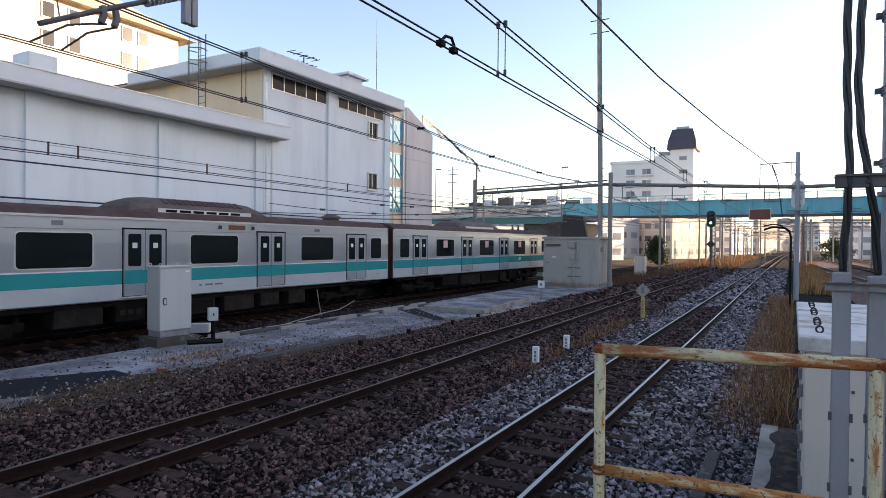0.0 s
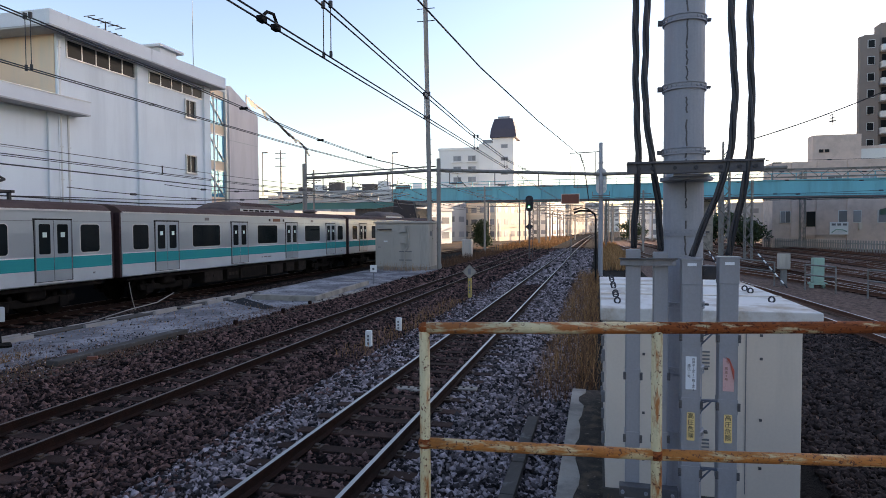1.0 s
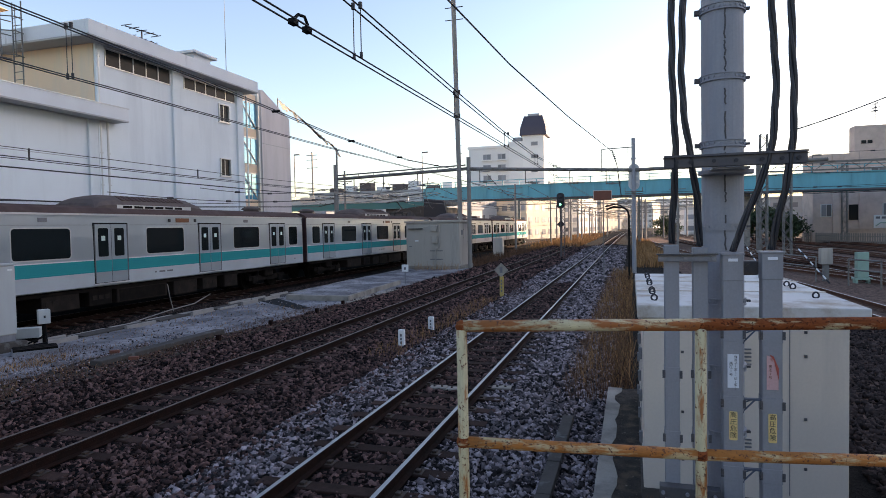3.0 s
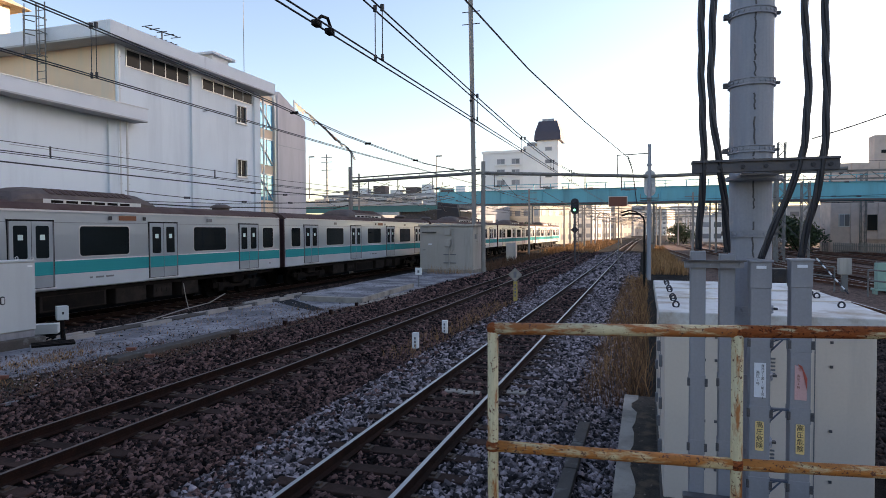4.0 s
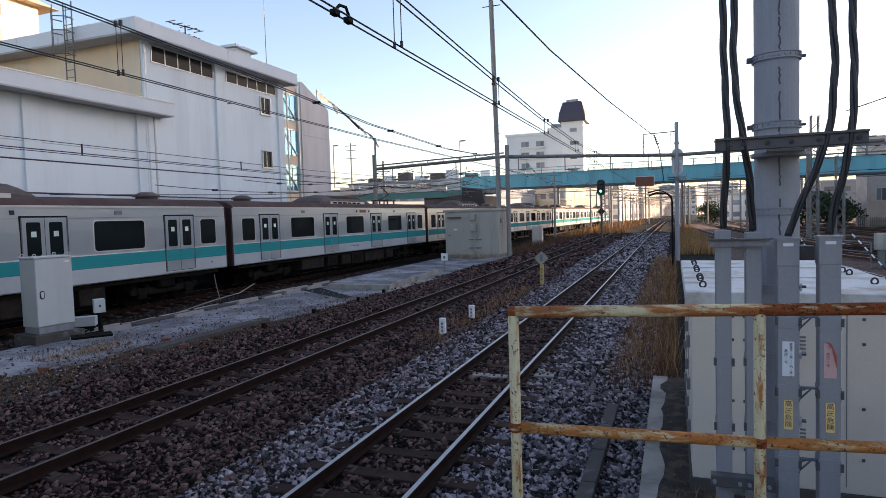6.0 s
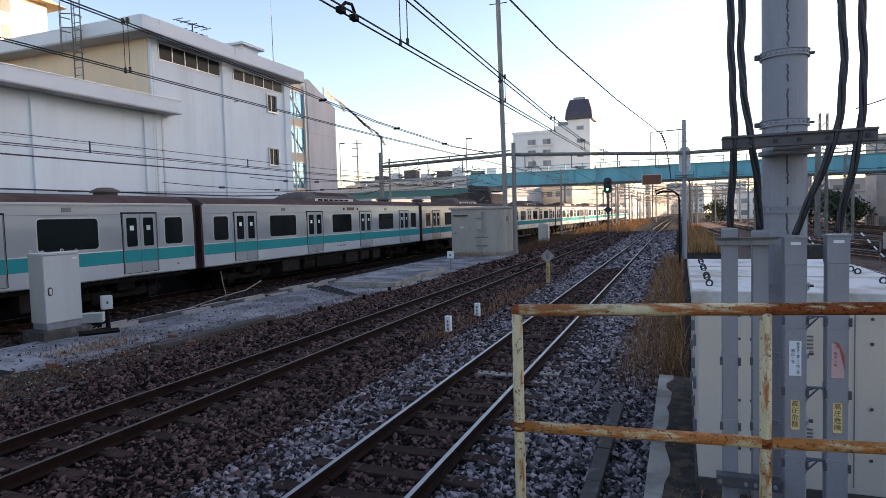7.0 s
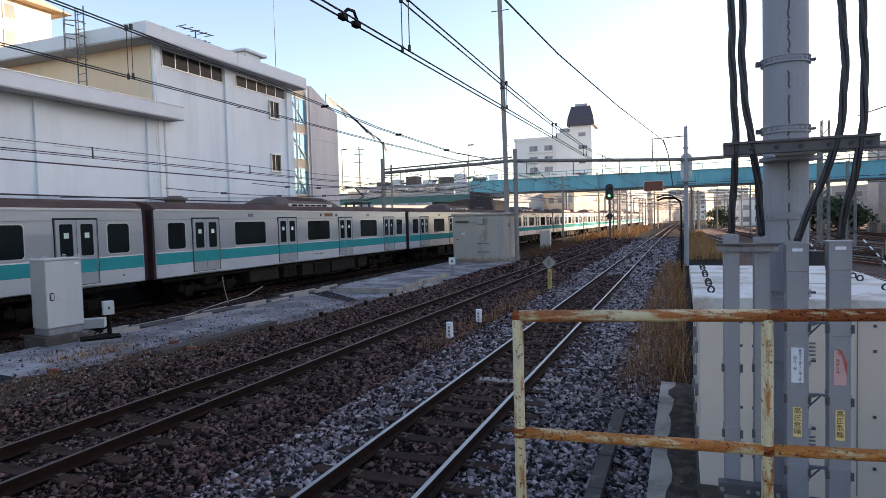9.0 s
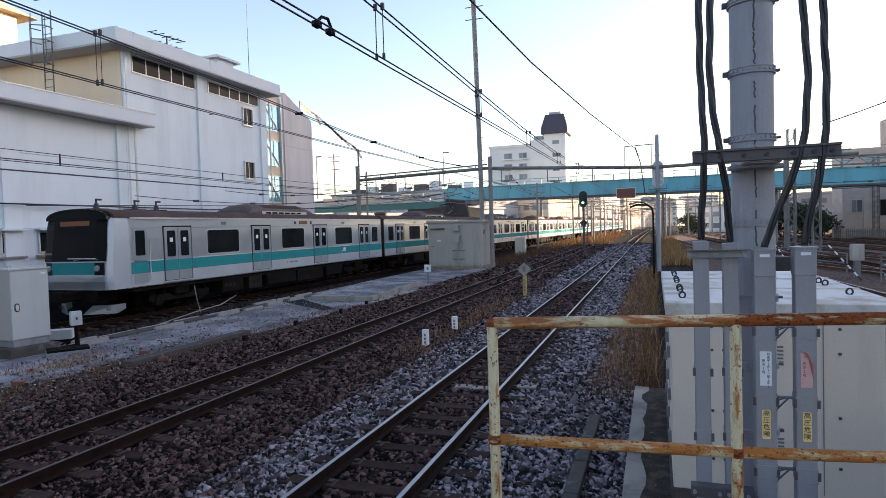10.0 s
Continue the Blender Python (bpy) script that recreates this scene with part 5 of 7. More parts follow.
# ---------------------------------------------------------------- road bridge over the line
def road_bridge():
    b = thing("road_bridge", "teal plate-girder road bridge crossing the tracks", "bridge")
    p, q = Vector((-28.6, 86, 0)), Vector((46, 71, 0))
    d = (q - p).normalized()
    nrm = Vector((d.y, -d.x, 0))
    L = (q - p).length

    def strip(name, s0, s1, o0, o1, z0, z1, material, par, label="", rise=0.0):
        bm = bmn()
        pts = []
        for s in (s0, s1):
            for o in (o0, o1):
                for z in (z0, z1):
                    c = p + d * s + nrm * o
                    pts.append(bm.verts.new((c.x, c.y, z + rise * s)))
        for f in ((0, 1, 3, 2), (4, 6, 7, 5), (0, 4, 5, 1), (2, 3, 7, 6), (0, 2, 6, 4), (1, 5, 7, 3)):
            bm.faces.new([pts[i] for i in f])
        bmesh.ops.recalc_face_normals(bm, faces=bm.faces)
        return part(name, bm, material, par, label)

    R = -0.011
    g = strip("girder", 0, L, 0.0, 0.3, 6.55, 8.25, M_teal_girder, b, "faded teal plate girder", R)
    # flange made deep and dark to paint the shadow line under the deck
    strip("flange_shade_line", 0, L, -0.1, 0.5, 6.34, 6.55, M_bar, b, "", R)
    strip("top_flange", 0, L, 0.0, 0.45, 8.25, 8.33, M_teal_girder, b, "", R)
    strip("deck", 0, L, -7.5, 0.0, 7.4, 8.0, M_conc, b, "", R)
    strip("girder", 0, L, -7.8, -7.5, 6.55, 8.25, M_teal_girder, b, "", R)
    strip("handrail", 0, L, 0.1, 0.18, 9.0, 9.08, M_teal_girder, b, "pale teal handrail", R)
    strip("handrail", 0, L, 0.1, 0.16, 8.65, 8.70, M_teal_girder, b, "", R)
    s = 0.5
    while s < L:
        strip("rail_post", s, s + 0.09, 0.08, 0.2, 8.3, 9.05, M_teal_girder, b, "", R)
        s += 2.4
    for s in np.arange(1.2, L, 3.0):
        strip("stiffener", s, s + 0.05, 0.3, 0.38, 6.55, 8.25, M_teal_girder, g, "", R)
    for s in (-0.6, 42, L - 1):
        c = p + d * s
        part("pier", box(bmn(), c.x - 0.9, c.y + 1.5, -0.4, c.x + 0.9, c.y + 6.5, 6.4 + R * s, 0.06), M_conc, b)
    # lower approach span on the town side
    a = part("approach_girder", box(bmn(), -66, 78.0, 5.3, -24.0, 78.4, 6.15), M_green_girder, b, "dark green approach girder")
    part("approach_deck", box(bmn(), -66, 78.4, 5.7, -22.5, 85.0, 6.1), M_conc, a)
    part("approach_parapet", box(bmn(), -66, 77.9, 6.15, -28.0, 78.2, 6.85), M_cab, a, "pale blue-grey approach parapet")
    part("parapet_cap", box(bmn(), -66, 77.8, 6.85, -28.0, 78.25, 6.95), M_conc_d, a)
    part("abutment", box(bmn(), -31.5, 78.6, -0.4, -22.8, 84, 5.3), M_bar, a)
    # ink-black prism paints the dark shaded wedge before the abutment
    part("bearing_wall_shade", prism(bmn(), [(-25.5, 6.45), (-22.9, 6.2), (-22.3, 3.6), (-25.6, 3.6)], 77.0, 77.9, "y"), M_ink, a, "wedge coloured black for the shade at the bearing wall")
    part("curved_pier", prism(bmn(), [(-27.9, 5.3), (-25.45, 5.6), (-25.6, 2.5), (-26.3, 2.5), (-26.6, 4.1), (-27.2, 4.8)], 77.2, 77.9, "y"), M_conc_d, a, "dark curved concrete pier")
    for x in (-60, -45):
        part("pier", box(bmn(), x - 0.6, 79, -0.4, x + 0.6, 83, 5.0), M_conc, a)
    bm = bmn()
    for x in np.arange(-65, -27, 2.0):
        box(bm, x, 78.0, 6.5, x + 0.07, 78.07, 7.3)
    for z in (6.9, 7.28):
        box(bm, -65, 78.0, z, -27.5, 78.06, z + 0.06)
    part("approach_rail", bm, M_frame, a)
    for x in (-44, -38, -33):
        part("sign_panel", box(bmn(), x, 77.8, 6.5, x + 2.2, 77.9, 7.2), M_boxw, a)


road_bridge()
for x, y, h in ((-28.0, 84, 7.3), (-48.4, 84, 8.0), (20, 80, 4.0)):
    l = thing("street_lamp", "slim grey street lamp on the bridge", "street lamp", (x, y, 6.0))
    part("pole", cyl(bmn(), (0, 0, 0), (0, 0, h), 0.09, 8, 0.06), M_steel, l)
    part("lamp_head", box(bmn(), 0, -0.12, h - 0.05, 0.9, 0.12, h + 0.12, 0.03), M_steel, l)


# unseen station building, added to close the place behind the camera and darken reflections
st = thing("station_building", "unseen station building and canopy added to darken reflections", "building")
part("wall", box(bmn(), -14, -75, 5.5, 24, -45, 14), M_farg, st)
part("wall", box(bmn(), -14, -75, -0.4, -13, -45, 5.5), M_farg, st)
part("canopy", box(bmn(), -1.6, -45, 4.4, 6.4, -9, 4.7), M_farg, st)
for y in (-42, -34, -26, -18, -11):
    part("column", box(bmn(), 2.2, y - 0.15, 1.1, 2.5, y + 0.15, 4.4), M_steel, st)

# ---------------------------------------------------------------- catenary gantry and masts
def gantry():
    g = thing("catenary_gantry", "rusty grey steel catenary gantry across the tracks", "gantry", (0, 40, 0))
    bm = bmn()
    tube(bm, [(-19.4, 0, 6.2), (-10.15, 0, 6.5), (0.4, 0, 5.95), (11.5, 2.5, 6.3)], 0.11, 10)
    beam = part("beam", bm, M_steel, g, "round steel cross beam")
    bm = bmn()
    tube(bm, [(-19.4, 0, 6.45), (-10.15, 0, 6.75)], 0.05, 6)
    for x in np.arange(-19, -10, 1.15):
        z = 6.2 + (x + 19.4) * 0.0324
        cyl(bm, (x, 0, z), (x, 0, z + 0.27), 0.03, 5)
    part("upper_chord", bm, M_steel, beam)
    for x in (-18.2, -16.0, -13.5, -9.2, -6.2, -3.4, -1.2):
        z = float(np.interp(x, (-19.4, -10.15, 0.4), (6.2, 6.5, 5.95)))
        bm = cyl(bmn(), (x, 0, z), (x, 0, z - 0.9), 0.035, 6)
        cyl(bm, (x, 0, z - 0.85), (x + 0.9, 0, z - 0.85), 0.03, 6)
        for i in range(4):
            cyl(bm, (x + 0.2 + i * 0.08, 0, z - 0.85), (x + 0.24 + i * 0.08, 0, z - 0.85), 0.075, 8)
        part("hanger", bm, M_steel, beam)
    # left mast
    bm = cyl(bmn(), (-19.6, 0, -0.4), (-19.6, 0, 7.2), 0.16, 10, 0.14)
    part("mast", bm, M_gmast, g, "concrete gantry mast")
    # middle pair: short steel mast and tall tapering pole
    bm = cyl(bmn(), (-9.95, 0, -0.4), (-9.95, 0, 7.25), 0.15, 12, 0.14)
    for z in np.arange(0.8, 7.0, 0.9):
        cyl(bm, (-9.95, 0, z), (-9.95, 0, z + 0.06), 0.175, 12)
    part("mast", bm, M_gmast, g, "banded gantry mast")
    bm = tube(bmn(), [(-10.5, -0.2, -0.4), (-10.55, -0.2, 6.5), (-10.75, -0.2, 18.5)], 0.15, 12)
    tall = part("tall_mast", bm, M_gmast, g, "tall slim concrete pole")
    bm = bmn()
    for z in (9.9, 11.2):
        cyl(bm, (-10.75, -0.4, z), (-10.5, -0.4, z), 0.07, 8)
    for z in np.arange(2, 9, 0.5):
        cyl(bm, (-10.75, -0.2, z), (-10.3, -0.2, z), 0.015, 5)
    for z in (17.0, 16.2):
        cyl(bm, (-11.3, -0.2, z), (-10.1, -0.2, z), 0.03, 5)
    part("fittings", bm, M_wire, tall)
    # right mast with its bracket frame
    bm = cyl(bmn(), (0.42, 0, -0.4), (0.42, 0, 7.9), 0.135, 12, 0.11)
    for z in (3.2, 4.6, 6.6):
        cyl(bm, (0.42, 0, z), (0.42, 0, z + 0.09), 0.165, 12)
    rm = part("mast", bm, M_pole, g, "grey steel mast with a wire bracket")
    bm = bmn()
    tube(bm, [(0.42, 0, 7.35), (-1.45, 0, 7.3), (-1.45, 0, 5.9)], 0.035, 6)
    tube(bm, [(0.1, 0, 7.3), (0.1, 0, 6.0)], 0.02, 6)
    part("wire_bracket", bm, M_steel, rm)
    bm = bmn()
    tube(bm, [(-0.85, 0, 7.25), (-0.55, 0, 6.3), (-0.30, 0, 4.3)], 0.03, 6)
    for i in range(5):
        cyl(bm, (-0.85 + i * 0.05, 0, 7.2 - i * 0.12), (-0.85 + i * 0.05, 0, 7.16 - i * 0.12), 0.08, 8)
    part("drop_lead", bm, M_wire, rm)
    # the back of an oval signal head on the right mast
    bm = prism(bmn(), rounded(0.12, 0.78, 4.75, 6.35, 0.32, 6), 0.20, 0.32, "y")
    sg = part("signal_back", bm, M_farw, rm, "white oval signal backboard")
    for z in (4.95, 5.3, 5.65, 6.0):
        part("lamp_can", cyl(bmn(), (0.62, 0.2, z + 0.1), (0.62, 0.05, z + 0.1), 0.11, 10), M_cab, sg)
    bm = bmn()
    for z in (4.5, 4.62):
        box(bm, -0.1, -0.3, z, 0.95, 0.3, z + 0.03)
    for x in (-0.08, 0.93):
        box(bm, x - 0.02, -0.3, z, x + 0.02, 0.3, z + 0.25)
    part("bracket_step", bm, M_steel, rm)
    return g


gantry()

# black conduit mast beside the grey one, with its hooked top
c = thing("cable_riser", "black bent conduit riser beside the mast", "conduit", (0.15, 33, 0))
part("pipe", tube(bmn(), [(0, 0, -0.4), (0, 0, 3.1), (-0.06, 0, 3.35), (-0.25, 0, 3.5), (-0.75, 0, 3.55), (-1.1, 0, 3.42)], 0.05, 8), M_rubber, c)
part("pipe", tube(bmn(), [(-0.1, 0, 3.35), (-0.4, 0, 3.62), (-0.75, 0, 3.68), (-1.15, 0, 3.58)], 0.03, 8), M_rubber, c)
s = thing("back_sign", "brown-red back of a track sign board", "sign", (-1.15, 33, 0))
part("post", cyl(bmn(), (0.05, 0.1, -0.4), (0.05, 0.1, 3.9), 0.03, 6), M_steel, s)
part("board", box(bmn(), -0.42, -0.05, 3.92, 0.45, 0.03, 4.38, 0.02), M_redback, s)
part("rim", box(bmn(), -0.45, -0.02, 3.89, 0.48, 0.05, 4.41), M_boxw, s)

# colour light signal beyond the bridge side
s = thing("railway_signal", "railway colour light showing green", "signal", (-5.75, 56.5, 0))
part("post", cyl(bmn(), (0, 0, -0.4), (0, 0, 4.2), 0.075, 8), M_bar, s)
head = part("head", prism(bmn(), rounded(-0.34, 0.34, 4.15, 5.55, 0.3, 5), -0.1, 0.1, "y"), M_ink, s, "black lamp head")
for i, z in enumerate((4.5, 4.85, 5.2)):
    part("hood", cyl(bmn(), (0, -0.35, z + 0.06), (0, -0.1, z), 0.13, 10), M_ink, head)
part("lamp", cyl(bmn(), (0, -0.38, 4.52), (0, -0.33, 4.52), 0.10, 12), M_greenlamp, head, "lit green lamp")
part("marker", prism(bmn(), [(-0.36, 2.75), (0, 2.4), (0.36, 2.75), (0, 3.1)], -0.06, -0.02, "y"), M_ink, s)
bm = bmn()
for z in np.arange(0.3, 4.0, 0.35):
    box(bm, 0.07, -0.02, z, 0.3, 0.02, z + 0.03)
box(bm, 0.28, -0.03, -0.2, 0.32, 0.03, 4.2)
part("ladder", bm, M_bar, s)


def lattice_mast(x, y, h, w=0.55, label="rusty lattice steel catenary mast"):
    t = thing("lattice_mast", label, "mast", (x, y, -0.4), group="lattice masts in the yard")
    for sx in (-1, 1):
        for sy in (-1, 1):
            part("leg", box(bmn(), sx * w / 2 - 0.04, sy * w / 2 - 0.04, 0, sx * w / 2 + 0.04, sy * w / 2 + 0.04, h), M_steel, t)
    bm = bmn()
    n = int(h / 0.6)
    for i in range(n):
        z0, z1 = i * h / n, (i + 1) * h / n
        s = 1 if i % 2 else -1
        for k in (-1, 1):
            cyl(bm, (-s * w / 2, k * w / 2, z0), (s * w / 2, k * w / 2, z1), 0.025, 4)
            cyl(bm, (k * w / 2, -s * w / 2, z0), (k * w / 2, s * w / 2, z1), 0.025, 4)
    part("lacing", bm, M_steel, t)["kind"] = "stuff"
    return t


for x, y, h in ((11.3, 60, 10.6), (12.6, 57.5, 7.0), (14.6, 78, 9), (25.5, 88, 10), (20.5, 118, 10), (9, 130, 10), (3.2, 190, 10), (-12, 120, 9.5)):
    lattice_mast(x, y, h)


def plain_mast(x, y, h, r=0.13):
    t = thing("line_pole", "weathered concrete line pole with brackets", "pole", (x, y, -0.4), group="poles along the line")
    part("pole", cyl(bmn(), (0, 0, 0), (0, 0, h), r, 8, r * 0.8), M_gmast, t)
    for z in (h - 0.5, h - 1.2, h - 2.4):
        part("bracket", box(bmn(), -0.9, -0.05, z, 0.9, 0.05, z + 0.08), M_steel, t)


for x, y, h in ((-45.4, 84, 14.7), (-30, 63, 9.5), (-12.8, 73, 8), (-11.5, 96, 8), (-5, 150, 8), (2, 110, 8), (4, 160, 8), (9, 96, 8), (6.2, 125, 8), (-10, 180, 8), (7, 210, 8), (0.5, 230, 8), (5.5, 78, 7.5), (8.6, 84, 8), (-8.5, 118, 8)):
    plain_mast(x, y, h)


def portal(y, x0, x1, h):
    t = thing("far_gantry", "grey steel portal gantry over the tracks", "gantry", (0, y, -0.4), group="gantries down the line")
    for x in (x0, x1):
        part("leg", box(bmn(), x - 0.15, -0.15, 0, x + 0.15, 0.15, h), M_steel, t)
    bm = bmn()
    box(bm, x0, -0.12, h - 0.1, x1, 0.12, h + 0.08)
    box(bm, x0, -0.1, h - 0.75, x1, 0.1, h - 0.63)
    n = int((x1 - x0) / 0.9)
    for i in range(n):
        a, b = x0 + i * (x1 - x0) / n, x0 + (i + 1) * (x1 - x0) / n
        cyl(bm, (a, 0, h - 0.7 if i % 2 else h), (b, 0, h if i % 2 else h - 0.7), 0.03, 4)
    part("truss", bm, M_steel, t)


for y, x0, x1, h in ((100, -17, 12, 7.2), (135, -15, 16, 7.4), (175, -12, 14, 7.4), (220, -10, 18, 7.5), (270, -8, 22, 7.6), (62.5, 11.3, 34, 8.2)):
    portal(y, x0, x1, h)
rq = random.Random(31)
for i in range(26):
    y = 95 + i * 11 + rq.uniform(-4, 4)
    x = (-11.5 if i % 3 == 0 else 2.2 + 0.02 * (y - 90)) if i % 2 else 8 + rq.uniform(0, 26)
    h = rq.uniform(6.5, 10.5)
    t = thing("line_pole", "slim concrete line pole beside the tracks", "pole", (x, y, -0.4), group="poles down the line")
    part("shaft", cyl(bmn(), (0, 0, 0), (0, 0, h), 0.17, 8, 0.12), M_gmast, t)
    for z in (h - 0.5, h - 1.2):
        part("arm", box(bmn(), -0.9, -0.05, z, 0.9, 0.05, z + 0.1), M_steel, t)


BRACKETS = []
for i in range(16):
    y = 92 + i * 9 + rq.uniform(-3, 3)
    t = thing("bracket_mast", "pale concrete catenary mast with a hinged bracket", "mast", ((-9.6 if i % 2 else 0.9) + bend(y) + rq.uniform(-0.5, 0.5), y, -0.4), group="bracket masts down the line")
    d = 1 if i % 2 else -1
    BRACKETS.append((Vector(t.location), d))
    part("shaft", cyl(bmn(), (0, 0, 0), (0, 0, 7.6), 0.16, 8, 0.13), M_gmast, t)
    part("bracket_tube", tube(bmn(), [(0, 0, 6.9), (d * 2.6, 0, 6.5)], 0.04, 6), M_steel, t)
    part("stay_tube", tube(bmn(), [(0, 0, 5.6), (d * 1.9, 0, 6.6)], 0.035, 6), M_steel, t)
    part("insulator", cyl(bmn(), (d * 0.3, 0, 6.85), (d * 0.75, 0, 6.78), 0.09, 8), M_insul, t)
    part("steady_arm", tube(bmn(), [(d * 1.4, 0, 5.9), (d * 2.6, 0, 5.6)], 0.025, 6), M_steel, t)

# ---------------------------------------------------------------- overhead wires
def wire(label, pts, r=0.012, pair=0.0, hang=0.0, category="wire"):
    """A wire through the places, each span sagging by hang; pair: a second wire that far to its side."""
    w = thing("overhead_wire", label, category, (0, 0, 0))
    for dx in ((0.0, pair) if pair else (0.0,)):
        line = []
        for (x0, y0, z0), (x1, y1, z1) in zip(pts, pts[1:]):
            n = 10 if hang else 2
            for i in range(n):
                u = i / n
                line.append((x0 + (x1 - x0) * u + dx, y0 + (y1 - y0) * u, z0 + (z1 - z0) * u - hang * 4 * u * (1 - u)))
        line.append((pts[-1][0] + dx, *pts[-1][1:]))
        part("strand", tube(bmn(), line, r, 5), M_wire, w)
    return w


def droppers(w, places, x, zlow, ztop, pair=0.0):
    for y in places:
        for dx in ((0, pair) if pair else (0,)):
            bm = cyl(bmn(), (x(y) + dx, y, zlow(y)), (x(y) + dx, y, ztop(y)), 0.008, 4)
            cyl(bm, (x(y) + dx, y, zlow(y) - 0.02), (x(y) + dx, y, zlow(y) + 0.07), 0.022, 6)
            cyl(bm, (x(y) + dx, y, ztop(y) - 0.04), (x(y) + dx, y, ztop(y) + 0.05), 0.03, 6)
            part("dropper", bm, M_wire, w)


def mess(y, knots):
    return float(np.interp(y, [k[0] for k in knots], [k[1] for k in knots]))


K1 = ((-6, 6.35), (0, 6.12), (8, 5.82), (14, 5.60), (18, 5.48), (25, 5.42), (32, 5.6), (40, 6.1))
w = wire("twin copper contact wire over the main line", [(-3.63, -6, 5.1), (-3.45, 14, 5.08), (-3.3, 40, 5.1), (-2.7, 90, 5.1), (-2.2, 140, 5.1)], 0.012, 0.11)
droppers(w, (8.4, 13.5, 19, 25, 31), lambda y: -3.53 + 0.006 * y, lambda y: 5.09, lambda y: mess(y, K1), 0.11)
wire("twin messenger wire over the main line", [(-3.55 + 0.006 * y, y, z) for y, z in K1], 0.013, 0.11)
K2 = ((-6, 6.4), (0, 6.15), (6, 5.95), (11, 5.80), (17, 5.50), (24, 5.42), (32, 5.7), (40, 6.25))
w = wire("twin copper contact wire over the second track", [(-7.95, -4, 5.1), (-8.05, 7, 5.1), (-8.35, 17, 5.1), (-8.1, 40, 5.1), (-7.6, 90, 5.1)], 0.010, 0.10)
droppers(w, (7.9,), lambda y: -8.1, lambda y: 5.1, lambda y: mess(y, K2), 0.10)
w = wire("twin messenger wire over the second track", [(-8.05 - 0.015 * y, y, z) for y, z in K2], 0.012, 0.10)
for y in (14, 18.5, 23, 28):
    part("clip", cyl(bmn(), (-8.1 - 0.015 * y, y, mess(y, K2)), (-7.9 - 0.015 * y, y, mess(y, K2)), 0.035, 8), M_rubber, w)
wire("single feeder wire to the grey mast", [(-3.7, -4, 7.35), (-3.06, 11.7, 7.0), (-2.81, 16.8, 6.98), (-2.13, 25.5, 7.0), (-0.9, 39.9, 7.2)], 0.02)
wire("slack feeder wire to the tower side", [(9.1, 40, 7.8), (15.8, 40, 10.2), (26, 40, 14.5)], 0.035, 0, 0.12)
for z, x, r in ((5.30, -17.3, 0.012), (5.02, -17.25, 0.016), (4.93, -17.0, 0.012), (4.72, -17.4, 0.023)):
    wire("dark overhead wire along the train track", [(x, -30, z + 0.05), (x, 8, z), (x + 0.05, 28, z - 0.03), (x + 0.6, 45, z + 0.1), (x + 2.0, 85, z + 0.2)], r)
for y in (9.6, 10.4, 14.8, 22.5):
    t = thing("wire_spacer", "small wire spacer between overhead wires", "spacer", (-17.28, y, 4.9))
    part("spacer", box(bmn(), -0.015, -0.02, 0.05, 0.015, 0.02, 0.42), M_wire, t)
wire("thick cable along the building wall", [(-21.75, -12, 4.2), (-21.75, 10, 4.02), (-21.75, 27, 3.98), (-21.0, 40, 4.3), (-19.6, 40.2, 4.6)], 0.03)
wire("thin cable along the building wall", [(-21.7, 17, 3.95), (-21.7, 30, 4.25), (-20.5, 40, 4.75)], 0.018)
for k, (a, b) in enumerate((((-19.6, 40, 6.0), (-29, 63, 8.2)), ((-19.6, 40, 5.2), (-29.5, 63, 7.4)), ((-8.7, 40, 6.1), (-12.8, 73, 6.0)), ((-9.9, 40, 5.6), (-11.5, 96, 6.4)), ((-14, 40, 5.3), (-17, 100, 5.6)), ((-6.0, 40, 5.2), (-7, 100, 5.3)), ((-16, 40, 5.2), (-24, 74, 5.4)), ((-12, 40, 5.6), (-25, 74, 6.6)), ((-18, 40, 6.2), (-25, 74, 8.3)), ((9, 62, 7.4), (25, 88, 8.0)), ((11.3, 60, 8.6), (34, 62, 9.0)), ((11.3, 60, 6.9), (40, 66, 7.2)), ((3, 62, 5.6), (40, 60, 6.4)), ((11.3, 60, 7.6), (42, 64, 7.9)), ((4, 66, 5.2), (42, 62, 5.9)), ((12.6, 57.5, 5.4), (44, 58, 6.1)), ((2, 70, 5.9), (30, 56, 5.0)), ((11.3, 60, 5.6), (25.5, 88, 6.2)), ((-19.6, 40, 5.6), (-21.5, 28, 5.0)), ((-19.6, 40, 4.9), (-21.6, 22, 4.5)), ((-19.4, 40, 5.0), (-45.4, 84, 8.2)), ((-19.4, 40, 4.6), (-45.4, 84, 7.2)), ((-16, 40, 4.9), (-30, 63, 6.6)), ((-13, 40, 5.0), (-22, 70, 5.0)), ((-12, 40, 5.3), (-16, 78, 5.5)))):
    w = wire("sagging wire between masts", [a, b], 0.018, 0, 0.35)
    for i in range(4):
        u = 0.12 + 0.22 * i + 0.03 * (k % 3)
        c = Vector(a).lerp(Vector(b), u) - Vector((0, 0, 0.35 * 4 * u * (1 - u)))
        d = (Vector(b) - Vector(a)).normalized() * 0.16
        part("insulator", cyl(bmn(), c - d, c + d, 0.055, 8), M_wire, w)
# some strands take the pale colour that paints them sunlit
rw = random.Random(77)
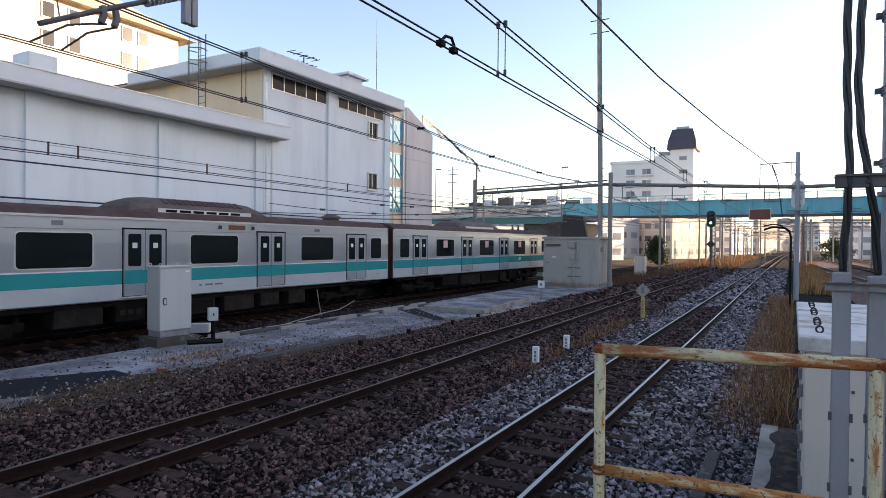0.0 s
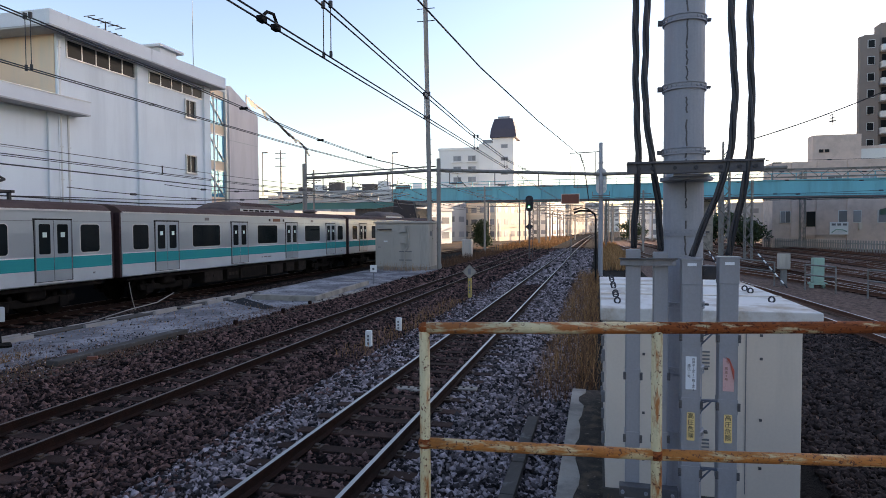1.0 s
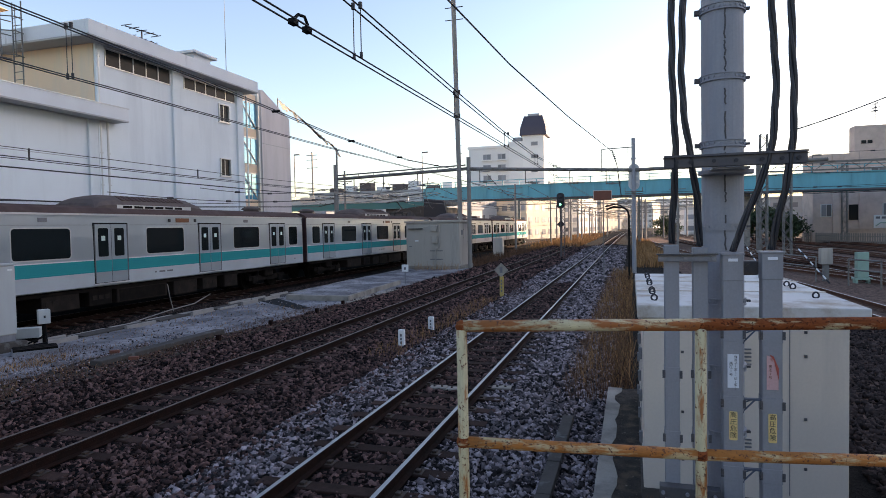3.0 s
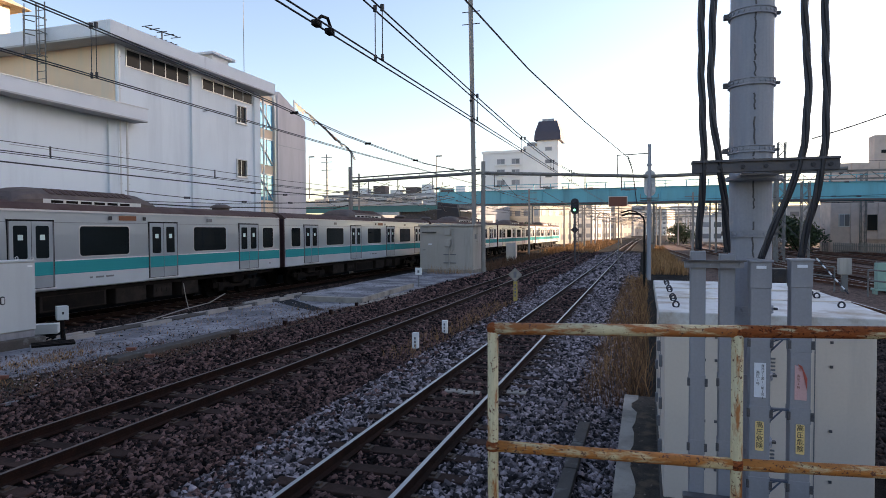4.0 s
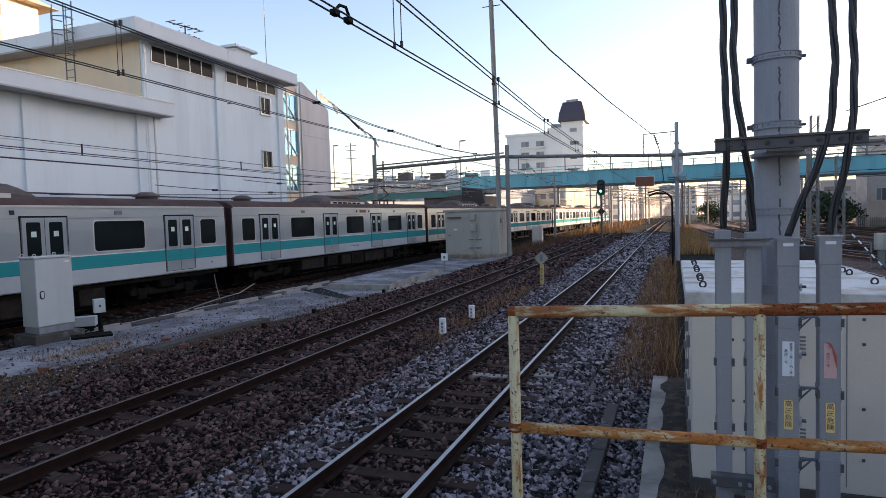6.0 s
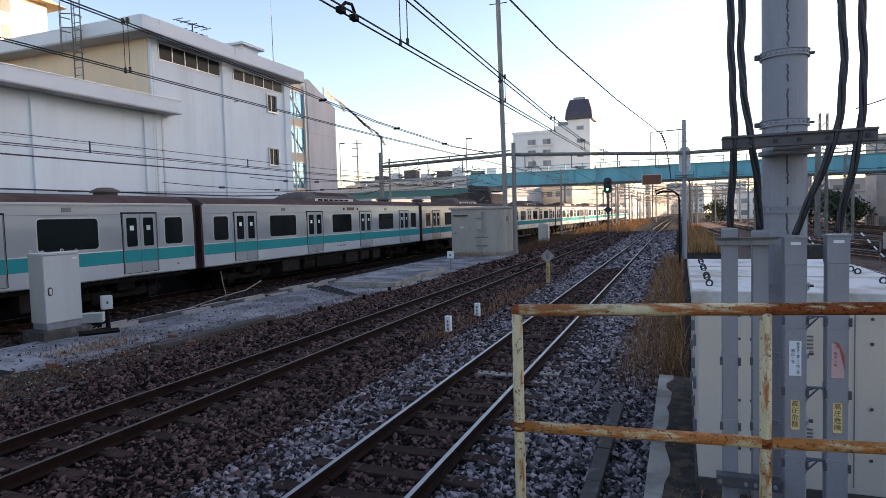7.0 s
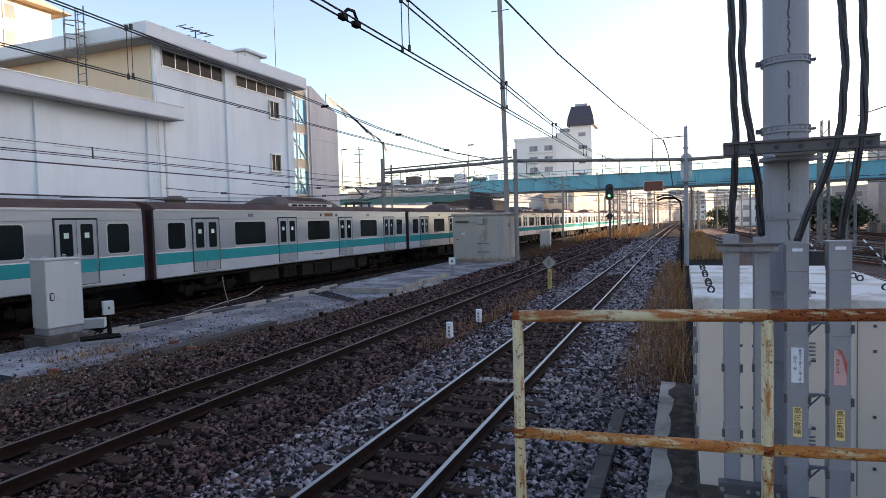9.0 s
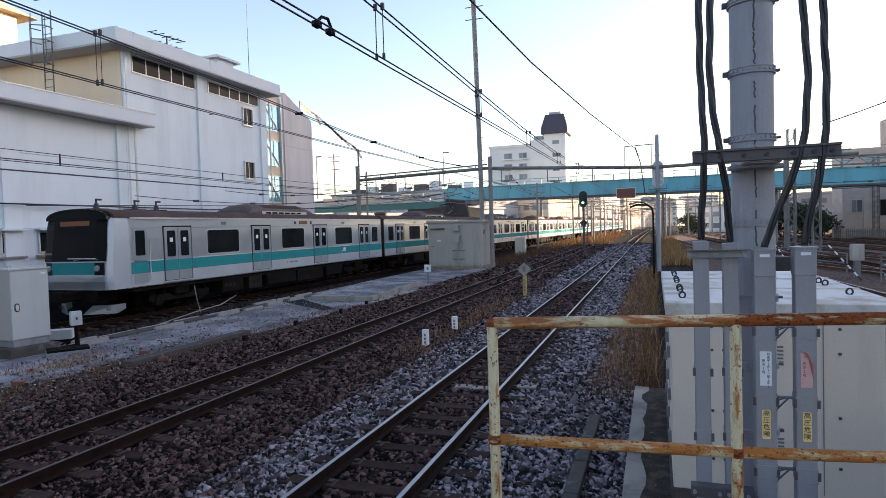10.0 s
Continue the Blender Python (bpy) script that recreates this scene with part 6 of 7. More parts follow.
for i, (p, d) in enumerate(BRACKETS):
    for j, (za, zb) in ((i + 2, (6.6, 6.6)), (i + 1, (5.4, 5.9)), (i + 3, (7.1, 6.2))):
        if j < len(BRACKETS):
            q, e = BRACKETS[j]
            a, b = p + Vector((0, 0, za - 0.4)), q + Vector((0, 0, zb - 0.4))
            w = thing("overhead_wire", "feeder wire between far masts, mostly coloured as sunlit", "wire")
            part("strand", tube(bmn(), [a.lerp(b, u) - Vector((0, 0, 1.6 * u * (1 - u))) for u in (0, 0.2, 0.4, 0.6, 0.8, 1.0)], 0.03, 5), M_sunwire if i % 3 else M_wire, w)
            c = rw.uniform(0.1, 0.3)
            part("insulator", cyl(bmn(), a.lerp(b, c) - Vector((0, 0, 1.6 * c * (1 - c))), a.lerp(b, c + 0.03) - Vector((0, 0, 1.6 * c * (1 - c) + 0.02)), 0.11, 8), M_insul, w)
for i in range(16):
    a = Vector((rw.uniform(-19.4, -11.5), 40, rw.uniform(4.9, 6.1)))
    b = Vector((rw.uniform(-44, -24.5), 78.1, rw.uniform(6.3, 7.3)))
    w = thing("overhead_wire", "slack feeder wire from the gantry to the approach span", "wire")
    part("strand", tube(bmn(), [a.lerp(b, u) - Vector((0, 0, 1.4 * u * (1 - u))) for u in (0, 0.2, 0.4, 0.6, 0.8, 1.0)], 0.022, 5), M_sunwire if i % 2 else M_wire, w)
lp = thing("wire_jumper", "looped black jumper on the contact wire", "jumper")
part("loop", tube(bmn(), [(-3.50, 6.75, 5.10), (-3.50, 6.9, 5.22), (-3.50, 7.05, 5.24), (-3.50, 7.12, 5.16), (-3.50, 7.1, 5.09)], 0.02, 8), M_rubber, lp)
for y in (6.78, 7.1):
    part("clip", box(bmn(), -3.54, y - 0.06, 5.06, -3.46, y + 0.06, 5.13, 0.01), M_rubber, lp)
# the old roof-line garland of tattered tape on the guy wire
M_tape = mat("thin_pale_tape", (0.80, 0.76, 0.68), 0.6, var=0.1, bump=0)
nt_ = M_tape.node_tree
tl, ms = nt_.nodes.new("ShaderNodeBsdfTranslucent"), nt_.nodes.new("ShaderNodeMixShader")
tl.inputs[0].default_value, ms.inputs[0].default_value = (0.85, 0.80, 0.70, 1), 0.6
nt_.links.new(nt_.nodes["Principled BSDF"].outputs[0], ms.inputs[1])
nt_.links.new(tl.outputs[0], ms.inputs[2])
nt_.links.new(ms.outputs[0], nt_.nodes["Material Output"].inputs[0])
tape = thing("bird_tape_line", "guy wire with tattered pale bird tape", "wire")
p0, p1 = Vector((-31.4, 52, 15.0)), Vector((-25.45, 52, 10.0))
part("strand", tube(bmn(), [p0, p1], 0.012, 5), M_steel, tape)
part("anchor_post", cyl(bmn(), (-25.45, 52, -0.42), (-25.45, 52, 10.1), 0.09, 8), M_gmast, tape)
part("roof_anchor", cyl(bmn(), (-31.4, 52, -0.42), (-31.4, 52, 15.1), 0.06, 8), M_gmast, tape)
for i in range(16):
    c = p0.lerp(p1, (i + 0.5) / 16)
    bm = bmn()
    dx, dz = rr.uniform(0.35, 0.8), rr.uniform(0.5, 1.0)
    prism(bm, [(c.x - 0.12, c.z), (c.x + 0.14, c.z), (c.x + dx + 0.14, c.z - dz), (c.x + dx - 0.06, c.z - dz)], c.y - 0.01, c.y + 0.01, "y")
    part("tape", bm, M_tape, tape)

# insulated cantilever that carries the wires over the second track
cl = thing("cantilever_arm", "dark steel cantilever arm with a ribbed insulator", "cantilever")
X = -7.2
part("tube_arm", tube(bmn(), [(X, 4.12, 5.12), (X, 4.88, 5.53), (X, 5.46, 5.83), (X, 6.4, 6.32), (X, 8.2, 7.25)], 0.032, 8), M_bar, cl)
bm = bmn()
a, b = Vector((X, 5.44, 5.82)), Vector((X, 5.98, 6.10))
for i in range(10):
    c = a.lerp(b, i / 9)
    cyl(bm, c, c + (b - a).normalized() * 0.03, 0.075, 14)
part("insulator", bm, M_insul, cl, "grey ribbed insulator")
part("steady_arm", tube(bmn(), [(X, 4.92, 5.36), (X - 0.1, 4.75, 5.33), (X - 0.3, 4.6, 5.3), (X - 0.78, 4.42, 5.12)], 0.014, 6), M_bar, cl)
part("steady_arm", tube(bmn(), [(X, 5.05, 5.36), (X - 0.1, 4.95, 5.32), (X - 0.3, 4.85, 5.28), (X - 0.78, 4.8, 5.12)], 0.014, 6), M_bar, cl)
part("hanger_rod", tube(bmn(), [(X, 4.35, 5.25), (X - 0.02, 4.33, 5.45), (X - 0.06, 4.3, 5.75)], 0.009, 6), M_bar, cl)
for y in (4.86, 5.03):
    bm = prism(bmn(), [(y - 0.05, 5.36), (y + 0.01, 5.34), (y + 0.05, 5.46), (y + 0.02, 5.58), (y - 0.03, 5.56), (y - 0.02, 5.46)], X - 0.03, X + 0.03, "x")
    part("clamp", bm, M_bar, cl)
for y in (6.06, 6.18):
    part("weight", box(bmn(), X - 0.05, y - 0.05, 5.72, X + 0.05, y + 0.05, 6.22, 0.01), M_duct, cl)

# ---------------------------------------------------------------- near right: fence, pole, ducts, cubicle
def railing():
    r = thing("platform_railing", "rusty cream-painted tubular railing at the platform end", "railing")
    P = [Vector((-0.42, 2.69, 0)), Vector((0.493, 2.87, 0)), Vector((1.41, 3.05, 0)), Vector((2.33, 3.23, 0))]
    z1, zm = (2.277, 2.28, 2.285, 2.29), (1.805, 1.768, 1.752, 1.742)
    for i, p in enumerate(P):
        bm = cyl(bmn(), (p.x, p.y, 1.1), (p.x, p.y, z1[i]), 0.0215, 14)
        part("post", bm, M_postpaint, r, "flaking cream post with rust", smooth=True)
    for i, (a, b) in enumerate(zip(P, P[1:])):
        bm = cyl(bmn(), (a.x, a.y, z1[i]), (b.x, b.y, z1[i + 1]), 0.024, 14)
        part("top_rail", bm, M_railpaint if i == 0 else M_railrust, r, smooth=True)
        bm = cyl(bmn(), (a.x, a.y, zm[i]), (b.x, b.y, zm[i + 1]), 0.0225, 14)
        part("mid_rail", bm, M_midrust, r, "orange-rusted mid rail", smooth=True)
    for i, p in enumerate(P):
        bm = bmesh.new()
        bmesh.ops.create_icosphere(bm, subdivisions=2, radius=0.026, matrix=Matrix.Translation((p.x, p.y, z1[i])))
        part("weld", bm, M_railrust, r, smooth=True)
        bm = bmesh.new()
        bmesh.ops.create_icosphere(bm, subdivisions=2, radius=0.030, matrix=Matrix.Translation((p.x, p.y, zm[i])))
        part("weld", bm, M_railrust, r, smooth=True)


railing()
bm = bmn()
prism(bm, [(-1.55, -40), (6.4, -40), (6.4, 3.6), (2.33, 3.3), (-0.46, 2.76), (-1.55, 2.5)], -0.4, 1.1, "z")
structure("platform", bm, M_conc, "grey concrete platform end", "platform")


def steel_pole():
    p = thing("steel_pole", "grey flanged steel pole with cable brackets", "pole", (0.905, 5.42, -0.4))
    for a, b in ((0, 3.15), (3.15, 4.06), (4.06, 5.2), (5.2, 9.5)):
        part("shaft", cyl(bmn(), (0, 0, a), (0, 0, b), 0.148, 32), M_pole, p, smooth=False)
    for z in (1.48, 1.98, 2.48, 3.04, 3.66, 4.15, 4.66, 5.2):
        bm = bmn()
        cyl(bm, (0, 0, z - 0.02), (0, 0, z + 0.02), 0.155, 32)
        cyl(bm, (0, 0, z - 0.026), (0, 0, z - 0.018), 0.163, 32)
        cyl(bm, (0, 0, z + 0.018), (0, 0, z + 0.026), 0.163, 32)
        for i in range(24):
            a = i * math.tau / 24
            cyl(bm, (0.153 * math.cos(a), 0.153 * math.sin(a), z), (0.162 * math.cos(a), 0.162 * math.sin(a), z), 0.011, 6)
        f = part("band", bm, M_pole, p, "bolted steel band")
        part("lug", box(bmn(), -0.195, -0.03, z - 0.016, -0.15, 0.02, z + 0.016), M_bar, f)
        part("lug", box(bmn(), 0.15, -0.02, z - 0.008, 0.19, 0.02, z + 0.008), M_bar, f)
    rp = random.Random(9)
    z = 0.6
    while z < 5.5:
        n = rp.uniform(0.05, 0.35)
        part("weld_seam", tube(bmn(), [(rp.uniform(-0.006, 0.006), -0.149, z + n * i / 6) for i in range(7)], 0.006, 5), M_bar, p)
        z += n + rp.uniform(0.0, 0.12)
    bm = bmn()
    box(bm, -0.44, -0.50, 3.46, 0.455, -0.44, 3.535, 0.004)
    box(bm, -0.44, -0.52, 3.53, 0.455, -0.36, 3.545)
    bar = part("cross_bar", bm, M_bar, p, "dark steel channel crossbar")
    bm = bmn()
    for x in (-0.36, -0.27, -0.12, 0.02, 0.18, 0.30, 0.40):
        cyl(bm, (x, -0.515, 3.495), (x, -0.50, 3.495), 0.014, 8)
    part("bolts", bm, M_ink, bar)["kind"] = "stuff"
    bm = bmn()
    cyl(bm, (0, -0.16, 3.425), (0, -0.16, 3.45), 0.19, 24)
    box(bm, -0.12, -0.44, 3.445, 0.12, -0.2, 3.458)
    part("seat_ring", bm, M_pole, bar)
    return p


steel_pole()


def text_on(parent, body, x, y, z, size, line=1.0, material=None, name="writing"):
    cu = bpy.data.curves.new(name, "FONT")
    cu.body, cu.size, cu.align_x, cu.align_y = body, size, "CENTER", "CENTER"
    cu.space_line = line
    cu.extrude = 0.0008
    cu.materials.append(material or M_ink)
    o = new(name, cu)
    o.parent = parent
    o.location, o.rotation_euler = (x, y, z), (math.pi / 2, 0, 0)
    return o


def cable_duct(x0, x1, y0, y1, ztop, label, yellow=False, sheet=None):
    d = thing("cable_duct", label, "cable duct", ((x0 + x1) / 2, (y0 + y1) / 2, 0), group="cable ducts at the pole")
    hx, hy = (x1 - x0) / 2, (y1 - y0) / 2
    part("duct", box(bmn(), -hx, -hy, -0.38, hx, hy, ztop, 0.006), M_duct, d)
    if yellow:
        part("cap", box(bmn(), -hx - 0.004, -hy - 0.004, ztop - 0.19, hx + 0.004, hy + 0.004, ztop, 0.006), M_duct, d)
        part("cap_lip", box(bmn(), -hx - 0.012, -hy - 0.012, ztop - 0.012, hx + 0.012, hy + 0.012, ztop + 0.002, 0.002), M_duct, d)
        part("name_tag", box(bmn(), -0.03, -hy - 0.013, ztop - 0.055, 0.03, -hy - 0.008, ztop - 0.035), M_label, d)
    for z in (1.90, 1.42, 0.93) if yellow else (1.6, 1.14):
        if z < ztop:
            b = part("joint_collar", box(bmn(), -hx - 0.003, -hy - 0.003, z - 0.05, hx + 0.003, hy + 0.003, z + 0.05, 0.002), M_duct, d)
            bm = bmn()
            for s in (-1, 1):
                box(bm, s * (hx + 0.007) - 0.010, -hy - 0.006, z - 0.028, s * (hx + 0.007) + 0.010, -hy + 0.002, z + 0.028)
                for zz in (z - 0.016, z + 0.016):
                    cyl(bm, (s * (hx + 0.007), -hy - 0.014, zz), (s * (hx + 0.007), -hy - 0.006, zz), 0.0085, 8)
            part("bolts", bm, M_bar, b)["kind"] = "stuff"
    if yellow:
        y = part("warning_label", prism(bmn(), rounded(-0.026, 0.026, 1.165, 1.365, 0.008, 3), -hy - 0.006, -hy - 0.001, "y"), M_yellow, d, "yellow warning label")
        for i, ch in enumerate("高圧危険"):
            text_on(y, ch, 0, -hy - 0.0075, 1.34 - i * 0.047, 0.044)
        if sheet == "white":
            s = part("line_label", box(bmn(), -0.036, -hy - 0.004, 1.53, 0.036, -hy - 0.001, 1.765), M_label, d, "white line label")
            for i, ch in enumerate("我孫子(変)~柏(変)"):
                text_on(s, ch, 0.016, -hy - 0.005, 1.745 - i * 0.0215, 0.021)
            for i, ch in enumerate("高圧1号"):
                text_on(s, ch, -0.014, -hy - 0.005, 1.70 - i * 0.026, 0.024)
        elif sheet == "pink":
            bm = prism(bmn(), [(-0.036, 1.53), (0.036, 1.53), (0.036, 1.66), (0.012, 1.745), (-0.036, 1.765)], -hy - 0.004, -hy - 0.001, "y")
            s = part("line_label", bm, M_pink, d, "faded pink peeling line label")
            for i, ch in enumerate("高圧2号"):
                text_on(s, ch, -0.014, -hy - 0.005, 1.69 - i * 0.026, 0.022, material=M_redback)
            bm = prism(bmn(), [(0.036, 1.60), (0.036, 1.68), (0.005, 1.76), (-0.02, 1.772), (0.008, 1.73)], -hy - 0.012, -hy - 0.005, "y")
            part("peeled_corner", bm, mat("red_peel", (0.48, 0.09, 0.06), 0.6), s)
    return d


cable_duct(0.462, 0.562, 4.95, 5.05, 2.52, "grey steel cable duct fixed to the pole")
cable_duct(0.655, 0.755, 4.99, 5.09, 2.50, "grey steel cable duct fixed to the pole")
cable_duct(0.842, 0.968, 4.93, 5.05, 2.46, "grey cable duct with white line label", True, "white")
cable_duct(1.088, 1.212, 4.93, 5.05, 2.47, "grey cable duct with pink peeling label", True, "pink")

b = thing("duct_bracket", "dark steel channel bracket across the ducts", "bracket", (0, 0, 0))
part("channel", box(bmn(), 0.42, 4.925, 2.405, 0.80, 4.948, 2.452, 0.003), M_duct, b)
part("flange", box(bmn(), 0.41, 4.89, 2.452, 0.81, 4.95, 2.460), M_bar, b)
part("channel", box(bmn(), 0.42, 4.86, 0.74, 0.82, 4.945, 0.82, 0.004), M_bar, b)
bm = bmn()
for x in (0.44, 0.60, 0.66, 0.78):
    cyl(bm, (x, 4.905, 2.428), (x, 4.925, 2.428), 0.013, 8)
    cyl(bm, (x, 4.84, 0.78), (x, 4.86, 0.78), 0.013, 8)
part("bolts", bm, M_duct, b)["kind"] = "stuff"
for z in (1.93, 1.45, 0.96):
    bm = box(bmn(), 0.970, 4.945, z - 0.006, 1.086, 4.975, z + 0.006)
    tube(bm, [(0.972, 4.955, z - 0.085), (1.045, 4.955, z - 0.004)], 0.006, 6)
    tube(bm, [(0.972, 4.965, z - 0.03), (1.03, 4.965, z - 0.004)], 0.005, 6)
    box(bm, 0.968, 4.945, z - 0.095, 0.976, 4.975, z + 0.02)
    part("tie", bm, M_tie, b)
bm = bmn()
box(bm, 0.968, 5.06, 2.30, 1.088, 5.16, 2.40, 0.01)
cyl(bm, (1.03, 5.05, 2.35), (1.03, 5.08, 2.35), 0.03, 10)
part("clamp", bm, M_bar, b)

for pts, n in ((((0.515, 4.95, 4.6), (0.520, 4.95, 4.04), (0.522, 4.95, 3.67), (0.535, 4.93, 3.35), (0.543, 4.93, 3.10), (0.525, 4.97, 2.8), (0.512, 5.0, 2.5)), 3),
               (((0.605, 4.95, 4.6), (0.590, 4.95, 4.04), (0.580, 4.95, 3.67), (0.605, 4.93, 3.35), (0.645, 4.93, 3.10), (0.690, 5.0, 2.8), (0.705, 5.04, 2.48)), 3),
               (((1.14, 4.95, 4.6), (1.155, 4.95, 3.95), (1.180, 4.95, 3.67), (1.165, 4.93, 3.35), (1.140, 4.93, 3.12), (1.03, 4.95, 2.80), (0.945, 4.97, 2.6), (0.905, 4.98, 2.44)), 3),
               (((1.265, 4.95, 4.6), (1.270, 4.95, 3.95), (1.283, 4.95, 3.60), (1.28, 4.93, 3.35), (1.265, 4.93, 3.12), (1.215, 4.95, 2.80), (1.165, 4.98, 2.6), (1.15, 4.98, 2.45)), 3)):
    c = thing("twisted_cable", "thick twisted black feeder cable", "cable", group="feeder cables at the pole")
    ys = np.array(pts)
    cum = np.concatenate([[0], np.cumsum(np.linalg.norm(np.diff(ys, axis=0), axis=1))])
    ss = np.linspace(0, cum[-1], 60)
    base = np.stack([np.interp(ss, cum, ys[:, i]) for i in range(3)], 1)
    ker = np.ones(7) / 7
    sm = np.stack([np.convolve(np.pad(base[:, i], 3, mode="edge"), ker, "valid") for i in range(3)], 1)
    for k in range(n):
        ph = k * math.tau / n
        line = [(p[0] + 0.013 * math.cos(s * 6.0 + ph), p[1] + 0.013 * math.sin(s * 6.0 + ph), p[2]) for p, s in zip(sm, ss)]
        part("strand", tube(bmn(), line, 0.0128, 8), M_cable, c, smooth=True)


def cubicle():
    q = thing("power_cubicle", "large grey-white power cubicle with a stained white roof", "cubicle", (0, 0, 0.04))
    x0, x1, y0, y1, h = 0.34, 2.10, 6.6, 10.4, 1.72
    part("body", box(bmn(), x0, y0, 0.04, x1, y1, h, 0.01), M_boxw, q)
    part("plinth", box(bmn(), x0 - 0.02, y0 - 0.02, -0.08, x1 + 0.02, y1 + 0.02, 0.04), M_conc_d, q)
    roof = part("roof", box(bmn(), x0 - 0.05, y0 - 0.04, h, x1 + 0.16, y1 + 0.1, h + 0.13, 0.012), M_boxtop, q, "stained white roof")
    bm = bmn()
    for y in (7.9, 9.15):
        box(bm, x0 - 0.04, y - 0.02, h + 0.13, x1 + 0.15, y + 0.02, h + 0.142)
    part("roof_seam", bm, M_boxw, roof)["kind"] = "stuff"
    for x, places in ((x0 + 0.12, (6.95, 7.55, 7.75, 8.6, 8.85, 9.6, 9.9)), (x1 - 0.08, (7.35, 8.28, 8.58))):
        for y in places:
            bm = bmesh.new()
            line = [(x + 0.028 * math.cos(a), y + 0.006 * math.sin(a * 2), h + 0.16 + 0.03 * math.sin(a)) for a in np.linspace(0, math.tau, 17)]
            tube(bm, line, 0.0095, 6)
            part("lifting_eye", bm, M_ink, roof, "black lifting eye")
    for x in (0.62, 1.62):
        part("door_seam", box(bmn(), x - 0.004, y0 - 0.004, 0.1, x + 0.004, y0 + 0.01, h - 0.06), M_mark, q)
    bm = bmn()
    for z in (0.36, 0.82, 1.40, 1.62):
        for x in (0.70, 0.80, 1.75):
            box(bm, x - 0.012, y0 - 0.012, z - 0.012, x + 0.012, y0, z + 0.012)
    part("bolts", bm, M_bar, q)["kind"] = "stuff"
    for z in (1.30, 0.45):
        for i in range(5):
            part("louvre", box(bmn(), 1.18, y0 - 0.012, z + i * 0.035, 1.30, y0, z + 0.015 + i * 0.035), M_mark, q)
    for y in (7.2, 8.1, 9.2):
        for z in (0.35, 0.8, 1.25):
            bm = box(bmn(), x0 - 0.035, y - 0.03, z - 0.06, x0, y + 0.03, z + 0.06, 0.006)
            part("hinge", bm, M_mark, q)
    for y in (7.85, 9.15):
        part("door_seam", box(bmn(), x0 - 0.004, y - 0.006, 0.1, x0 + 0.01, y + 0.006, h - 0.05), M_mark, q)
    return q


cubicle()
bm = bmn()
prism(bm, [(-0.12, 2.9), (2.2, 2.9), (2.2, 10.85), (-0.12, 10.85)], -0.42, -0.04, "z")
structure("cubicle_base", bm, M_litter, "dark stained concrete base under the cubicle", "base")
bm = bmn()
rs = random.Random(2)
prism(bm, [(-0.145, 2.9)] + [(-0.145, 10.87)] + [(0.02 + rs.uniform(-0.05, 0.06), 10.87 - i * 0.25) for i in range(33)], -0.41, -0.034, "z")
structure("base_edge", bm, M_conc, "pale worn concrete edge of the base", "base")

# cable trough in the ballast
t = thing("cable_trough", "dark grey concrete cable trough with lids", "cable trough")
for i in range(7):
    y = 3.0 + i * 0.95
    part("lid", box(bmn(), -0.76, y, -0.38, -0.60, y + 0.93, -0.17 + 0.004 * (i % 2), 0.01), M_conc_d, t)


# ---------------------------------------------------------------- asphalt strip and its gear
bm = bmn()
rs = random.Random(4)
edge = [(-14.0 + rs.uniform(-0.12, 0.12), y) for y in np.arange(-14, 29, 1.4)]
near = [(-9.4 - 0.008 * y + rs.uniform(-0.13, 0.13), y) for y in np.arange(28.5, -14, -1.4)]
prism(bm, [(x, float(y)) for x, y in edge + near], -0.42, -0.02, "z")
structure("asphalt_strip", bm, M_asphalt, "worn grey asphalt service strip between the tracks", "pavement")


bm = bmn()
prism(bm, [(-14.15, 28.3), (-10.2, 28.3), (-9.9, 39.6), (-14.3, 39.6)], -0.42, -0.024, "z")
structure("hut_apron", bm, M_asphalt, "worn grey asphalt apron before the hut", "pavement")


def patch(name, pts, material, label, z=-0.014, h=0.01):
    bm = bmn()
    prism(bm, pts, z - h, z, "z")
    return structure(name, bm, material, label, "pavement")


patch("asphalt_patch_a", [(-13.6, 5.0), (-12.0, 8.1), (-11.2, 8.0), (-10.8, 6.7), (-12.4, 4.0)], M_asph_dark, "dark rectangular asphalt repair")
patch("asphalt_patch_b", [(-13.8, 21.2), (-10.6, 18.9), (-10.4, 19.4), (-13.4, 22.0)], M_asph_dark, "dark wet asphalt repair")
patch("dirt_patch_a", [(-11.6, -2), (-9.9, 1), (-9.5, 4), (-9.4, 11), (-10.3, 12.5), (-11.0, 10.8), (-10.7, 9.3), (-11.3, 7.8), (-10.6, 5.6), (-11.0, 3.0)], M_litter, "bare earth worn through the asphalt", -0.012)
patch("dirt_patch_b", [(-10.5, 12.0), (-9.3, 11), (-9.3, 19), (-9.7, 18.5), (-9.8, 15.5)], M_litter, "bare earth along the strip's edge", -0.0115)
bm = bmn()
box(bm, -10.35, 10.2, -0.4, -10.05, 14.2, 0.10, 0.02)
structure("low_kerb_a", bm, M_conc_d, "low broken concrete kerb", "kerb")
bm = bmn()
prism(bm, [(-12.6, 21.5), (-9.87, 21.3), (-10.4, 28.2), (-13.2, 28.4)], -0.4, 0.17, "z")
structure("raised_slab", bm, M_conc, "raised pale concrete slab at the strip's end", "slab")
bm = bmn()
prism(bm, [(-12.5, 21.75), (-10.05, 21.6), (-10.5, 28.0), (-13.1, 28.2)], 0.15, 0.176, "z")
structure("slab_topping", bm, M_asphalt, "grey worn asphalt topping", "slab")
bm = bmn()
prism(bm, [(-9.82, 20.2), (-9.6, 20.2), (-9.5, 25.6), (-9.8, 25.6)], -0.4, 0.02, "z")
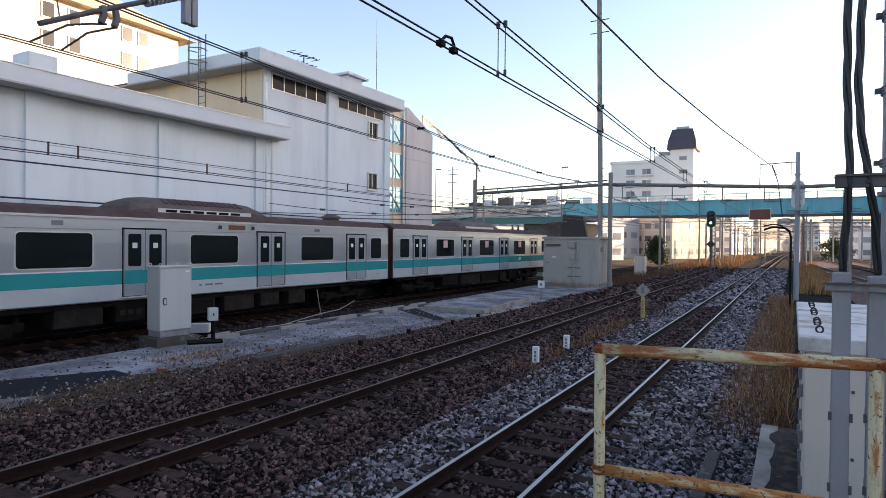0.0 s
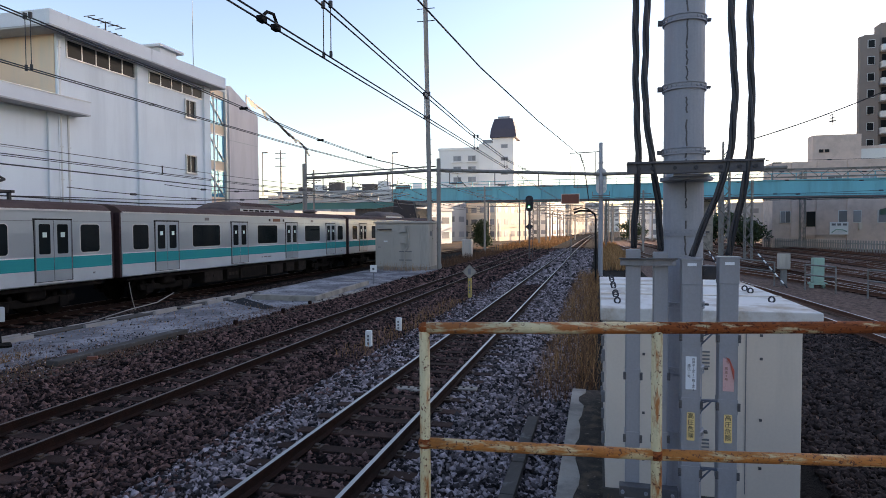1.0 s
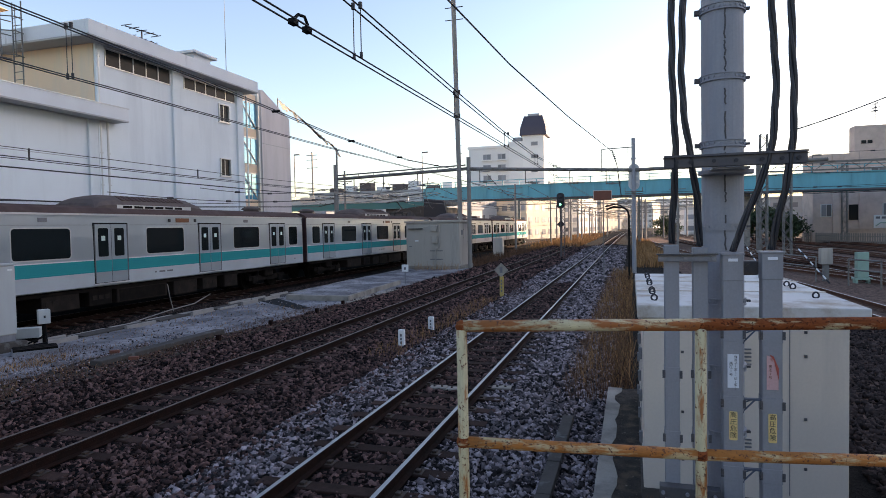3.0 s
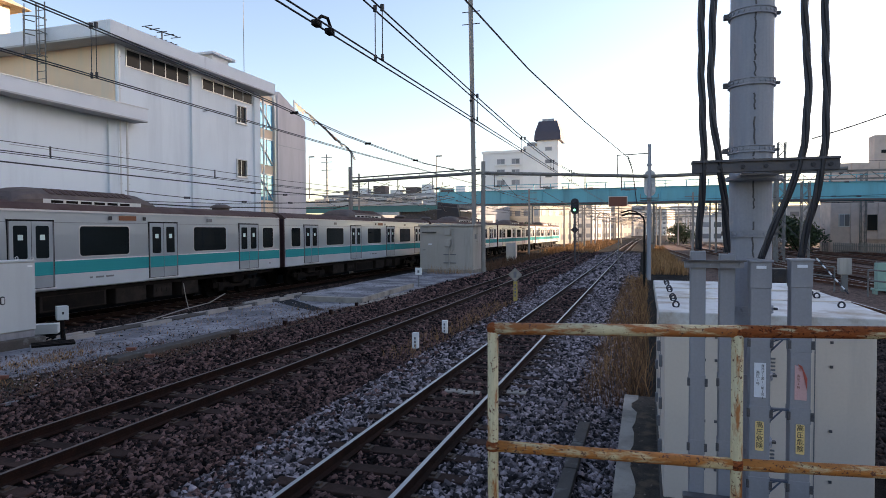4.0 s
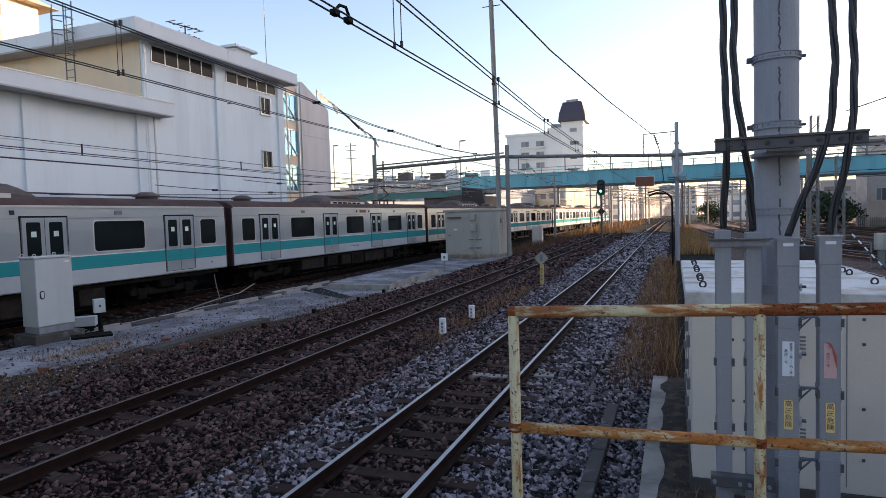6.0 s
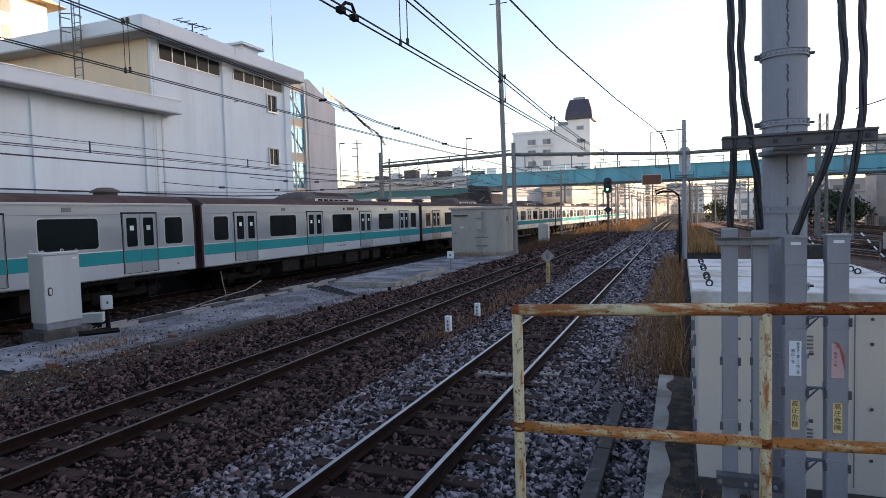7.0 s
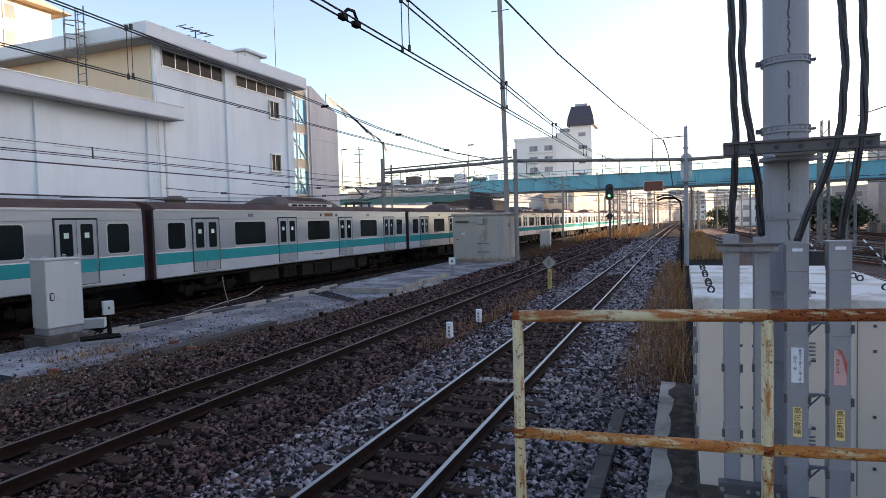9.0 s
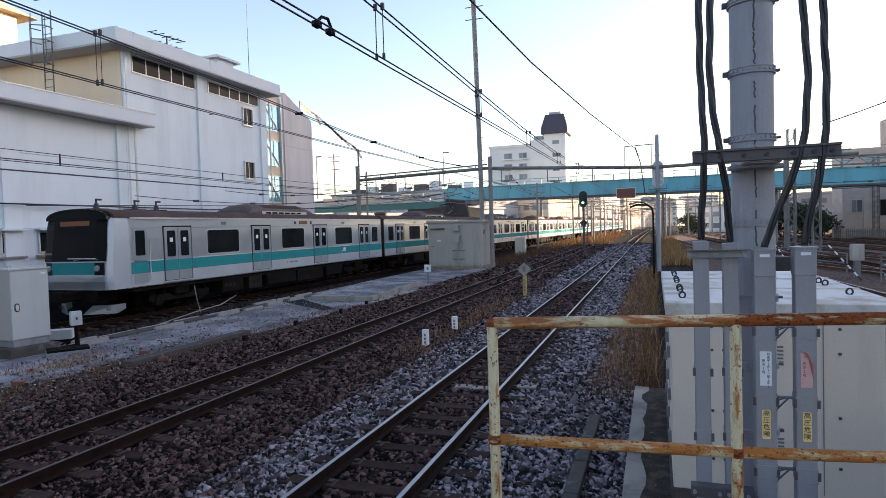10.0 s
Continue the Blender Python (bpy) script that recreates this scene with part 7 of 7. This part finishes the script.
structure("low_kerb_b", bm, M_conc, "low pale concrete kerb", "kerb")
for x, y in ((-9.5, 13.2), (-9.55, 15.6), (-9.5, 18.2), (-9.6, 20.3)):
    p = thing("marker_stub", "small rusty marker stub at the kerb", "marker", (x, y, -0.1))
    part("stub", box(bmn(), -0.05, -0.05, -0.3, 0.05, 0.05, 0.24, 0.01), M_rust, p)
for x, y, c in ((-11.0, 8.5, M_redback), (-9.9, 10.9, M_redback), (-10.9, 11.4, M_redback)):
    p = thing("loose_brick", "loose broken red brick on the ground", "brick", (x, y, -0.01), 0.5)
    part("brick", box(bmn(), -0.1, -0.05, 0, 0.1, 0.05, 0.07, 0.008), c, p)

t = thing("timber_trough", "timber-edged cable trough along the strip", "cable trough")
rb = random.Random(11)
for i in range(9):
    y = 11.6 + i * 1.35
    for x, top in ((-14.0, 0.07), (-13.45, 0.09)):
        if rb.random() < 0.72:
            a, l = rb.uniform(-0.03, 0.03), rb.uniform(0.9, 1.32)
            bm = box(bmn(), -0.05, 0, -0.14, 0.05, l, top + rb.uniform(-0.05, 0.03), 0.012)
            o = part("edge_board", bm, M_timber, t)
            o.location, o.rotation_euler = (x + 0.02 * i + rb.uniform(-0.03, 0.03), y, 0), (0, 0, a)
    o = part("lid", box(bmn(), -0.24, 0.02, -0.14, 0.24, 1.33, 0.0 + rb.uniform(-0.01, 0.035), 0.01), M_conc_d, t)
    o.location, o.rotation_euler = (-13.72 + 0.02 * i, y, 0), (0, 0, rb.uniform(-0.015, 0.015))
g = thing("iron_grating", "rusty iron step grating by the cabinet", "grating", (-13.35, 10.9, 0), -0.65)
part("frame", box(bmn(), -0.1, 0, -0.05, 0.5, 0.9, 0.06), M_duct, g)
for i in range(3):
    part("slat", box(bmn(), -0.06 + i * 0.19, 0.02, 0.06, 0.08 + i * 0.19, 0.88, 0.11), M_under, g)


def trackside_cabinet():
    c = thing("trackside_cabinet", "tall pale grey equipment cabinet on a concrete plinth", "cabinet", (-14.0, 10.9, 0.0), radians(82))
    part("plinth", box(bmn(), -0.58, -0.46, -0.3, 0.58, 0.46, 0.20, 0.02), M_conc_d, c)
    part("base_frame", box(bmn(), -0.41, -0.30, 0.20, 0.41, 0.30, 0.36, 0.01), M_duct, c)
    part("body", box(bmn(), -0.43, -0.30, 0.36, 0.43, 0.32, 1.98, 0.012), M_cabside, c, "beige cabinet body")
    d = part("door", box(bmn(), -0.425, -0.328, 0.38, 0.425, -0.298, 1.96, 0.006), M_cab, c, "pale grey cabinet door")
    part("handle_plate", prism(bmn(), rounded(-0.36, -0.25, 1.02, 1.22, 0.05, 4), -0.335, -0.328, "y"), M_ink, d)
    part("handle", prism(bmn(), rounded(-0.335, -0.275, 1.05, 1.19, 0.02, 4), -0.352, -0.335, "y"), M_frame, d)
    part("maker_plate", box(bmn(), 0.26, -0.332, 1.86, 0.37, -0.327, 1.90), M_white, d)
    part("top_cover", box(bmn(), -0.455, -0.34, 1.98, 0.455, 0.34, 2.02, 0.006), M_cab, c)
    part("side_post", box(bmn(), 0.45, -0.1, 0.9, 0.52, 0.02, 1.75), M_duct, c)
    for x, y in ((-0.40, -0.27), (0.40, -0.27), (-0.38, 0.27), (0.36, 0.27)):
        bm = bmesh.new()
        tube(bm, [(x + 0.035 * math.cos(a), y, 2.055 + 0.035 * math.sin(a)) for a in np.linspace(0, math.tau, 13)], 0.009, 6)
        part("lifting_eye", bm, M_frame, c)


trackside_cabinet()
b = thing("post_box", "small pale switch box on a dark post", "switch box", (-13.35, 11.75, 0))
part("post", cyl(bmn(), (0, 0, -0.3), (0, 0, 0.55), 0.045, 10), M_under, b)
h = part("case", box(bmn(), -0.125, -0.10, 0.54, 0.125, 0.10, 0.88, 0.012), M_cab, b)
h.rotation_euler = (0, 0, radians(60))
part("lock", box(bmn(), -0.02, -0.11, 0.68, 0.02, -0.098, 0.74), M_ink, h)
part("foot_cable", tube(bmn(), [(0.05, 0.0, 0.3), (0.2, -0.1, 0.1), (-0.2, -0.25, 0.02), (-0.6, -0.2, 0.05)], 0.03, 6), M_rubber, b)
part("foot_cable", tube(bmn(), [(0.0, 0.05, 0.35), (-0.2, 0.1, 0.18), (-0.45, -0.1, 0.04), (-0.7, -0.1, 0.1)], 0.025, 6), M_rubber, b)
b = thing("low_box", "low pale grey junction box", "junction box", (-14.1, 11.95, 0), radians(40))
part("case", box(bmn(), -0.26, -0.16, 0.14, 0.26, 0.16, 0.38, 0.01), M_cab, b)
part("leg", box(bmn(), -0.2, -0.1, -0.2, 0.2, 0.1, 0.14), M_under, b)


def relay_hut():
    h = thing("relay_hut", "beige steel relay hut with a flat roof", "hut", (0, 0, 0.27))
    y0 = 38.9
    part("wall", box(bmn(), -14.0, y0, -0.3, -10.35, y0 + 3.0, 2.72, 0.02), M_hut, h)
    part("roof", box(bmn(), -14.1, y0 - 0.1, 2.72, -10.25, y0 + 3.1, 2.86, 0.02), M_hut, h)
    part("canopy", box(bmn(), -13.8, y0 - 0.16, 2.30, -12.85, y0, 2.37), M_conc_d, h)
    part("name_plate", box(bmn(), -13.40, y0 - 0.02, 1.50, -13.15, y0, 1.60), M_white, h)
    part("handle", box(bmn(), -13.8, y0 - 0.04, 1.15, -13.6, y0, 1.2), M_mark, h)
    part("door", box(bmn(), -13.85, y0 - 0.012, 0.0, -12.9, y0, 2.2), M_hut, h)
    for z0, z1, a, b in ((2.15, 2.55, -12.25, -11.85), (1.40, 1.85, -12.2, -11.85)):
        part("meter_box", box(bmn(), a, y0 - 0.16, z0, b, y0, z1, 0.02), M_hut, h)
    for z in (0.85, 0.3):
        part("rail", box(bmn(), -12.35, y0 - 0.05, z, -11.5, y0, z + 0.06), M_mark, h)
    part("conduit", tube(bmn(), [(-11.95, y0 - 0.08, 1.4), (-11.95, y0 - 0.08, 0.1)], 0.04, 6), M_hut, h)
    part("conduit", tube(bmn(), [(-11.7, y0 - 0.08, 2.55), (-11.7, y0 - 0.08, 1.2), (-11.8, y0 - 0.08, 1.05), (-11.95, y0 - 0.08, 1.0)], 0.05, 6), M_hut, h)
    part("base", box(bmn(), -14.1, y0 - 0.1, -0.69, -10.25, y0 + 3.1, -0.1), M_conc, h)
    part("vent", box(bmn(), -10.36, y0 + 0.4, 1.9, -10.33, y0 + 0.8, 2.2), M_mark, h)


relay_hut()
for x, y, w, h in ((-12.4, 62, 0.7, 1.9),):
    b = thing("white_case", "pale equipment case beside the line", "case", (x, y, -0.4))
    part("case", box(bmn(), -w, -0.4, 0, w * 0.4, 0.4, h, 0.03), M_boxw, b)

# markers between the tracks
for x, y, h in ((-5.18, 14.5, 0.34), (-5.18, 16.85, 0.32)):
    p = thing("distance_post", "small white concrete marker post with black bars", "marker post", (x, y, -0.22))
    part("post", box(bmn(), -0.075, -0.06, -0.2, 0.075, 0.06, h + 0.06, 0.012), M_white, p)
    bm = bmn()
    for i in range(3):
        box(bm, -0.02, -0.063, 0.06 + i * 0.09, 0.025, -0.06, 0.12 + i * 0.09)
    part("number_bar", bm, M_mark, p)
d = thing("diamond_marker", "grey diamond track marker on a yellow post", "track marker", (-4.84, 25.2, -0.09))
part("post", box(bmn(), -0.075, -0.05, -0.33, 0.075, 0.05, 0.72, 0.01), M_yelpaint, d)
for i in range(4):
    part("letter_bar", box(bmn(), -0.03, -0.054, 0.08 + i * 0.14, 0.03, -0.05, 0.17 + i * 0.14), M_mark, d)
b = part("diamond", prism(bmn(), [(-0.29, 0.98), (0, 0.69), (0.29, 0.98), (0, 1.27)], -0.09, -0.06, "y"), M_conc, d, "weathered grey diamond board")
bm = bmn()
box(bm, -0.06, -0.094, 0.86, 0.06, -0.09, 1.1)
part("letter_bar", bm, M_mark, b)
p = thing("small_sign", "small white sign on a thin post", "sign", (-10.3, 28.6, -0.2))
part("post", cyl(bmn(), (0, 0, 0), (0, 0, 0.9), 0.03, 6), M_mark, p)
f = part("plate", box(bmn(), -0.17, -0.03, 0.75, 0.17, 0.0, 1.1, 0.01), M_white, p)
part("mark", box(bmn(), -0.05, -0.034, 0.85, 0.05, -0.03, 0.97), M_mark, f)

# ---------------------------------------------------------------- yard fence, posts and cases on the right
f = thing("pipe_fence", "grey pipe fence along the yard", "fence")
pts = [(7.6, 36.5), (8.5, 33.0), (9.3, 31.2), (10.0, 29.6), (10.6, 28.0), (11.2, 26.4)]
for x, y in pts:
    part("post", cyl(bmn(), (x, y, -0.3), (x, y, 0.95), 0.035, 8), M_steel, f)
for a, b in zip(pts[::2], pts[1::2]):
    for z in (0.95, 0.5):
        part("rail", cyl(bmn(), (*a, z), (*b, z), 0.035, 8), M_steel, f)
c = thing("green_case", "pale green lineside case on short legs", "case", (10.2, 32.5, -0.25))
part("case", box(bmn(), -0.23, -0.2, 0.3, 0.23, 0.2, 1.45, 0.02), M_dkgreen, c)
part("foot", box(bmn(), -0.36, -0.22, 0.2, 0.36, 0.22, 0.3, 0.02), M_dkgreen, c)
for s in (-0.25, 0.25):
    part("leg", box(bmn(), s - 0.05, -0.2, 0, s + 0.05, 0.2, 0.3), M_dkgreen, c)
c = thing("grey_case", "weathered grey lineside box on a post", "case", (9.0, 33.4, -0.25))
part("case", box(bmn(), -0.25, -0.2, 0.85, 0.25, 0.2, 1.6, 0.02), M_hut, c)
part("leg", box(bmn(), -0.12, -0.12, 0, 0.12, 0.12, 0.95), M_steel, c)
for (x, y), (u, v, z) in (((8.9, 32), (6.6, 37.5, 3.9)), ((7.0, 36), (5.4, 41.5, 3.8)), ((6.0, 37.5), (4.9, 40.5, 3.0))):
    g = thing("stay_wire", "striped guarded stay wire of a mast", "stay wire", (0, 0, 0))
    part("strand", tube(bmn(), [(x, y, -0.3), (u, v, z)], 0.015, 5), M_wire, g)
    a, b = Vector((x, y, -0.3)), Vector((u, v, z))
    for i in range(10):
        m = M_white if i % 2 else M_ink
        part("guard", cyl(bmn(), a.lerp(b, 0.03 + i * 0.035), a.lerp(b, 0.065 + i * 0.035), 0.035, 8), m, g)
pf = thing("picket_fence", "row of pale concrete fence pickets by the yard", "fence")
n = 130
PK = mesh_of("picket", box(bmn(), -0.07, -0.05, 0, 0.07, 0.05, 1.45, 0.015), M_timber)
for i in range(n):
    u = i / n
    o = new("picket", PK)
    o.parent = pf
    o.location = (22.6 + 17 * u, 94 - 46 * u, -0.4)
for z in (0.1, 0.7):
    part("rail", cyl(bmn(), (22.6, 94.05, z), (39.6, 48.05, z), 0.06, 6), M_timber, pf)
ss = thing("stair_canopy", "teal steel canopy stair by the brown building", "stair", (30, 78, -0.4))
part("post", cyl(bmn(), (3.0, 0, 0), (3.0, 0, 4.5), 0.22, 10), M_teal_girder, ss)
part("roof", prism(bmn(), [(1.2, 4.3), (9, 6.8), (9, 7.4), (1.2, 4.9)], -1, 2.5, "y"), M_green_girder, ss)
part("rail", tube(bmn(), [(1.0, -1, 5.6), (9, -1, 8.2)], 0.08, 6), M_frame, ss)

# ---------------------------------------------------------------- shrubs and dry growth
def shrub(x, y, r, h, label, n=900, material=None, seed=0):
    t = thing("shrub", label, "shrub", (x, y, -0.4))
    rg = np.random.default_rng(seed)
    bm = bmn()
    for i in range(7):
        a = rg.uniform(0, math.tau)
        cyl(bm, (0, 0, 0), (r * 0.6 * math.cos(a), r * 0.6 * math.sin(a), h * rg.uniform(0.5, 0.85)), 0.05, 5, 0.015)
    part("stem", bm, M_under, t)
    cl = rg.normal(0, 1, (14, 3)) * np.array([r * 0.45, r * 0.45, h * 0.2]) + np.array([0, 0, h * 0.58])
    p = cl[rg.integers(0, 14, n)] + rg.normal(0, 1, (n, 3)) * np.array([r, r, h * 0.5]) * 0.2
    p[:, 2] = np.clip(p[:, 2], 0.05, None)
    d1, d2 = rg.normal(0, 1, (n, 3)), rg.normal(0, 1, (n, 3))
    d1 *= 0.10 / np.linalg.norm(d1, axis=1)[:, None]
    d2 *= 0.06 / np.linalg.norm(d2, axis=1)[:, None]
    k = r / 1.2
    v = np.stack([p - d1 * k, p + d2 * k, p + d1 * k, p - d2 * k], 1).reshape(-1, 3)
    f = np.arange(4 * n).reshape(n, 4)
    ob = bulk("leaves", v, f, material or M_leaf, "", "", "stuff", t)
    return t


shrub(-16.6, 92, 2.2, 4.2, "dark evergreen shrub beside the line", 4200, seed=1)
shrub(17.5, 100, 3.2, 5.0, "dark evergreen shrubs beyond the yard", 3000, seed=2)
shrub(19.5, 92, 2.6, 4.0, "dark evergreen shrubs beyond the yard", 2400, seed=3)
shrub(8.5, 150, 3.0, 5.0, "dark evergreen shrubs beyond the yard", 2000, seed=4)

blades("dry_verge", spread(7500, -0.95, 0.22, 10.8, 38, 1.1), -0.36, 0.42, 0.7, 0.004, M_straw_d, "tall dry grass on the verge beside the rails")
blades("dry_verge_gold", spread(2400, -0.85, 0.30, 11.5, 40, 1.05), -0.36, 0.58, 0.6, 0.0045, M_straw, "tall golden dry grass on the verge")
blades("far_reeds", spread(5000, -13.0, -9.0, 42, 75), -0.42, 0.7, 0.5, 0.010, M_straw_d, "dry reeds behind the hut")
blades("far_gold_reeds", spread(7000, -13.0, -6.0, 80, 170), -0.42, 1.0, 0.4, 0.03, M_straw, "sunlit dry reeds beside the line")
blades("right_reeds", spread(5000, 0.6, 3.0, 45, 110), -0.42, 0.8, 0.4, 0.02, M_straw, "dry reeds between the lines")
blades("hut_reeds", spread(300, -13.2, -10.2, 37.0, 38.8), -0.38, 0.9, 0.3, 0.007, M_straw, "dry reeds in front of the hut")
blades("strip_grass", np.concatenate([spread(7000, -11.0, -9.5, -2, 12.5), spread(3000, -10.5, -9.3, 11, 20), spread(900, -12.8, -11.4, 9, 12)]), -0.03, 0.10, 1.3, 0.004, M_straw_d, "trodden dry grass on the asphalt strip")
blades("strip_green", np.concatenate([spread(2200, -11.0, -10.0, 4, 8.5), spread(500, -10.2, -9.6, 12, 14)]), -0.03, 0.06, 1.2, 0.004, M_grass, "short green winter grass on the strip")
blades("track_weeds", spread(700, -5.6, -4.7, 13, 24), -0.24, 0.28, 0.8, 0.004, M_straw, "sparse dry weeds between the tracks")
blades("pad_weeds", spread(160, 0.15, 0.9, 5.3, 6.5), -0.04, 0.12, 0.8, 0.004, M_straw, "tufts of dry weed on the base")
b = thing("dry_branch", "fallen dry branch beside the train track", "branch", (-14.7, 17.5, 0))
part("limb", tube(bmn(), [(-0.3, -1.6, -0.2), (0.0, 0.0, 0.05), (0.1, 1.2, 0.15), (0.15, 2.0, 0.4)], 0.02, 5), M_timber, b)
part("twig", tube(bmn(), [(0.05, 0.2, 0.0), (0.0, 0.1, 0.5), (0.05, -0.05, 0.95)], 0.015, 5), M_timber, b)

# ---------------------------------------------------------------- ballast stones
def bed_z(x):
    return np.interp(x, [p[0] for p in prof], [p[1] for p in prof])


def keep(xy, *tracks):
    """Leaves out stones that would lie on the rails."""
    ok = np.ones(len(xy), bool)
    for c in tracks:
        for s in (-0.566, 0.566):
            ok &= np.abs(xy[:, 0] - c - s) > 0.075
    return xy[ok]


def laid(name, n, x0, x1, y0, y1, near, size, material, label):
    xy = keep(spread(n, x0, x1, y0, y1, near), -2.815, -7.17)
    k = np.clip((xy[:, 1] - 2) / 22, 0, 1)
    z = bed_z(xy[:, 0]) + rng.uniform(-0.040, 0.024, len(xy))
    on = np.zeros(len(xy), bool)
    for c, start in ((-2.815, 2.5), (-7.17, 2.0)):
        inside = np.abs(xy[:, 0] - c) < 1.05
        ph = np.abs(((xy[:, 1] - start + 0.32) % 0.64) - 0.32)
        on |= inside & (ph < 0.12) & (rng.uniform(0, 1, len(xy)) > 0.10)
        z = np.where(inside, z - 0.012, z)
    xy, z, k = xy[~on], z[~on], k[~on]
    s = size * rng.uniform(0.6, 1.45, len(xy)) * (1 + 1.0 * k)
    return stones(name, xy, z, s, material, label)


laid("ballast_second_track", 88000, -9.75, -4.9, 2.8, 30, 1.6, 0.039, M_stone_b, "brown rust-stained crushed ballast stones")
laid("ballast_between", 32000, -4.8, -3.45, 3.4, 32, 1.7, 0.038, M_stone_g, "blue-grey crushed ballast stones")
laid("ballast_four_foot", 20000, -3.5, -2.2, 4.6, 32, 1.7, 0.039, M_stone_b, "brown ballast stones between the rails")
laid("ballast_shoulder", 42000, -2.2, -0.15, 4.8, 32, 1.7, 0.038, M_stone_g, "blue-grey crushed ballast stones on the shoulder")
laid("ballast_far_brown", 14000, -9.6, -4.9, 29, 85, 1.4, 0.075, M_stone_b, "brown ballast stones further down the line")
laid("ballast_far_grey", 14000, -5.0, -0.3, 31, 85, 1.4, 0.075, M_stone_g, "grey ballast stones further down the line")
laid("ballast_mixed", 9000, -5.3, -4.2, 3.4, 30, 1.5, 0.042, M_stone_b, "brown ballast stones mixed into the grey")
xy = spread(16000, 2.9, 7.0, 8, 34, 1.3)
stones("ballast_right", xy, np.interp(xy[:, 0], (2.9, 3.2, 6.6, 9), (-0.38, -0.38, -0.22, -0.2)), rng.uniform(0.04, 0.09, len(xy)), M_stone_d, "dark crushed stones beside the cubicle")
xy = spread(9000, -16.0, -14.1, 4, 34, 1.4)
stones("ballast_train_side", xy, np.interp(xy[:, 0], (-16, -15.4, -14.8), (-0.21, -0.22, -0.36)), rng.uniform(0.05, 0.10, len(xy)), M_stone_d, "dark stones beside the train track")
xy = np.concatenate([spread(3500, -10.6, -9.3, -1, 14), spread(900, -9.9, -9.3, 12, 26)])
stones("loose_chips", xy, -0.01, rng.uniform(0.015, 0.05, len(xy)), M_stone_b, "loose stone chips on the strip")
xy = np.concatenate([spread(1500, -11.6, -9.6, 0, 14), spread(700, -13.4, -10.0, 6, 26)])
stones("pale_chips", xy, -0.005, rng.uniform(0.012, 0.04, len(xy)), M_stone_g, "pale stone chips scattered on the strip")
blades("strip_straw", np.concatenate([spread(600, -11.4, -9.8, 2, 11), spread(350, -13.2, -10.6, 12, 20), spread(400, -12.2, -11.4, 9, 11)]), -0.02, 0.09, 1.8, 0.006, M_straw, "pale fallen straw on the asphalt strip")

motions()
